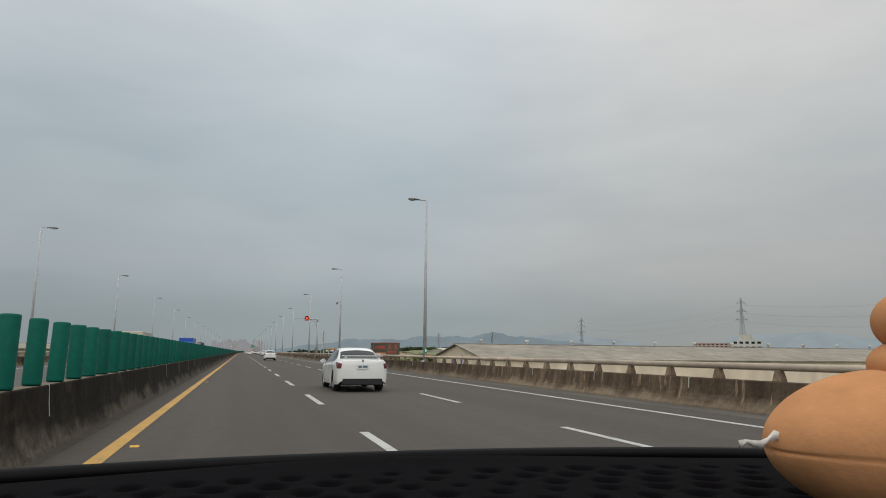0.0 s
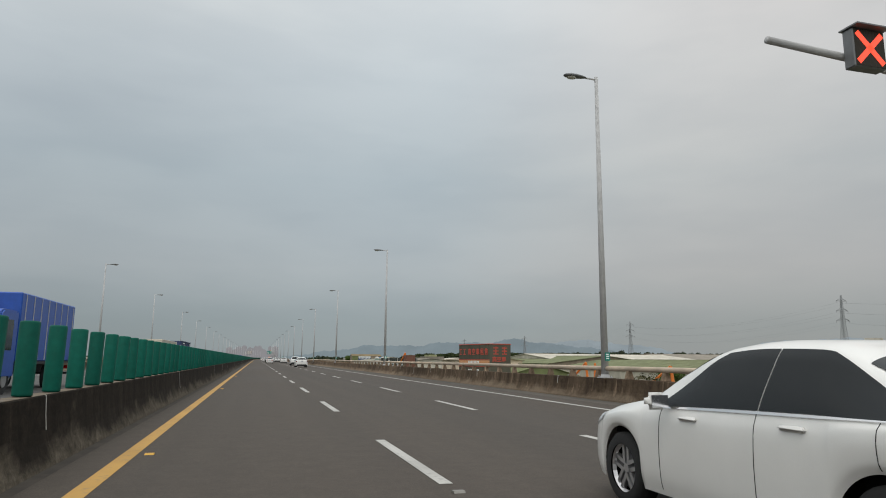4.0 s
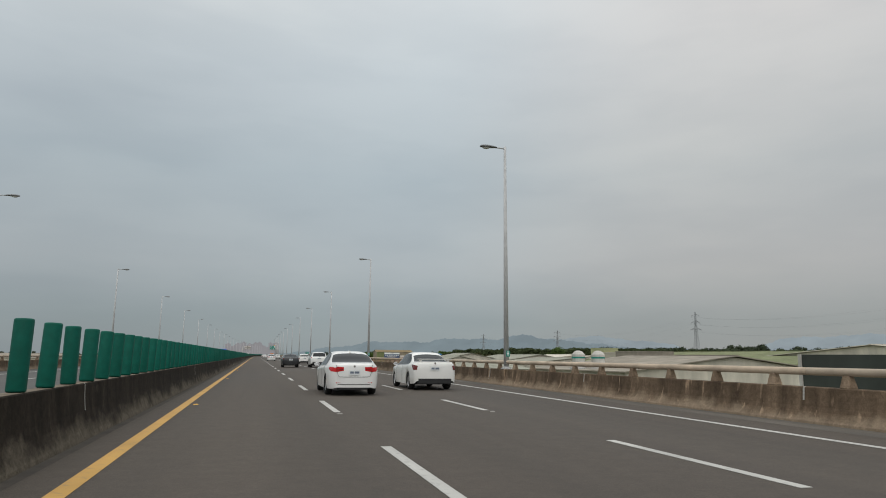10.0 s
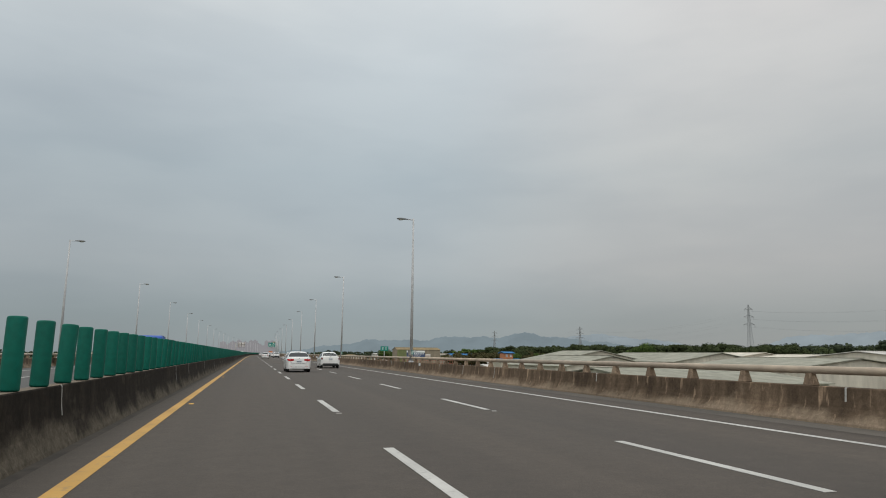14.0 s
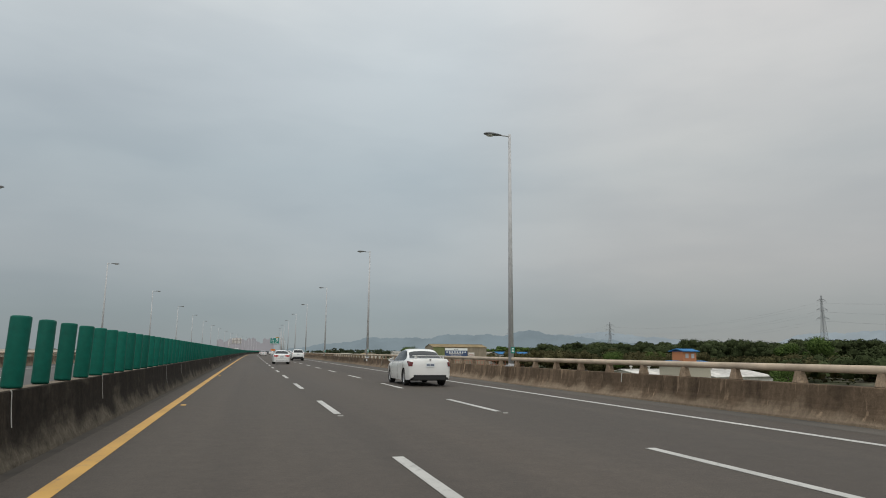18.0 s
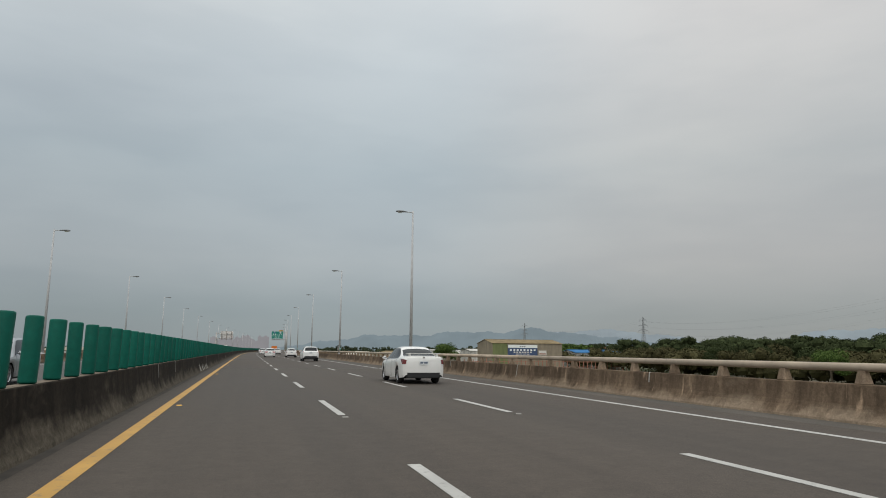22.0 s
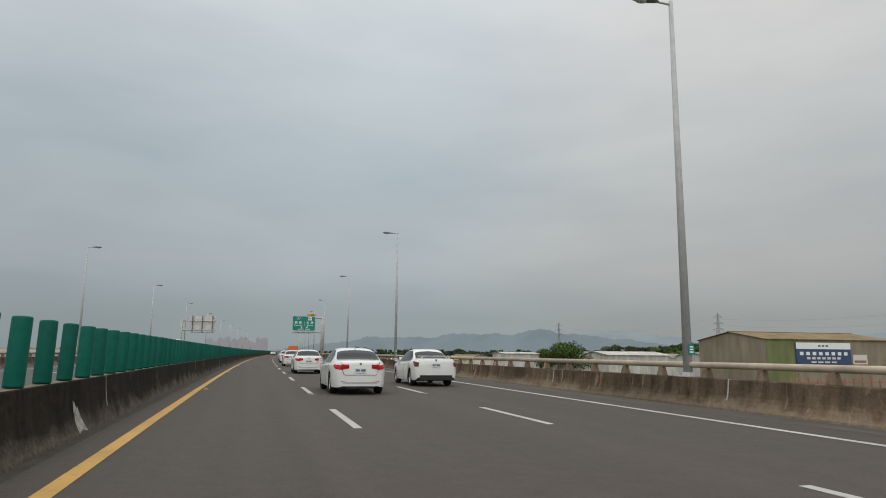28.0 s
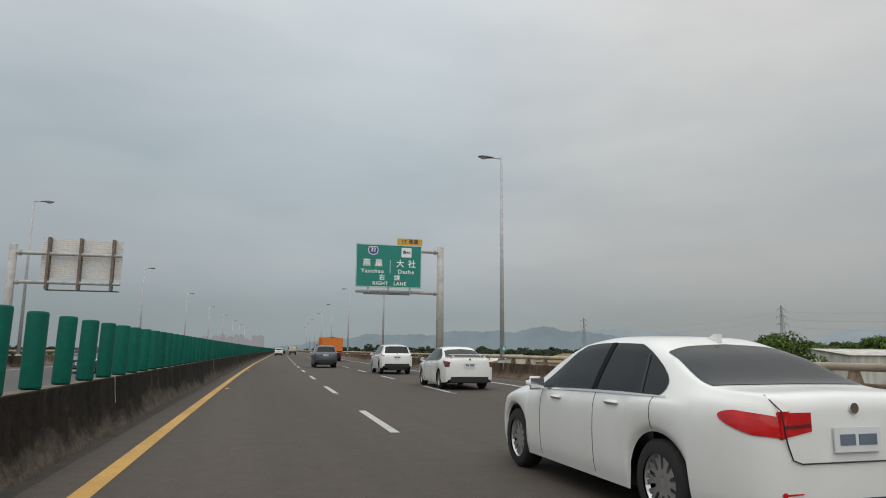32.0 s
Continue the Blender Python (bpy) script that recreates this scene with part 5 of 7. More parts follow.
lorry(coming(131.0, -9.6, 9.5), BLUE_PAINT, "box", BLUE_PAINT, "blue box lorry on the opposite carriageway", 9.5, (1.1, 3.6), 2.9, 2.4)
build_car(coming(258.0, -7.4), suv(BLACK_CAR, RED_LENS, name="suv"), "black sport utility car on the opposite carriageway")
lorry(coming(411.0, -7.4, 8.0), BLUE_PAINT, "tipper", CLAD_DARK, "blue open lorry on the opposite carriageway", 8.0, (1.2, 2.3), 2.5, 2.3)
build_car(coming(562.0, -8.8), sedan(BLACK_CAR, RED_LENS, name="saloon_car"), "dark saloon car on the opposite carriageway")
build_car(coming(588.0, -8.6), suv(SILVER_CAR, RED_LENS, name="suv"), "silver sport utility car on the opposite carriageway")
build_car(coming(610.0, -6.2), suv(GREY_CAR, RED_LENS, name="suv"), "grey sport utility car on the opposite carriageway")
lorry(coming(787.0, -8.6, 6.5), WHITE_CAR, "box", WHITE_CAR, "white box van on the opposite carriageway", 6.5, (0.9, 2.5), 2.3, 2.0)
lorry(coming(822.0, -13.2, 7.0), YELLOW, "tipper", ORANGE, "orange works lorry on the opposite carriageway's far shoulder", 7.0, (1.1, 1.9), 2.5, 2.2)
build_car(coming(856.0, -9.6), sedan(GREY_CAR, RED_LENS, name="saloon_car"), "grey saloon car on the opposite carriageway")

# ---------- overhead signs ----------
def cantilever(name, m, pole_h, reach, arms, label):
    """A round pole with two arms reaching to -x from it."""
    e = thing(name, m, label, "road sign")
    bm = bmesh.new()
    tube(bm, [(0, 0, 0.0), (0, 0, pole_h)], [0.30, 0.25], 16)
    part("pole", bm, MAST_STEEL, e, smooth=True)
    bm = bmesh.new()
    tube(bm, [(0, 0, pole_h), (0, 0, pole_h + 0.05)], [0.26, 0.12], 16)
    part("pole_cap", bm, MAST_STEEL, e)
    bm = bmesh.new()
    box(bm, -0.42, 0.42, -0.42, 0.42, 0, 0.05)
    part("base_plate", bm, MAST_STEEL, e)
    for z in arms:
        bm = bmesh.new()
        tube(bm, [(-0.2, 0, z), (-reach, 0, z)], [0.13, 0.11], 12)
        tube(bm, [(-0.42, 0, z), (-0.36, 0, z)], 0.2, 12)
        tube(bm, [(-0.50, 0, z), (-0.44, 0, z)], 0.2, 12)
        part("arm", bm, MAST_STEEL, e, smooth=False)
    return e


# destination sign
gs = cantilever("overhead_sign", post_at(866.6, 12.08, 0.0), 9.1, 6.4, (8.75, 5.62), "green overhead destination sign on a grey cantilever pole")
bm = bmesh.new()
box(bm, -6.45, -1.55, -0.35, -0.28, 5.92, 9.10)
panel = part("sign_panel", bm, SIGN_GREEN, gs, "green panel with white lettering")
bm = bmesh.new()
for x in (-5.5, -4.0, -2.4):
    box(bm, x - 0.05, x + 0.05, -0.28, -0.12, 5.45, 9.0)
part("panel_bracket", bm, MAST_STEEL, gs)
bm = bmesh.new()
for x0, x1, z0, z1 in ((-6.43, -1.57, 5.94, 5.965), (-6.43, -1.57, 9.055, 9.08), (-6.43, -6.405, 5.94, 9.08), (-1.595, -1.57, 5.94, 9.08)):
    box(bm, x0, x1, -0.356, -0.35, z0, z1)
part("panel_border", bm, SIGN_WHITE, panel)
bm = bmesh.new()
box(bm, -3.93, -3.90, -0.356, -0.35, 6.95, 7.95)
part("divider", bm, SIGN_WHITE, panel)
bm = bmesh.new()
box(bm, -3.40, -1.50, -0.36, -0.30, 9.14, 9.62)
tab = part("exit_tab", bm, SIGN_AMBER, gs, "amber exit number plate")
words("exit_text", "13 燕巢", 0.36, Matrix.Translation((-2.45, -0.362, 9.38)), INK, tab, spread=1.15)
bm = bmesh.new()
prism(bm, [(-5.20, 8.28), (-4.88, 8.42), (-4.80, 8.72), (-4.92, 8.96), (-5.20, 8.92), (-5.48, 8.96), (-5.60, 8.72), (-5.52, 8.42)], "y", -0.357, -0.35)
part("shield_edge", bm, SIGN_WHITE, panel)
bm = bmesh.new()
prism(bm, [(-5.20, 8.34), (-4.93, 8.45), (-4.86, 8.72), (-4.95, 8.91), (-5.20, 8.87), (-5.45, 8.91), (-5.54, 8.72), (-5.47, 8.45)], "y", -0.361, -0.357)
part("shield", bm, SIGN_BLUE, panel)
words("shield_number", "22", 0.40, Matrix.Translation((-5.20, -0.364, 8.68)), SIGN_WHITE, panel)
bm = bmesh.new()
box(bm, -3.08, -2.32, -0.357, -0.35, 8.20, 8.92)
part("county_plate", bm, SIGN_WHITE, panel)
words("county_number", "高46", 0.30, Matrix.Translation((-2.70, -0.360, 8.56)), INK, panel)
for nm, text, size, x, z, sp in (("place_name", "燕 巢", 0.60, -5.22, 7.68, 1.2), ("place_name", "大 社", 0.60, -2.72, 7.68, 1.2), ("place_name_latin", "Yanchao", 0.42, -5.22, 7.10, 1.2), ("place_name_latin", "Dashe", 0.42, -2.72, 7.10, 1.2), ("lane_text", "右   線", 0.46, -3.95, 6.62, 1.3), ("lane_text_latin", "RIGHT   LANE", 0.36, -3.95, 6.20, 1.15)):
    words(nm, text, size, Matrix.Translation((x, -0.356, z)), SIGN_WHITE, panel, spread=sp)
bm = bmesh.new()
box(bm, -5.9, -2.5, -1.0, -0.5, 5.36, 5.42)
for x in (-5.6, -4.2, -2.8):
    box(bm, x - 0.04, x + 0.04, -1.0, 0.1, 5.42, 5.5)
part("service_walkway", bm, LAMP_GREY, gs)
for x in (-5.1, -4.0, -3.0):
    bm = bmesh.new()
    box(bm, x - 0.28, x + 0.28, -1.02, -0.78, 5.425, 5.56)
    part("floodlight", bm, LAMP_GREY, gs)

# the back of the sign for the other carriageway; its arms reach towards the median
bs = cantilever("overhead_sign", post_at(868.6, -17.55, 0.0) @ Matrix.Rotation(math.pi, 4, "Z"), 8.3, 6.9, (7.75, 5.75), "back of an overhead sign on a grey cantilever pole")
z = 6.1
while z < 8.85:
    bm = bmesh.new()
    box(bm, -6.85, -1.65, -0.40, -0.34, z, z + 0.125)
    part("panel_slat", bm, SIGN_BACK, bs, "bare aluminium slat")
    z += 0.155
for x in (-6.3, -4.2, -2.2):
    bm = bmesh.new()
    box(bm, x - 0.08, x + 0.08, -0.338, 0.16, 5.3, 8.9)
    part("upright", bm, RUST_STEEL, bs, "rusty brown upright")
bm = bmesh.new()
box(bm, -6.7, -2.0, -0.9, -0.45, 5.25, 5.31)
part("service_walkway", bm, RUST_STEEL, bs)

# lane signal: a red cross on a mast arm
ls = thing("lane_signal", post_at(114.3, 11.55, 0.74), "lane control signal showing a red cross, on a curved steel mast", "traffic signal")
bm = bmesh.new()
tube(bm, [(0, 0, 0), (0, 0, 6.1)], [0.16, 0.12], 14)
part("mast", bm, GALV, ls, smooth=True)
bm = bmesh.new()
box(bm, -0.3, 0.3, -0.35, 0.35, -0.74, 0.05)
bevelled(bm, 0.03)
part("pedestal", bm, DECK, ls)
bm = bmesh.new()
tube(bm, [(0.3, 0, 5.75), (-1.6, 0, 5.83), (-3.6, 0, 5.95)], [0.07, 0.07, 0.065], 10)
part("mast_arm", bm, GALV, ls, smooth=True)
bm = bmesh.new()
tube(bm, [(-0.12, 0, 4.5), (-0.14, 0, 4.9), (-0.4, 0, 5.4), (-0.9, 0, 5.7), (-1.5, 0, 5.77)], 0.06, 8)
part("brace", bm, GALV, ls, smooth=True)
bm = bmesh.new()
box(bm, -2.09, -1.41, -0.30, -0.08, 5.56, 6.26)
bevelled(bm, 0.02)
sb = part("signal_box", bm, LAMP_GREY, ls)
bm = bmesh.new()
box(bm, -2.07, -1.43, -0.308, -0.301, 5.58, 6.24)
part("signal_face", bm, CLAD_DARK, sb)
bm = bmesh.new()
for a in (45, -45):
    vs = box(bm, -0.38, 0.38, -0.318, -0.309, -0.05, 0.05)
    bmesh.ops.transform(bm, matrix=Matrix.Translation((-1.75, 0, 5.91)) @ Matrix.Rotation(radians(a), 4, "Y"), verts=vs)
part("red_cross", bm, LED_RED, sb, "lit red cross")
bm = bmesh.new()
box(bm, -2.12, -1.38, -0.44, -0.05, 6.265, 6.29)
part("hood", bm, LAMP_GREY, sb)
bm = bmesh.new()
box(bm, -0.30, -0.06, -0.36, -0.14, 0.35, 1.25)
bevelled(bm, 0.02)
part("control_box", bm, DECK, ls)
bm = bmesh.new()
box(bm, -0.18, 0.1, -0.26, 0.26, 5.5, 5.6)
box(bm, -0.35, 0.3, -0.16, 0.16, 5.66, 5.84)
part("clamp", bm, GALV, ls)

# tall roadside sign turned edge on
sg_ = thing("roadside_sign", post_at(107.6, 11.85, 0.74, 62), "back of a tall narrow roadside sign on a steel post", "road sign")
bm = bmesh.new()
tube(bm, [(0, 0, -0.1), (0, 0, 3.75)], 0.06, 10)
part("post", bm, GALV, sg_)
bm = bmesh.new()
box(bm, -0.36, 0.36, 0.07, 0.10, 1.75, 3.7)
bevelled(bm, 0.008)
part("sign_panel", bm, SIGN_BACK, sg_)
bm = bmesh.new()
box(bm, -0.36, 0.36, 0.07, 0.10, 1.15, 1.68)
part("lower_panel", bm, SIGN_BACK, sg_)
bm = bmesh.new()
for z in (1.4, 2.2, 3.0, 3.5):
    box(bm, -0.3, 0.3, 0.055, 0.07, z - 0.03, z + 0.03)
part("strap", bm, GALV, sg_)

# small kilometre sign on the parapet
ks = thing("kilometre_sign", post_at(419.4, 11.55, 0.74), "small green kilometre sign reading 11 on a steel post", "road sign")
bm = bmesh.new()
tube(bm, [(0, 0, -0.1), (0, 0, 1.3)], 0.035, 8)
part("post", bm, GALV, ks)
bm = bmesh.new()
box(bm, -0.36, 0.36, -0.06, -0.035, 0.86, 1.28)
bevelled(bm, 0.006)
kp = part("sign_panel", bm, SIGN_GREEN, ks, "green panel")
words("sign_text", "1 1", 0.36, Matrix.Translation((0, -0.063, 1.07)), SIGN_WHITE, kp)

# cable boxes and cover plates on the road face of the parapet
def wall_plate(s, z, w, h, mat, label):
    e = thing("wall_plate", post_at(s, 11.305, 0), label, "wall fitting", "fittings on the parapet")
    bm = bmesh.new()
    box(bm, -0.06, 0.02, -w / 2, w / 2, z - h / 2, z + h / 2)
    bevelled(bm, 0.006)
    part("cover", bm, mat, e)
    bm = bmesh.new()
    for y in (-w * 0.38, w * 0.38):
        box(bm, -0.068, -0.058, y - 0.012, y + 0.012, z - h * 0.38, z - h * 0.38 + 0.024)
        box(bm, -0.068, -0.058, y - 0.012, y + 0.012, z + h * 0.38 - 0.024, z + h * 0.38)
    part("bolt", bm, GALV, e)


WALL_PLATES = (
    (527.8, 0.57, 0.30, 0.20, PLATE, "small white plate fixed to the parapet face"),
    (529.1, 0.52, 0.16, 0.22, BLACK, "small black box recessed in the parapet face"),
    (807.2, 0.50, 0.42, 0.42, GALV, "grey steel cover plate on the parapet face"),
    (404.9, 0.62, 0.28, 0.18, PLATE, "small white bracket plate on the parapet face"),
)
for s, z, w, h, mat, label in WALL_PLATES:
    wall_plate(s, z, w, h, mat, label)

# ---------- buildings beside the viaduct ----------
def shed(s, l, turn, wide, deep, eave, ridge, wall_mat, roof_mat, label, along="x", name="warehouse", base=GROUND_Z, doors=0, vents=0, overhang=0.5, door_mat=None):
    """A gabled shed; its front (-y) looks back along the road when turn is 0. The ridge runs along x or y."""
    e = thing(name, post_at(s, l, 0, turn), label, "building")
    w, d = wide / 2, deep
    half = d / 2 if along == "x" else w
    bm = bmesh.new()
    if along == "y":
        prism(bm, [(-w, base), (w, base), (w, eave), (0, ridge - 0.12), (-w, eave)], "y", 0, d)
    else:
        prism(bm, [(0, base), (d, base), (d, eave), (d / 2, ridge - 0.12), (0, eave)], "x", -w, w)
    part("wall", bm, wall_mat, e)
    o = overhang
    slope = (ridge - eave) / half
    for sg in (1, -1):
        bm = bmesh.new()
        if along == "y":
            prism(bm, [(0, ridge), (sg * (w + o), eave - o * slope), (sg * (w + o), eave - o * slope + 0.12), (0, ridge + 0.12)], "y", -o, d + o)
        else:
            y1 = d + o if sg > 0 else -o
            prism(bm, [(d / 2, ridge), (y1, eave - o * slope), (y1, eave - o * slope + 0.12), (d / 2, ridge + 0.12)], "x", -w - o, w + o)
        part("roof_slope", bm, roof_mat, e)
    for k in range(doors):
        x = -w + wide * (k + 0.5) / doors
        bm = bmesh.new()
        box(bm, x - 1.8, x + 1.8, -0.06, 0.02, base, base + 4.2)
        part("roller_door", bm, door_mat or CLAD_GREY, e)
    for k in range(vents):
        t = (k + 0.5) / vents
        bm = bmesh.new()
        x, y = (0, d * t) if along == "y" else (-w + wide * t, d / 2)
        tube(bm, [(x, y, ridge + 0.1), (x, y, ridge + 0.6)], [0.22, 0.22], 8)
        tube(bm, [(x, y, ridge + 0.6), (x, y, ridge + 0.85), (x, y, ridge + 0.95)], [0.38, 0.38, 0.12], 8)
        part("roof_vent", bm, CLAD_WHITE, e)
    bm = bmesh.new()
    if along == "y":
        box(bm, -0.3, 0.3, -o, d + o, ridge + 0.11, ridge + 0.2)
    else:
        box(bm, -w - o, w + o, d / 2 - 0.3, d / 2 + 0.3, ridge + 0.11, ridge + 0.2)
    part("ridge_cap", bm, roof_mat, e)
    return e


def block(s, l, turn, wide, deep, top, mat, label, name="building", base=GROUND_Z, floors=0, cols=0, parapet_h=0.5):
    """A flat-roofed building with windows set in its front and left side."""
    e = thing(name, post_at(s, l, 0, turn), label, "building")
    w = wide / 2
    bm = bmesh.new()
    box(bm, -w, w, 0, deep, base, top)
    wall = part("wall", bm, mat, e)
    bm = bmesh.new()
    for x0, x1, y0, y1 in ((-w - 0.05, w + 0.05, -0.05, 0.2), (-w - 0.05, w + 0.05, deep - 0.2, deep + 0.05), (-w - 0.05, -w + 0.2, 0.2, deep - 0.2), (w - 0.2, w + 0.05, 0.2, deep - 0.2)):
        box(bm, x0, x1, y0, y1, top + 0.002, top + parapet_h)
    part("roof_parapet", bm, mat, e)
    if floors:
        h = (top - base) / floors
        for f in range(floors):
            for c in range(cols):
                x = -w + wide * (c + 0.5) / cols
                z = base + h * (f + 0.35)
                bm = bmesh.new()
                box(bm, x - wide / cols * 0.3, x + wide / cols * 0.3, -0.04, 0.05, z, z + h * 0.45)
                wn = part("window", bm, TINT, e)
                bm = bmesh.new()
                box(bm, x - wide / cols * 0.34, x + wide / cols * 0.34, -0.1, -0.002, z - 0.12, z - 0.01)
                part("sill", bm, mat, wn)
    return e


# the long grey warehouse whose gable looks at the road
wa = shed(115.2, 35.6, -90, 29.0, 105, 0.45, 2.8, CLAD_BEIGE, CLAD_GREY, "long beige warehouse with a low grey sheet roof", along="y", vents=12)
WALL_BLUE = simple("blue_wall_paint", (0.05, 0.11, 0.34), 0.6)
for x, z, r in ((-2.6, -0.2, 0.50), (-2.3, 0.5, 0.32), (-2.9, -0.8, 0.34), (2.5, 0.1, 0.56), (2.9, 0.75, 0.30), (2.2, -0.7, 0.40)):
    bm = bmesh.new()
    tube(bm, [(x, -0.03, z), (x, -0.005, z)], r, 10)
    part("painted_mark", bm, WALL_BLUE, wa, "blue painted mark")
shed(62.0, 118.0, -80, 30, 40, 2.6, 4.6, CLAD_GREY, CLAD_PALE, "grey warehouse with a pale roof", along="y", vents=3)
block(20.0, 40.0, 0, 14, 12, -1.2, CLAD_PALE, "low cream annexe with a flat roof", floors=1, cols=4)
bw = block(455.0, 392.0, -45, 22, 14, 13.5, simple("white_plaster", (0.55, 0.54, 0.50), 0.8, grain=0.15, scale=0.5), "distant white factory block with a roof house", floors=5, cols=5)
bm = bmesh.new()
box(bm, -6, 4, 3, 9, 13.5, 18.0)
part("roof_house", bm, CLAD_PALE, bw)

# billboard building with painted sides
BB_TURN = 78.0
bb = thing("billboard_building", post_at(260.2, 50.4, 0, -BB_TURN), "dark painted billboard building with red lettering and an orange band", "billboard")
bm = bmesh.new()
box(bm, -7.3, 7.3, 0, 5.8, GROUND_Z, 5.05)
part("wall", bm, CLAD_BOARD, bb)
bm = bmesh.new()
for x0, x1, y0, y1, z0, z1 in ((-7.36, 7.36, -0.08, -0.02, 4.93, 5.1), (7.32, 7.38, -0.08, 5.86, 4.93, 5.1)):
    box(bm, x0, x1, y0, y1, z0, z1)
for z in (1.32, -0.25):
    box(bm, -7.32, 7.32, -0.05, -0.004, z, z + 0.12)
part("red_trim", bm, RED_LETTER, bb)
bm = bmesh.new()
box(bm, -7.3, 7.3, -0.03, -0.003, 0.05, 1.25)
part("orange_band", bm, simple("faded_orange_band", (0.60, 0.29, 0.14), 0.7, grain=0.2), bb, "faded orange band")
bm = bmesh.new()
for x in (-2.2, 2.9):
    box(bm, x - 0.03, x + 0.03, -0.045, -0.004, 1.5, 4.9)
part("panel_joint", bm, CLAD_DARK, bb)
words("painted_letters", "高空車租售", 1.62, Matrix.Translation((2.0, -0.05, 3.15)), RED_LETTER, bb, "red painted characters", 0.02, 1.42)
for x in (-6.3, -4.4):
    bm = bmesh.new()
    box(bm, x - 0.6, x + 0.6, -0.06, -0.03, 3.75, 3.95)
    box(bm, x - 0.6, x + 0.6, -0.06, -0.03, 2.55, 2.75)
    box(bm, x - 0.12, x + 0.12, -0.06, -0.03, 2.7, 3.95)
    part("painted_mark", bm, RED_LETTER, bb)
bm = bmesh.new()
for z in (0.35, -1.6):
    for k in range(8):
        x = -2.6 + 0.68 * k
        box(bm, x, x + 0.45, -0.06, -0.032, z, z + 0.75)
part("number_patch", bm, SIGN_WHITE, bb, "white bars in place of numbers")
side_m = Matrix.Rotation(math.pi / 2, 4, "Z")
words("painted_letters", "高空車", 1.25, Matrix.Translation((7.34, 2.6, 1.4)) @ side_m, RED_LETTER, bb, "red painted characters", 0.02, 1.05)
for y in (1.7, 4.1):
    bm = bmesh.new()
    for z in (2.6, 3.3, 4.0):
        box(bm, 7.31, 7.36, y - 0.7, y + 0.7, z, z + 0.22)
    box(bm, 7.31, 7.36, y - 0.12, y + 0.12, 2.6, 4.4)
    part("painted_mark", bm, RED_LETTER, bb)

# green roofed halls behind it
shed(300.0, 108.0, 0, 40, 130, 0.4, 2.9, CLAD_TAN, CLAD_GREEN, "wide hall with a faded green sheet roof", along="y")
shed(212.0, 96.0, 0, 26, 70, -0.6, 1.6, CLAD_PALE, CLAD_GREEN, "low hall with a faded green sheet roof", along="y")
shed(270.0, 59.0, 0, 16, 21, 1.2, 2.0, CLAD_BEIGE, CLAD_TAN, "cream walled shed with a low tan roof", along="y")
shed(330.0, 190.0, 0, 60, 60, 2.0, 4.4, CLAD_TAN, CLAD_GREY, "grey roofed distant factory hall", along="x")
shed(255.0, 66.0, 0, 18, 16, -2.2, 0.3, CLAD_OLIVE, CLAD_OLIVE, "low olive green sheet steel workshop", along="y")

# aerial work platforms parked below
def boom_lift(s, l, turn, lift):
    e = thing("boom_lift", post_at(s, l, GROUND_Z, turn), "orange aerial work platform with a folded boom, parked on the ground", "lift", "parked boom lifts")
    bm = bmesh.new()
    box(bm, -1.1, 1.1, -1.8, 1.8, 0.55, 1.1)
    bevelled(bm, 0.05)
    part("chassis", bm, BLACK, e)
    bm = bmesh.new()
    box(bm, -0.9, 0.9, -1.5, 1.0, 1.1, 2.1)
    bevelled(bm, 0.1, 2)
    part("turret", bm, ORANGE, e)
    bm = bmesh.new()
    p1 = Vector((0, -1.0, 1.9))
    p2 = Vector((0, -0.4, 1.9 + lift))
    p3 = Vector((0, 2.6, 1.5 + lift * 0.62))
    tube(bm, [p1, p2], 0.24, 6)
    part("lower_boom", bm, ORANGE, e)
    bm = bmesh.new()
    tube(bm, [p2, p3], 0.2, 6)
    part("upper_boom", bm, ORANGE, e)
    bm = bmesh.new()
    c = p3 + Vector((0, 0.5, -0.2))
    box(bm, c.x - 0.9, c.x + 0.9, c.y - 0.4, c.y + 0.4, c.z - 0.6, c.z - 0.52)
    for x in (-0.88, 0.88):
        for y in (-0.38, 0.38):
            box(bm, c.x + x - 0.03, c.x + x + 0.03, c.y + y - 0.03, c.y + y + 0.03, c.z - 0.52, c.z + 0.5)
    for z in (0.0, 0.46):
        for y in (-0.38, 0.38):
            box(bm, c.x - 0.9, c.x + 0.9, c.y + y - 0.025, c.y + y + 0.025, c.z + z, c.z + z + 0.05)
    part("basket", bm, GALV, e)
    wheels_for(e, 0.5, [(x, y) for x in (-1.0, 1.0) for y in (-1.2, 1.2)], 0.35)


for s, l, turn, h in ((266.2, 34.6, 20, 7.4), (222.0, 60.0, 20, 5.6), (227.0, 65.0, -40, 5.4),  (195.0, 60.0, 30, 5.2), (180.0, 64.0, -60, 5.0)):
    boom_lift(s, l, turn, h)

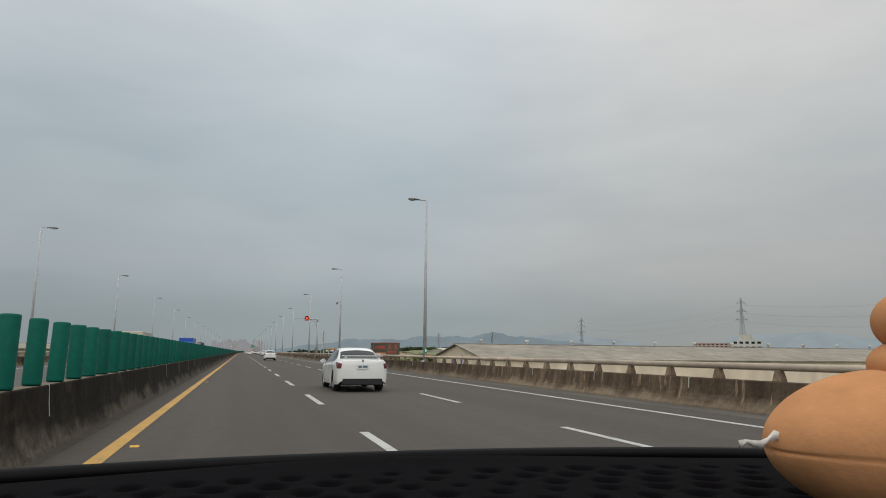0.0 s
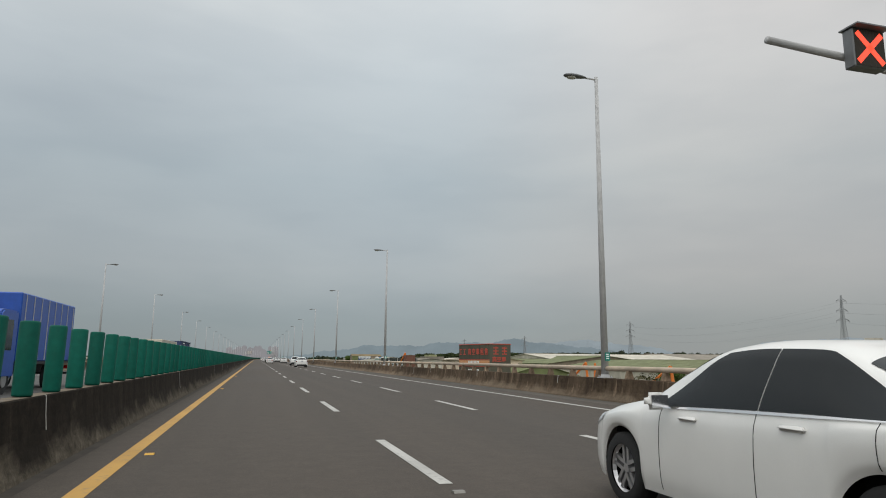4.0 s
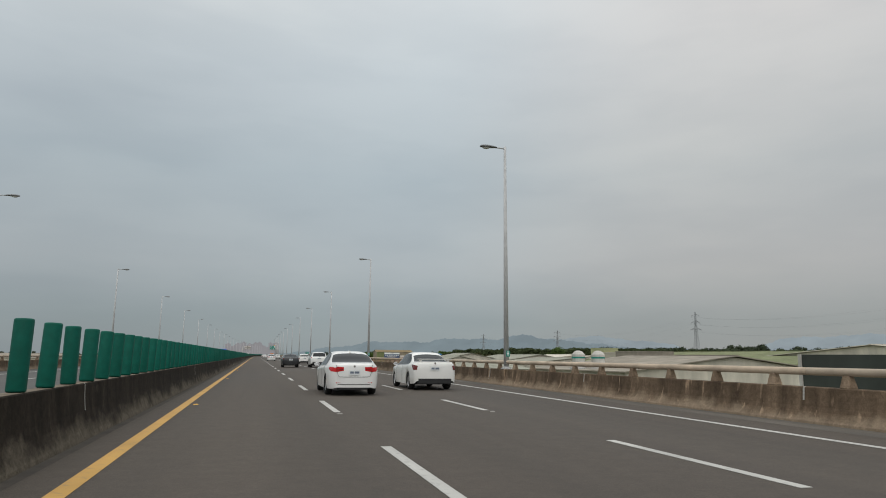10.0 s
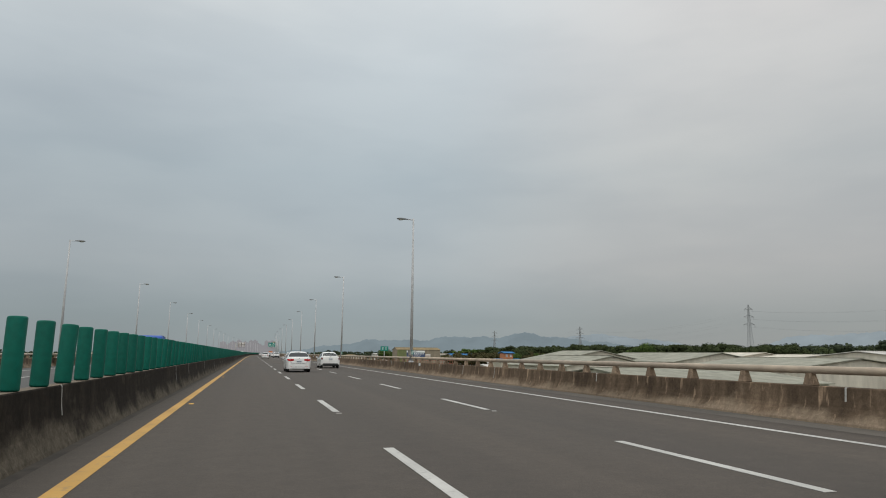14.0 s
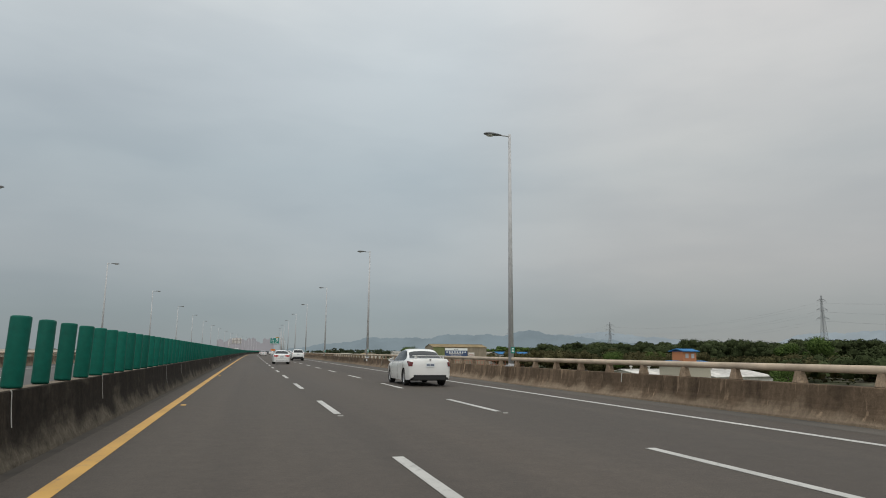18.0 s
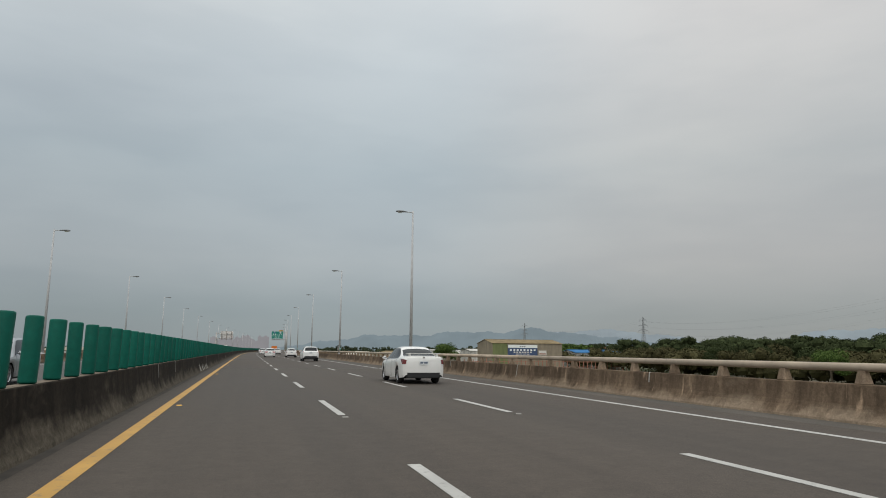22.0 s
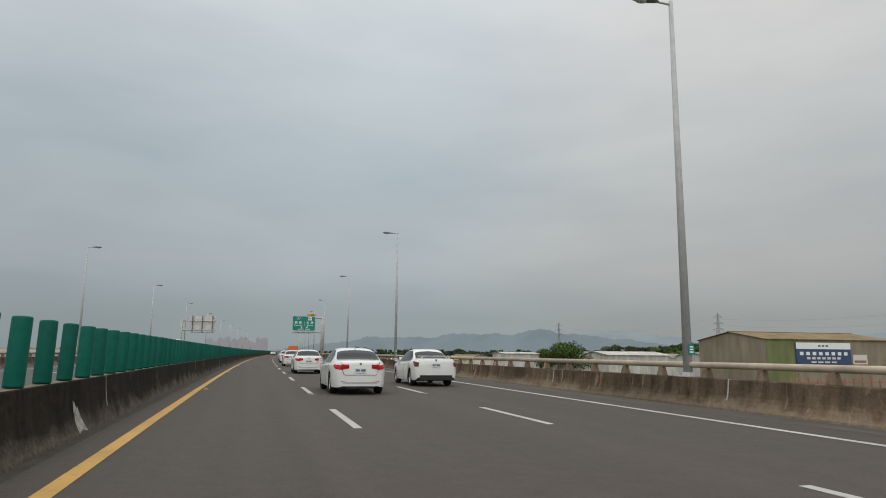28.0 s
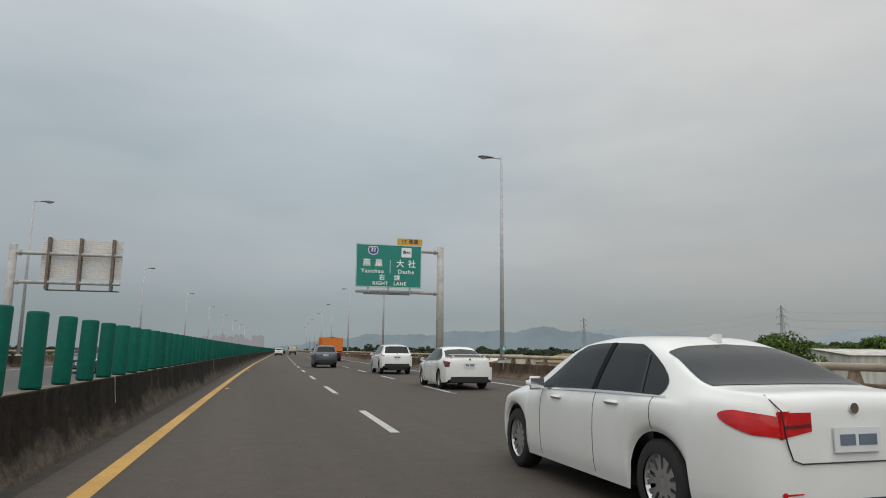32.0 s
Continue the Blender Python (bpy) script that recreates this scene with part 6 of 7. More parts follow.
# dark board fence with white lettering
wf = thing("board_fence", post_at(293.4, 34.0, 0, -82), "long dark board fence with white lettering and pale posts", "fence")
for k in range(4):
    bm = bmesh.new()
    box(bm, 7 * k - 0.47, 7 * k + 6.47, 0, 0.12, -4.6, 1.62)
    part("board_panel", bm, CLAD_CHAR if k < 4 else CLAD_DARK, wf)
for k in range(5):
    x = 7 * k - 0.5
    bm = bmesh.new()
    box(bm, x - 0.1, x + 0.1, -0.12, 0.0, GROUND_Z, 1.66)
    part("fence_post", bm, CLAD_WHITE, wf)
words("fence_letters", "有 限 公 司", 1.35, Matrix.Translation((16.2, -0.05, 0.2)), SIGN_WHITE, wf, "white painted characters", 0.02, 1.0)
for x in (8.3, 10.0, 11.7):
    bm = bmesh.new()
    for z in (-0.5, 0.1, 0.65):
        box(bm, x - 0.6, x + 0.6, -0.06, -0.01, z, z + 0.18)
    box(bm, x - 0.11, x + 0.11, -0.06, -0.01, -0.55, 0.9)
    part("painted_mark", bm, SIGN_WHITE, wf)
bm = bmesh.new()
prism(bm, [(5.4, 0.4), (6.4, -0.6), (7.4, 0.4), (6.9, 1.0), (5.9, 1.0)], "y", -0.06, -0.01)
part("painted_emblem", bm, SIGN_WHITE, wf)
block(263.3, 35.6, 4, 2.2, 2.4, 2.2, simple("rust_brown_container_paint", (0.16, 0.07, 0.045), 0.7, grain=0.25), "rust brown stacked site containers", name="site_containers", floors=0, cols=0, parapet_h=0.1)
shed(330.0, 58.0, 8, 34, 20, -0.3, 1.6, CLAD_PALE, CLAD_GREY, "grey roofed hall behind the dark fence", along="y")
shed(385.0, 100.0, 4, 40, 40, -1.5, 0.5, CLAD_TAN, CLAD_SAGE, "wide low warehouse with a sage green roof", along="x", vents=6)
shed(318.0, 130.0, 0, 60, 60, 1.4, 3.8, CLAD_PALE, CLAD_PALE, "pale roofed distant factory hall", along="x")

# two banded water tanks on a stand
for k, (s, l) in enumerate(((337.8, 40.4), (335.9, 42.2))):
    e = thing("water_tank", post_at(s, l), "white cylindrical water tank with a green band on a steel stand", "tank", "water tanks")
    bm = bmesh.new()
    tube(bm, [(0, 0, 0.0), (0, 0, 1.7), (0, 0, 2.05), (0, 0, 2.2)], [0.85, 0.85, 0.55, 0.15], 18)
    part("tank", bm, CLAD_WHITE, e, smooth=False)
    bm = bmesh.new()
    tube(bm, [(0, 0, 1.2), (0, 0, 1.4)], 0.865, 18)
    part("band", bm, SIGN_GREEN, e)
    bm = bmesh.new()
    for x in (-0.7, 0.7):
        for y in (-0.7, 0.7):
            box(bm, x - 0.06, x + 0.06, y - 0.06, y + 0.06, GROUND_Z, 0.0)
    box(bm, -0.9, 0.9, -0.9, 0.9, -0.12, -0.002)
    part("stand", bm, GALV, e)
block(374.0, 68.5, 6, 4.2, 5, 2.2, CREAM, "small cream flat roofed house", floors=2, cols=2, parapet_h=0.2)
block(362.0, 67.5, 6, 8.0, 6, 2.3, CLAD_GREY, "grey sheet clad workshop with a flat roof", floors=1, cols=3, parapet_h=0.2)
hut = block(387.6, 73.4, 10, 3.8, 4.5, 3.2, CLAD_LIME, "narrow pale lime green sheet hut", floors=0, cols=0, parapet_h=0.15)

bm = bmesh.new()
for x0, x1, z0, z1 in ((-1.5, 0.3, 2.1, 2.28), (-0.7, -0.5, 0.6, 2.6), (-1.4, -1.2, 0.5, 1.6), (-0.1, 0.1, 0.5, 1.6), (-1.2, 0.0, 1.25, 1.4)):
    box(bm, x0, x1, -0.16, -0.11, z0, z1)
part("painted_mark", bm, ORANGE, hut, "orange painted mark")

# cluster of grey gabled roofs
for s, l, w, d, ev, rg in ((474, 66, 20, 24, -0.6, 1.3), (500, 78, 24, 16, 0.3, 2.5), (486, 100, 26, 34, 0.2, 2.2), (470, 130, 34, 40, 0.4, 2.0), (498, 122, 34, 24, 0.4, 2.4), (446, 95, 40, 24, -0.8, 1.2)):
    shed(s, l, 6, w, d, ev, rg, CLAD_PALE, CLAD_SAGE if l < 110 else CLAD_PALE, "grey gabled workshop with a sheet roof", along="y")
shed(430.0, 60.0, 4, 26, 30, -2.0, -0.4, CLAD_PALE, CLAD_SAGE, "low hall with a sage green roof", along="x")
shed(446.0, 150.0, 4, 70, 40, 0.6, 2.6, CLAD_PALE, CLAD_WHITE, "long pale greenhouse hall", along="x")

# little temple with a blue roof, and the white roofs before it
tp = thing("temple_pavilion", post_at(578.0, 86.4, 0, 10), "small orange pavilion with stepped blue roofs", "building")
bm = bmesh.new()
box(bm, -4.0, 4.0, 0, 6, GROUND_Z, -0.4)
part("wall", bm, CREAM, tp)
bm = bmesh.new()
box(bm, -1.8, 1.8, 1.5, 4.5, -0.3, 2.0)
part("upper_storey", bm, simple("orange_plaster", (0.50, 0.19, 0.08), 0.8), tp)
for x0, x1, y0, y1, z in ((-5.0, 5.0, -0.8, 6.8, -0.4), (-2.3, 2.3, 0.9, 5.1, 2.0)):
    bm = bmesh.new()
    c = (y0 + y1) / 2
    prism(bm, [(y0, z), (c, z + 0.45), (y1, z), (y1, z + 0.12), (c, z + 0.62), (y0, z + 0.12)], "x", x0, x1)
    part("roof", bm, CLAD_BLUE, tp)
bm = bmesh.new()
for x in (-0.8, 0.8):
    box(bm, x - 0.4, x + 0.4, 1.44, 1.499, 0.7, 1.6)
part("window", bm, CLAD_WHITE, tp)
for s, l, w in ((598, 97, 24), (590, 108, 20), (612, 120, 18)):
    shed(s, l, 14, w, 14, -3.4, -2.2, CLAD_WHITE, CLAD_WHITE, "low shed with a bright white sheet roof", along="x", vents=4)

# the olive and tan shed with the hoarding
hs = shed(827.0, 110.0, 0, 31, 21, 4.6, 6.2, CLAD_TAN, CLAD_OCHRE, "tall tan and olive shed with an ochre roof and a hoarding", along="x", overhang=0.3)
bm = bmesh.new()
box(bm, -15.4, -9.0, -0.08, -0.01, GROUND_Z, 4.55)
part("olive_cladding", bm, CLAD_OLIVE, hs, "olive green cladding")
bm = bmesh.new()
box(bm, -8.8, 4.2, -0.35, -0.1, -0.6, 4.0)
hb = part("hoarding", bm, simple("hoarding_blue", (0.045, 0.075, 0.16), 0.5), hs, "blue hoarding")
bm = bmesh.new()
box(bm, -8.8, 4.2, -0.37, -0.355, 2.75, 4.0)
part("white_band", bm, SIGN_WHITE, hb)
for n, x0, step, w, z0, z1, ink in ((8, -8.0, 1.5, 0.85, 1.55, 2.2, SIGN_WHITE), (7, -6.4, 1.2, 0.8, 0.75, 1.2, SIGN_BACK), (4, -5.4, 1.6, 1.2, 0.05, 0.35, SIGN_BACK), (3, -3.6, 0.9, 0.6, 3.2, 3.55, LAMP_GREY)):
    for k in range(n):
        bm = bmesh.new()
        box(bm, x0 + step * k, x0 + step * k + w, -0.378, -0.371, z0, z1)
        part("painted_mark", bm, ink, hb)
bm = bmesh.new()
box(bm, 4.8, 8.3, -0.2, -0.01, -0.2, 1.7)
sm = part("small_sign", bm, SIGN_BACK, hs, "small white and red sign")
bm = bmesh.new()
box(bm, 5.1, 8.0, -0.212, -0.201, 0.1, 0.6)
part("painted_band", bm, BRICKRED, sm)
shed(840.0, 149.0, 6, 24, 14, 1.0, 2.2, CLAD_WHITE, CLAD_BLUE, "small white house with a blue sheet roof", along="x")
rf = thing("timber_fence", post_at(800.0, 108.0, 0, 4), "rust red fence of upright posts before the shed", "fence")
for k in range(40):
    x = -34 + 1.75 * k
    bm = bmesh.new()
    h = -1.6 + 0.5 * math.sin(k * 1.7)
    box(bm, x - 0.12, x + 0.12, -0.1, 0.1, GROUND_Z, h)
    part("post", bm, BRICKRED, rf)
bm = bmesh.new()
for z in (-4.5, -2.6):
    box(bm, -34, 34.3, 0.1, 0.18, z, z + 0.2)
part("rail", bm, BRICKRED, rf)

# sheds and houses by the last stretch
shed(958.0, 76.0, 8, 17, 24, -1.2, 0.9, CLAD_PALE, CLAD_OCHRE, "low shed with a yellow sheet roof", along="y")
shed(985.0, 62.0, 8, 20, 30, -1.6, 0.4, CLAD_PALE, CLAD_PALE, "low pale shed below the road", along="y")
shed(935.0, 128.0, 6, 26, 18, 1.2, 2.4, CLAD_WHITE, CLAD_WHITE, "white workshop with a sheet roof", along="x")
shed(950.0, 148.0, 6, 22, 18, 0.4, 1.8, CLAD_WHITE, CLAD_GREY, "white and grey sheet workshop", along="x")
shed(962.0, 122.0, 6, 24, 16, -0.4, 1.7, CLAD_GREY, CLAD_WHITE, "grey sheet workshop with a pale roof", along="x", doors=3)
shed(1000.0, 160.0, 4, 40, 24, 0.6, 2.6, CLAD_WHITE, CLAD_GREY, "long white factory hall with doors", along="x", doors=4)
shed(898.0, 143.0, 6, 26, 16, 1.0, 2.2, CLAD_WHITE, CLAD_GREY, "white sheet workshop with a grey roof", along="x", doors=3)
shed(1000.0, 107.0, 4, 17, 14, 1.4, 2.0, CLAD_WHITE, CLAD_WHITE, "white sheet store beside the yellow roofed shed", along="x")
shed(1003.0, 127.0, 4, 19, 14, 0.9, 1.7, CLAD_SAGE, CLAD_GREY, "sage grey sheet workshop", along="x")
shed(1095.0, 292.0, 0, 46, 20, 1.0, 2.4, CLAD_WHITE, CLAD_GREY, "distant white factory hall with grey roof", along="x")
shed(1060.0, 200.0, 0, 46, 20, 0.2, 2.0, CLAD_PALE, CLAD_OCHRE, "distant pale hall with an ochre roof", along="x")
block(1160.0, 318.0, -20, 26, 14, 5.5, BRICKRED, "faded red house in the trees", floors=4, cols=6)
block(700.0, 560.0, -40, 60, 20, 16.0, simple("pink_plaster", (0.42, 0.30, 0.26), 0.8, grain=0.15, scale=0.3), "distant pink apartment block", floors=8, cols=12)

# the far side
for s, l, w, d, t, mat, lab in ((215, -60, 40, 20, 3.0, CLAD_GREY, "grey warehouse beyond the opposite carriageway"), (300, -75, 50, 24, 1.8, CLAD_PALE, "pale hall beyond the opposite carriageway"), (110, -70, 40, 20, 1.5, CLAD_TAN, "tan hall beyond the opposite carriageway"), (520, -90, 46, 24, 1.0, CLAD_PALE, "pale hall beyond the opposite carriageway"), (760, -80, 40, 20, 1.2, CLAD_GREY, "grey hall beyond the opposite carriageway"), (980, -95, 50, 20, 1.6, CLAD_WHITE, "white hall beyond the opposite carriageway")):
    shed(s, l, 0, w, d, t - 1.4, t, mat, CLAD_GREY, lab, along="x")

# ---------- lattice pylons and their cables ----------
def pylon(x, y, h, turn):
    e = thing("transmission_pylon", Matrix.Translation((x, y, GROUND_Z)) @ Matrix.Rotation(radians(turn), 4, "Z"), "tall grey lattice transmission pylon with three pairs of arms", "pylon", "transmission pylons")
    legs = [(-1, -1), (1, -1), (1, 1), (-1, 1)]

    def wd(z):
        t = z / h
        return 2.5 * (1 - t / 0.62) + 1.3 if t < 0.62 else 1.3 - 0.9 * (t - 0.62) / 0.38
    bm = bmesh.new()
    for a, b in legs:
        pts = [(a * wd(z), b * wd(z), z) for z in (0, h * 0.31, h * 0.62, h)]
        tube(bm, pts, [0.26, 0.24, 0.2, 0.14], 4)
    part("leg_frame", bm, STEEL_DARK, e)
    bm = bmesh.new()
    z = 0.0
    while z < h * 0.98:
        step = max(1.6, wd(z) * 1.5)
        z1 = min(z + step, h)
        for k in range(4):
            (a, b), (c, d) = legs[k], legs[(k + 1) % 4]
            tube(bm, [(a * wd(z), b * wd(z), z), (c * wd(z1), d * wd(z1), z1)], 0.11, 3, False)
            tube(bm, [(c * wd(z), d * wd(z), z), (a * wd(z1), b * wd(z1), z1)], 0.11, 3, False)
            tube(bm, [(a * wd(z1), b * wd(z1), z1), (c * wd(z1), d * wd(z1), z1)], 0.1, 3, False)
        z = z1
    part("bracing", bm, STEEL_DARK, e)
    for f, reach in ((0.66, 8.0), (0.79, 7.0), (0.92, 6.0)):
        zz = h * f
        for sg in (1, -1):
            bm = bmesh.new()
            for up, rise in ((0.0, 0.2), (2.4, 0.3)):
                tube(bm, [(sg * wd(zz + up), -wd(zz + up), zz + up), (sg * reach, 0, zz + rise), (sg * wd(zz + up), wd(zz + up), zz + up)], 0.19, 4)
            arm = part("cross_arm", bm, STEEL_DARK, e)
            bm = bmesh.new()
            tube(bm, [(sg * reach, 0, zz + 0.2), (sg * reach, 0, zz - 1.8)], 0.12, 5)
            part("insulator", bm, STEEL_DARK, arm)
    return e


PYL = [(470.0, 190.0, 66.0), (489.0, 572.0, 66.5), (522.0, 972.0, 65.0), (512.0, 1348.0, 55.0), (505.0, 1730.0, 60.0)]
for x, y, h in PYL:
    pylon(x, y, h, 5)
pc = thing("power_lines", Matrix.Identity(4), "thin sagging power cables between the pylons", "cables")
for (x0, y0, h0), (x1, y1, h1) in zip(PYL, PYL[1:]):
    for f, reach in ((0.66, 8.0), (0.79, 7.0), (0.92, 6.0)):
        for sg in (1, -1):
            bm = bmesh.new()
            pts = []
            for k in range(13):
                t = k / 12
                pts.append((x0 + (x1 - x0) * t + sg * reach, y0 + (y1 - y0) * t, GROUND_Z - 1.8 + (h0 + (h1 - h0) * t) * f - 44 * t * (1 - t)))
            tube(bm, pts, 0.035, 3)
            part("cable", bm, STEEL_DARK, pc)

# ---------- trees ----------
def crown_mesh(name, seed, r, h, n, leaf, mat, squash=0.8):
    """Many small leaf clumps on an uneven crown."""
    rg = np.random.default_rng(seed)
    lobes = []
    for _ in range(9):
        a, q = rg.uniform(0, 2 * np.pi), rg.uniform(0.15, 0.75)
        lobes.append((r * q * np.cos(a), r * q * np.sin(a), h * rg.uniform(-0.35, 0.42), r * rg.uniform(0.34, 0.58)))
    verts, faces = [], []
    for k in range(n):
        lx, ly, lz, lr = lobes[rg.integers(len(lobes))]
        d = rg.normal(size=3)
        d /= np.linalg.norm(d)
        c = np.array([lx, ly, lz]) + d * lr * rg.uniform(0.72, 1.06) * np.array([1, 1, squash])
        u = rg.normal(size=3)
        u -= d * (u @ d) * 0.6
        u /= np.linalg.norm(u)
        v = np.cross(d, u) + rg.normal(size=3) * 0.25
        sz = leaf * rg.uniform(0.6, 1.4)
        i = len(verts)
        verts += [tuple(c - u * sz), tuple(c + v * sz * 0.7 - d * sz * 0.2), tuple(c + u * sz), tuple(c - v * sz * 0.7 - d * sz * 0.2)]
        faces.append((i, i + 1, i + 2, i + 3))
    me = bpy.data.meshes.new(name)
    me.from_pydata(verts, [], faces)
    me.materials.append(mat)
    return me


def trunk_mesh(seed, h, r):
    rg = random.Random(seed)
    bm = bmesh.new()
    tube(bm, [(0, 0, 0), (rg.uniform(-0.2, 0.2), rg.uniform(-0.2, 0.2), h * 0.5), (rg.uniform(-0.3, 0.3), rg.uniform(-0.3, 0.3), h)], [0.32, 0.24, 0.12], 7)
    for k in range(6):
        a = k * 1.05 + rg.random()
        z = h * rg.uniform(0.5, 0.85)
        tube(bm, [(0, 0, z), (math.cos(a) * r * 0.4, math.sin(a) * r * 0.4, z + h * 0.16), (math.cos(a) * r * 0.75, math.sin(a) * r * 0.75, z + h * 0.3)], [0.13, 0.08, 0.03], 5)
    return done(bm, "trunk", BARK)


KINDS = []
for k in range(6):
    mat = (LEAF_DARK, LEAF_MID, LEAF_DARK, LEAF_OLIVE, LEAF_MID, LEAF_DARK)[k]
    KINDS.append((trunk_mesh(k, 6.0, 4.0), crown_mesh("crown", 40 + k, 4.4, 4.6, 4200, 0.19, mat), ("dark green broadleaf tree", "bright green broadleaf tree", "dark green broadleaf tree", "olive brown tree", "bright green broadleaf tree", "dark green broadleaf tree")[k]))


def tree(s, l, kind, size, top):
    """A tree whose crown reaches z = top."""
    tm, cm, lab = KINDS[kind]
    crown_c = top - 4.2 * size
    hgt = max(crown_c - GROUND_Z, 2.0)
    e = thing("tree", post_at(s, l, GROUND_Z, (s * 37 + l * 11) % 360), lab + " rising beside the fields", "tree", "broadleaf trees")
    part("trunk", tm, BARK, e, m=Matrix.Diagonal((size, size, (hgt + 1.0) / 6.0, 1)))
    part("crown", cm, LEAF_DARK, e, m=Matrix.Translation((0, 0, hgt)) @ Matrix.Diagonal((size, size, size, 1)))


for s, l, k, z, top in ((935, 101, 1, 1.6, 7.6), (950, 100, 1, 1.1, 4.2), (131, 34, 4, 0.6, 1.5), (134, 33, 1, 0.55, 1.2), (137, 36, 3, 0.65, 1.7), (133, 39, 0, 0.65, 1.8), (962, 108, 4, 0.9, 3.0), (1000, 118, 1, 1.0, 5.0), (1016, 140, 0, 1.2, 6.5), (1075, 190, 2, 1.4, 8.0), (1082, 204, 5, 1.3, 7.0), (1120, 260, 0, 1.6, 9.0), (1150, 300, 2, 1.7, 10.5),
                        (560, 92, 4, 0.7, 0.2), (552, 120, 2, 1.1, 2.6), (540, 150, 0, 1.4, 4.2), (640, 180, 1, 1.6, 9.5), (660, 186, 4, 1.3, 7.0), (430, 118, 2, 1.3, 3.4), (407, 84, 5, 1.0, 2.0), (395, 92, 2, 1.0, 3.0), (128, 30.0, 3, 0.55, 0.4), (160, 33.0, 3, 0.6, 0.6), (152, 36.0, 4, 0.5, 0.3), (148, 29.0, 1, 0.5, 0.2), (210, 70, 1, 0.8, 1.2),
                        (700, 140, 2, 1.2, 4.5), (712, 150, 0, 1.2, 5.0), (726, 143, 5, 1.1, 4.4), (738, 156, 3, 1.3, 5.2), (752, 148, 0, 1.2, 5.0), (764, 160, 2, 1.2, 5.4), (778, 152, 3, 1.1, 4.2), (790, 165, 0, 1.3, 5.6), (804, 158, 3, 1.2, 4.8), (818, 172, 2, 1.3, 5.2), (690, 132, 1, 1.0, 3.6), (672, 138, 4, 1.0, 3.4), (655, 128, 3, 1.0, 2.6)):
    tree(s, l, k, z, top)


def woods(name, label, boxes, mat, seed, leaf=0.28, per=360):
    """Far trees too many to count, as one mass of leaf clumps over dense cores, with an uneven top."""
    rg = np.random.default_rng(seed)
    quads = []
    ring = np.array([[math.cos(a), math.sin(a)] for a in (2 * math.pi * k / 7 for k in range(7))])

    def leaves(c, u, v, sz):
        quads.append(np.stack([c - u * sz, c + v * sz, c + u * sz, c - v * sz], axis=1))

    for s0, s1, l0, l1, n, tops in boxes:
        for _ in range(n):
            p = at(rg.uniform(s0, s1), rg.uniform(l0, l1))
            top, r = rg.uniform(*tops), rg.uniform(3.2, 6.2)
            lobes = rg.normal(size=(7, 3)) * np.array([0.45, 0.45, 0.22]) * r
            lobes[:, 2] = np.minimum(lobes[:, 2], 0.25 * r)
            size = r * rg.uniform(0.36, 0.56, 7)
            mid = np.array([p.x, p.y, top - r * 0.72])
            # cores: three rings of quads round each lobe
            for q, w in zip(lobes, size):
                zs, rs = np.array([-0.75, -0.1, 0.5, 0.8]) * w * 0.7, np.array([0.44, 0.74, 0.56, 0.16]) * w
                lay = [mid + q + np.c_[ring * rr * rg.uniform(0.85, 1.1, (7, 1)), np.full(7, zz)] for zz, rr in zip(zs, rs)]
                for a, b in zip(lay, lay[1:]):
                    quads.append(np.stack([a, np.roll(a, -1, 0), np.roll(b, -1, 0), b], axis=1))
            d = rg.normal(size=(per, 3))
            d /= np.linalg.norm(d, axis=1, keepdims=True)
            d[:, 2] = np.where(rg.random(per) < 0.75, np.abs(d[:, 2]), d[:, 2])
            k = rg.integers(0, 7, per)
            c = mid + lobes[k] + d * size[k][:, None] * np.array([1.0, 1.0, 0.85]) * rg.uniform(0.82, 1.06, (per, 1))
            u = rg.normal(size=(per, 3))
            u -= d * np.sum(u * d, axis=1, keepdims=True) * 0.8
            u /= np.linalg.norm(u, axis=1, keepdims=True)
            leaves(c, u, np.cross(d, u), leaf * rg.uniform(0.6, 1.4, (per, 1)))
            m = max(int((top - r - GROUND_Z) * 3.0), 4)
            c = np.stack([p.x + rg.normal(size=m) * r * 0.5, p.y + rg.normal(size=m) * r * 0.5, rg.uniform(GROUND_Z, max(top - r * 0.7, GROUND_Z + 1.0), m)], axis=1)
            leaves(c, rg.normal(size=(m, 3)), rg.normal(size=(m, 3)), leaf * 1.2)
    pts = np.concatenate(quads).reshape(-1, 3).astype(np.float32)
    n = len(pts)
    me = bpy.data.meshes.new(name)
    me.vertices.add(n)
    me.vertices.foreach_set("co", pts.ravel())
    me.loops.add(n)
    me.loops.foreach_set("vertex_index", np.arange(n, dtype=np.int32))
    me.polygons.add(n // 4)
    me.polygons.foreach_set("loop_start", np.arange(0, n, 4, dtype=np.int32))
    me.update(calc_edges=True)
    me.materials.append(mat)
    return tagged(new(name, me), label, "woods", kind="stuff")


woods("wooded_belt", "dark green belt of trees beyond the sheds", [(660, 860, 165, 260, 420, (4.0, 8.5)), (600, 700, 190, 300, 160, (4.0, 8.5)), (560, 640, 150, 220, 70, (1.0, 3.0))], LEAF_DARK, 3, 0.26, 560)
woods("dry_thicket", "olive brown thicket beside the dark woods", [(690, 860, 132, 165, 90, (0.5, 3.6)), (620, 700, 140, 200, 60, (0.5, 3.0))], LEAF_OLIVE, 4, 0.25, 760)
woods("scrub", "olive scrub beside the low sheds", [(468, 512, 148, 205, 46, (1.0, 4.5))], LEAF_OLIVE, 9, 0.26, 420)
woods("wooded_mound", "green wooded mound behind the white sheds", [(985, 1020, 180, 215, 40, (4.0, 8.0))], LEAF_MID, 7)
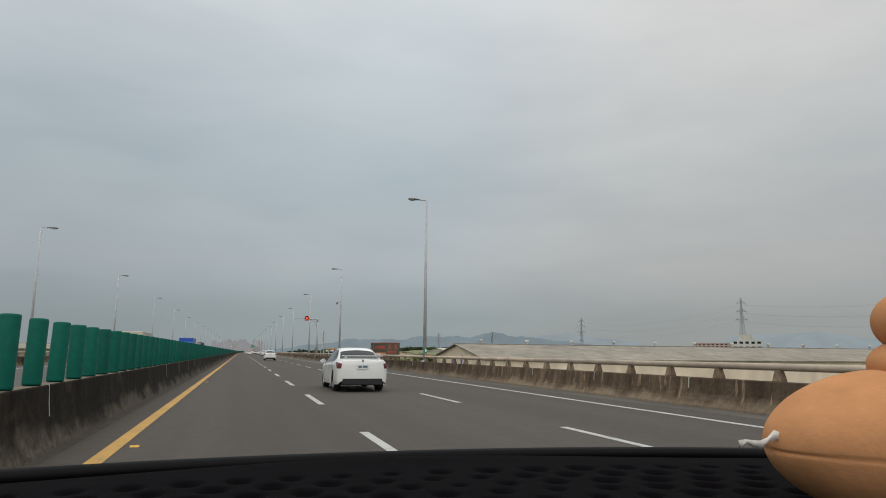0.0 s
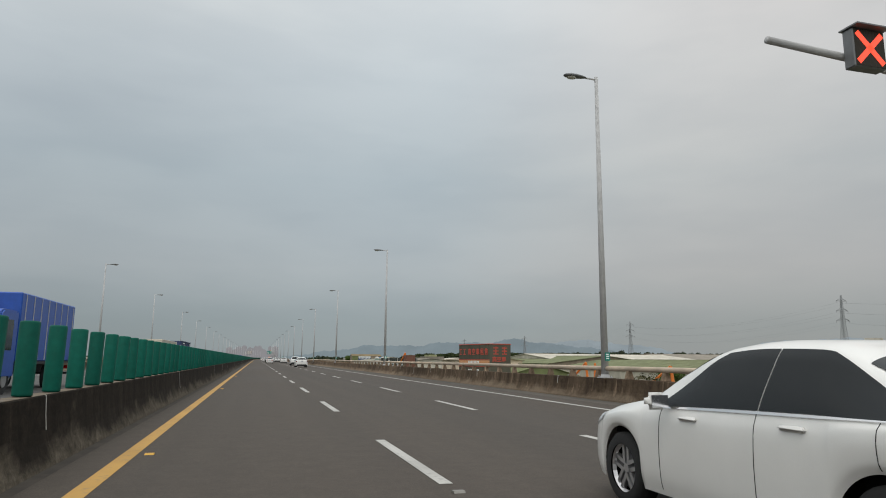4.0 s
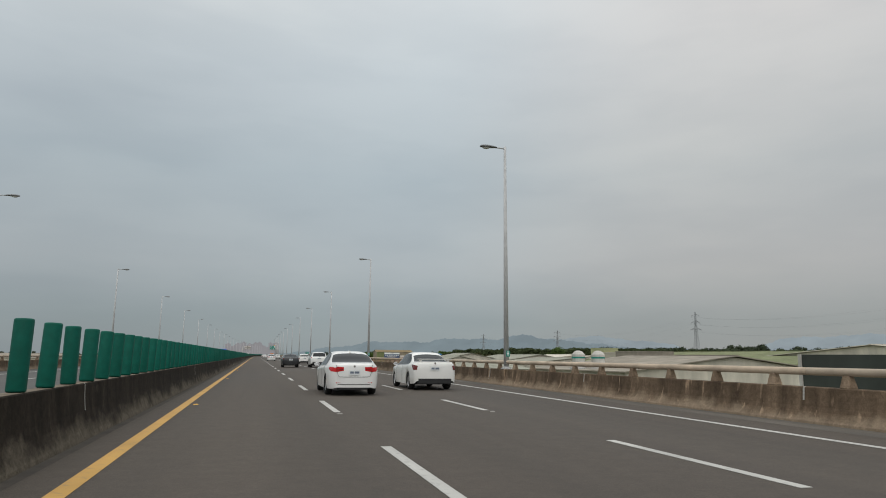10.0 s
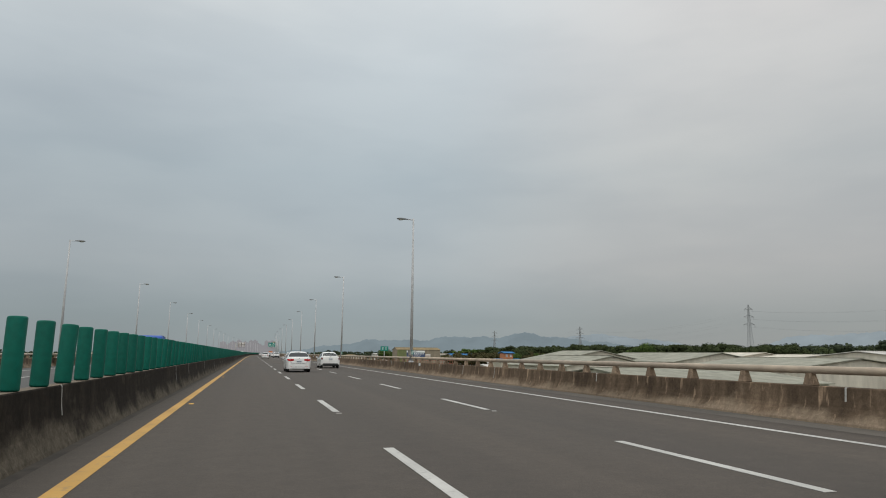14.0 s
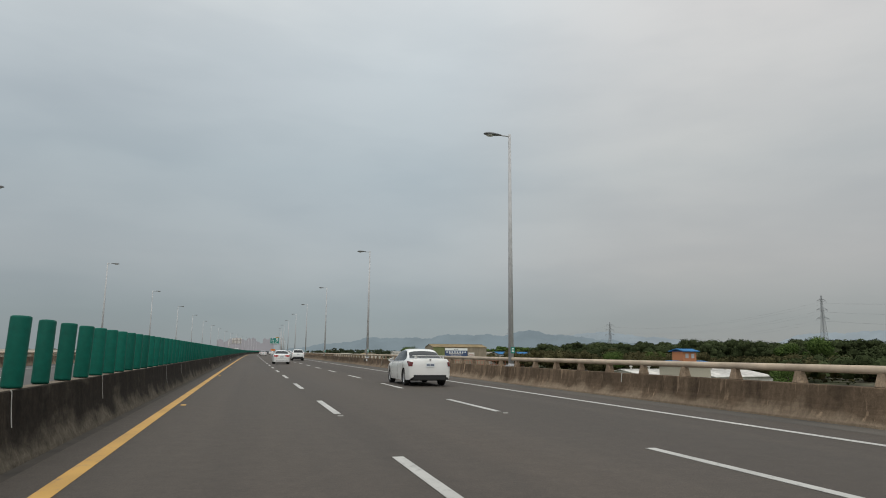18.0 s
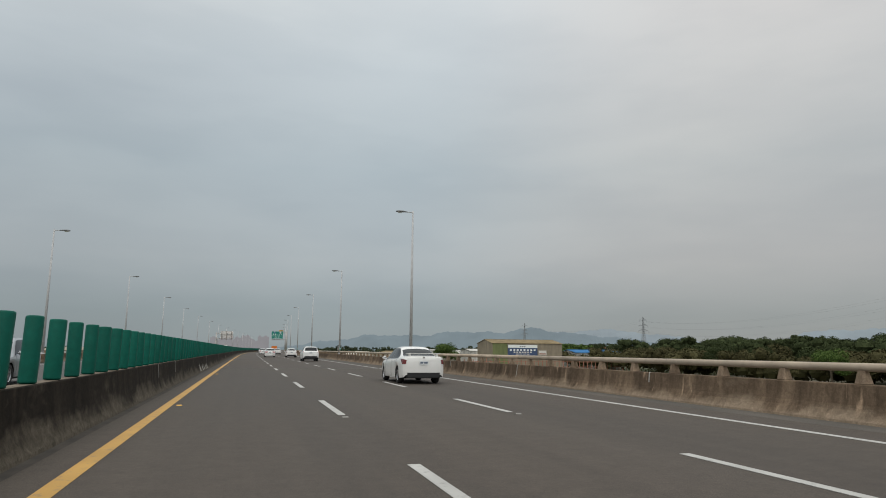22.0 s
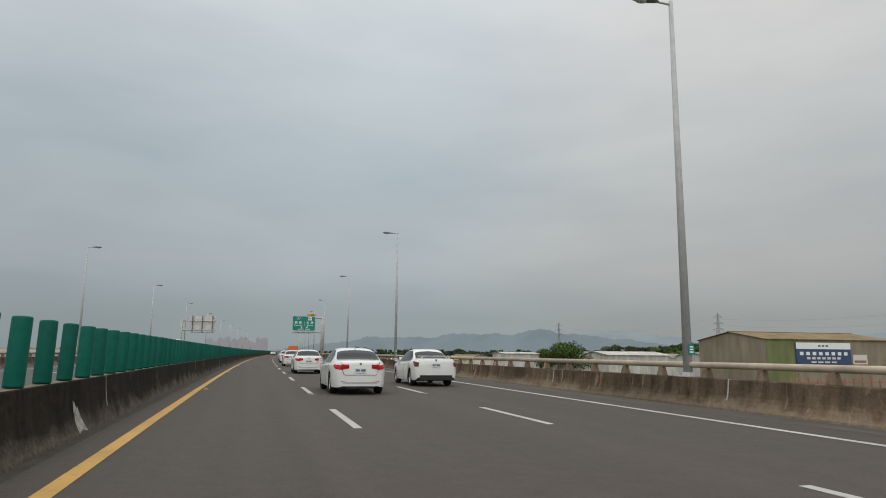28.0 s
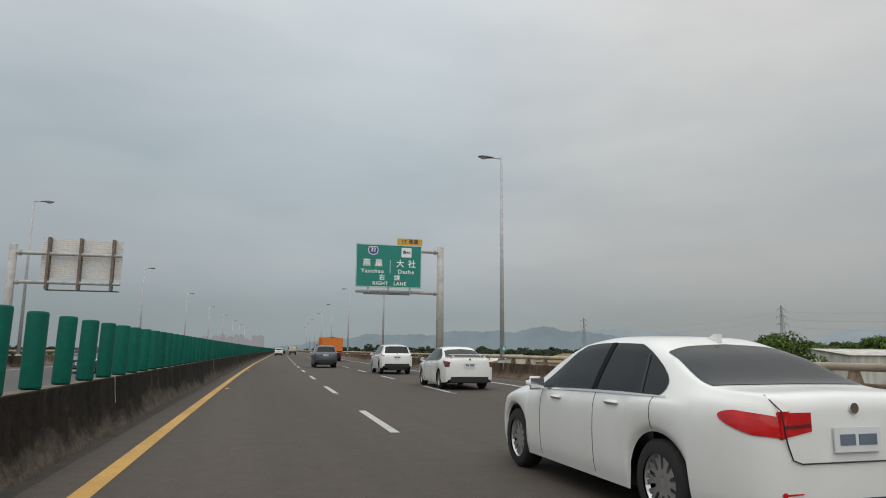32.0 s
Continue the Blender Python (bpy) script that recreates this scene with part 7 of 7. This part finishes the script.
woods("far_woods", "hazy dark woods on the plain", [(560, 900, 260, 420, 380, (5.0, 10.0)), (900, 1400, 330, 520, 420, (4.0, 12.0)), (1020, 1500, 150, 330, 420, (0.0, 4.5)), (420, 560, 190, 330, 180, (2.5, 6.8)), (200, 420, 260, 420, 160, (1.5, 4.5))], LEAF_FAR, 5, 0.42, 170)
woods("far_woods", "hazy dark woods on the plain beyond the opposite carriageway", [(300, 2200, -420, -140, 520, (-2.0, 4.0)), (-50, 300, -260, -110, 90, (-3.0, 2.0)), (1400, 2600, 60, 420, 300, (0.0, 8.0))], LEAF_FAR, 6, 0.5, 60)

# ---------- distance: hazy hills and a line of towers ----------
def hill_line(name, label, dist, peaks, mat, a0, a1, base=0.15):
    """A ridge seen far off, from the middle of the drive; peaks are (bearing, height in degrees, width)."""
    bm = bmesh.new()
    prev = None
    rg = random.Random(len(peaks))
    n = int((a1 - a0) / 0.12)
    ph = [rg.uniform(0, 6) for _ in range(6)]
    for k in range(n + 1):
        a = a0 + (a1 - a0) * k / n
        e = base + sum(hh * math.exp(-((a - c) / w) ** 2) for c, hh, w in peaks)
        e += 0.035 * math.sin(a * 3.1 + ph[0]) + 0.03 * math.sin(a * 7.3 + ph[1]) + 0.018 * math.sin(a * 15.7 + ph[2]) + 0.012 * math.sin(a * 33 + ph[3])
        fade = min(1, (a - a0) / 3, (a1 - a) / 3)
        e = max(0.0, e * max(fade, 0))
        x, y = math.sin(radians(a)) * dist, 420 + math.cos(radians(a)) * dist
        z = GROUND_Z + dist * math.tan(radians(e)) + 8
        back = 1.06
        row = [bm.verts.new((x, y, GROUND_Z - 2)), bm.verts.new((x * 1.03, 420 + (y - 420) * 1.03, z * 0.6)), bm.verts.new((x * back, 420 + (y - 420) * back, z))]
        if prev:
            for j in range(2):
                bm.faces.new((prev[j], row[j], row[j + 1], prev[j + 1]))
        prev = row
    return tagged(new(name, done(bm, name, mat, True)), label, "hills", kind="structure")


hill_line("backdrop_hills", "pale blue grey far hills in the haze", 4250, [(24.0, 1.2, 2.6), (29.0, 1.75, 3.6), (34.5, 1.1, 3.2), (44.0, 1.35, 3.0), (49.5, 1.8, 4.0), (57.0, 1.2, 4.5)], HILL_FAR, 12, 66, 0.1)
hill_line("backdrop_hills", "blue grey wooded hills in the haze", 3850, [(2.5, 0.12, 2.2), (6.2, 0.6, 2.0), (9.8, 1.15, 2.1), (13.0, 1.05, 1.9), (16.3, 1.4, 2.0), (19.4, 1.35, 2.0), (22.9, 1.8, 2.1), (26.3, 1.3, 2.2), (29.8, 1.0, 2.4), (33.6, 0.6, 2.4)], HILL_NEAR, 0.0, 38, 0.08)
rk = random.Random(8)
for k in range(26):
    a = -2.3 + 0.155 * k + rk.uniform(-0.05, 0.05)
    h = rk.choice((44, 52, 58, 66, 72)) + rk.uniform(-2, 2)
    w = rk.uniform(14, 38)
    e = thing("distant_tower", Matrix.Translation((math.sin(radians(a)) * 3700, 420 + 3700 * math.cos(radians(a)), GROUND_Z)), "hazy pinkish apartment tower on the skyline", "building", "skyline towers")
    bm = bmesh.new()
    box(bm, -w / 2, w / 2, 0, 20, 0, h)
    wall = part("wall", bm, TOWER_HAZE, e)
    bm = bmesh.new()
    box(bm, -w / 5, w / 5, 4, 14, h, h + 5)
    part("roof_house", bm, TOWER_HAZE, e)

# ---------- the camera's own car, left at the start without roof or glass: its tub, dashboard and soft toy ---
CAR_X = 0.06
oc = thing("open_car", Matrix.Translation((CAR_X, 3.3, 0.006)), "dark camera car with roof and glass left out, carrying a plush-covered dashboard", "car")
# tub, bonnet, doors and wheels are unseen, added to carry the dashboard
bm = bmesh.new()
prism(bm, [(0.1, 0.3), (0.0, 0.55), (0.15, 0.86), (4.2, 0.84), (4.28, 0.5), (4.2, 0.25)], "x", -0.87, 0.87)
bmesh.ops.bevel(bm, geom=bm.edges[:], offset=0.06, segments=2, affect="EDGES")
part("body", bm, BLACK_CAR, oc)
bm = bmesh.new()
prism(bm, [(2.35, 0.84), (2.35, 1.0), (2.9, 0.94), (4.1, 0.80), (4.1, 0.7)], "x", -0.74, 0.74)
bmesh.ops.bevel(bm, geom=bm.edges[:], offset=0.04, segments=2, affect="EDGES")
part("bonnet", bm, BLACK_CAR, oc)
for sg in (1, -1):
    bm = bmesh.new()
    prism(bm, [(0.9, 0.8), (2.4, 0.8), (2.4, 0.95), (0.9, 0.97)], "x", sg * 0.80 - 0.05, sg * 0.80 + 0.05)
    bmesh.ops.bevel(bm, geom=bm.edges[:], offset=0.02, segments=2, affect="EDGES")
    part("door_top", bm, BLACK_CAR, oc)
wheels_for(oc, 0.3, [(x, y) for x in (-0.79, 0.79) for y in (0.75, 3.4)], 0.2)

# dashboard: its front edge is a shallow arc
DASH_Z = 1.165


def dash_edge(x):
    return 2.262 - 0.30 * abs(x) ** 2.2


bm = bmesh.new()
nx, ny = 420, 170
rows = []
for j in range(ny + 1):
    row = []
    for i in range(nx + 1):
        x = -0.70 + 1.40 * i / nx
        y = dash_edge(x) - 0.012 - 0.60 * (j / ny) ** 1.15
        back = dash_edge(x) - y
        z = DASH_Z - 0.010 * math.exp(-(back / 0.03) ** 2) + 0.004 * math.sin(7 * x + 1.3) * math.exp(-((back - 0.05) / 0.05) ** 2)
        # dimples of the quilting, in staggered rows
        if 0.13 < back < 0.5:
            v = (back - 0.11) / 0.04
            k = round(v)
            u = (x + (0.028 if k % 2 else 0.0) + 0.006 * math.sin(k * 2.1 + 9 * x)) / 0.056
            du, dv = (u - round(u)) * 0.056, (v - k) * 0.04
            size = 0.75 + 0.5 * abs(math.sin(round(u) * 12.9898 + k * 78.233))
            z -= 0.008 * size * math.exp(-((du * du + dv * dv) / (0.010 * size) ** 2) ** 1.3)
        row.append(bm.verts.new((x, y, z)))
    rows.append(row)
for a, b in zip(rows, rows[1:]):
    for i in range(nx):
        bm.faces.new((a[i], a[i + 1], b[i + 1], b[i]))
cover = part("dashboard_cover", bm, DASH_PLUSH, oc, "dark plush quilted cover", smooth=True)
bm = bmesh.new()
xs = [-0.72 + 1.44 * i / 40 for i in range(41)]
tube(bm, [(x, dash_edge(x), DASH_Z - 0.006) for x in xs], 0.010, 8)
part("dashboard_rim", bm, GLOSS_BLACK, oc, "glossy black edge", smooth=True)
bm = bmesh.new()
prism(bm, [(1.66, 0.85), (2.22, 0.85), (2.22, 1.0), (2.10, 1.13), (1.66, 1.13)], "x", -0.70, 0.70)
part("dashboard_body", bm, BLACK, oc)

# a stuffed toy lying on it, one plain shape with a seam and a frayed tag
toy_r, toy_u = Vector((0.958, -0.287, 0.0)), Vector((0, 0, 1))
toy_f = toy_u.cross(toy_r)
bm = bmesh.new()


def lump(c, a, b, d, tip=0.0, crease=0.0):
    ret = bmesh.ops.create_uvsphere(bm, u_segments=160, v_segments=56, radius=1.0)
    for v in ret["verts"]:
        x, y, z = v.co.z, v.co.y, v.co.x
        pinch = 1 - tip * max(-x, 0) ** 2
        seam = 1 - crease * math.exp(-((z + 0.10) / 0.022) ** 2)
        v.co = Vector(c) + toy_r * (a * x * seam) + toy_f * (b * y * pinch * seam) + toy_u * (d * z * pinch * seam)


lump((0.494, 5.122, 1.2295), 0.116, 0.078, 0.068, 0.12, 0.018)
lump((0.526, 5.108, 1.301), 0.046, 0.05, 0.027)
lump((0.533, 5.108, 1.342), 0.045, 0.045, 0.034)
lump((0.590, 5.110, 1.290), 0.060, 0.06, 0.050)
body_faces = len(bm.faces)
prev = None
for k in range(7):
    t = k / 6
    p = Vector((0.386, 5.140, 1.236)).lerp(Vector((0.344, 5.146, 1.229)), t) + Vector((0, 0, 0.003 * math.sin(t * 9)))
    w = 0.0034 * (1 - 0.3 * t) * (1 + 0.5 * math.sin(k * 2.3))
    row = [bm.verts.new(p + Vector((0, dy, dz))) for dy, dz in ((-0.001, -w), (0.001, -w), (0.001, w), (-0.001, w))]
    if prev:
        for j in range(4):
            bm.faces.new((prev[j], prev[(j + 1) % 4], row[(j + 1) % 4], row[j]))
    prev = row
bm.faces.new(prev)
me = done(bm, "soft_toy", VELOUR, True)
me.materials.append(TAG_CLOTH)
for k, f in enumerate(me.polygons):
    if k >= body_faces:
        f.material_index = 1
tagged(new("soft_toy", me), "tan velour stuffed toy with a seam, lying on the dashboard", "soft toy")
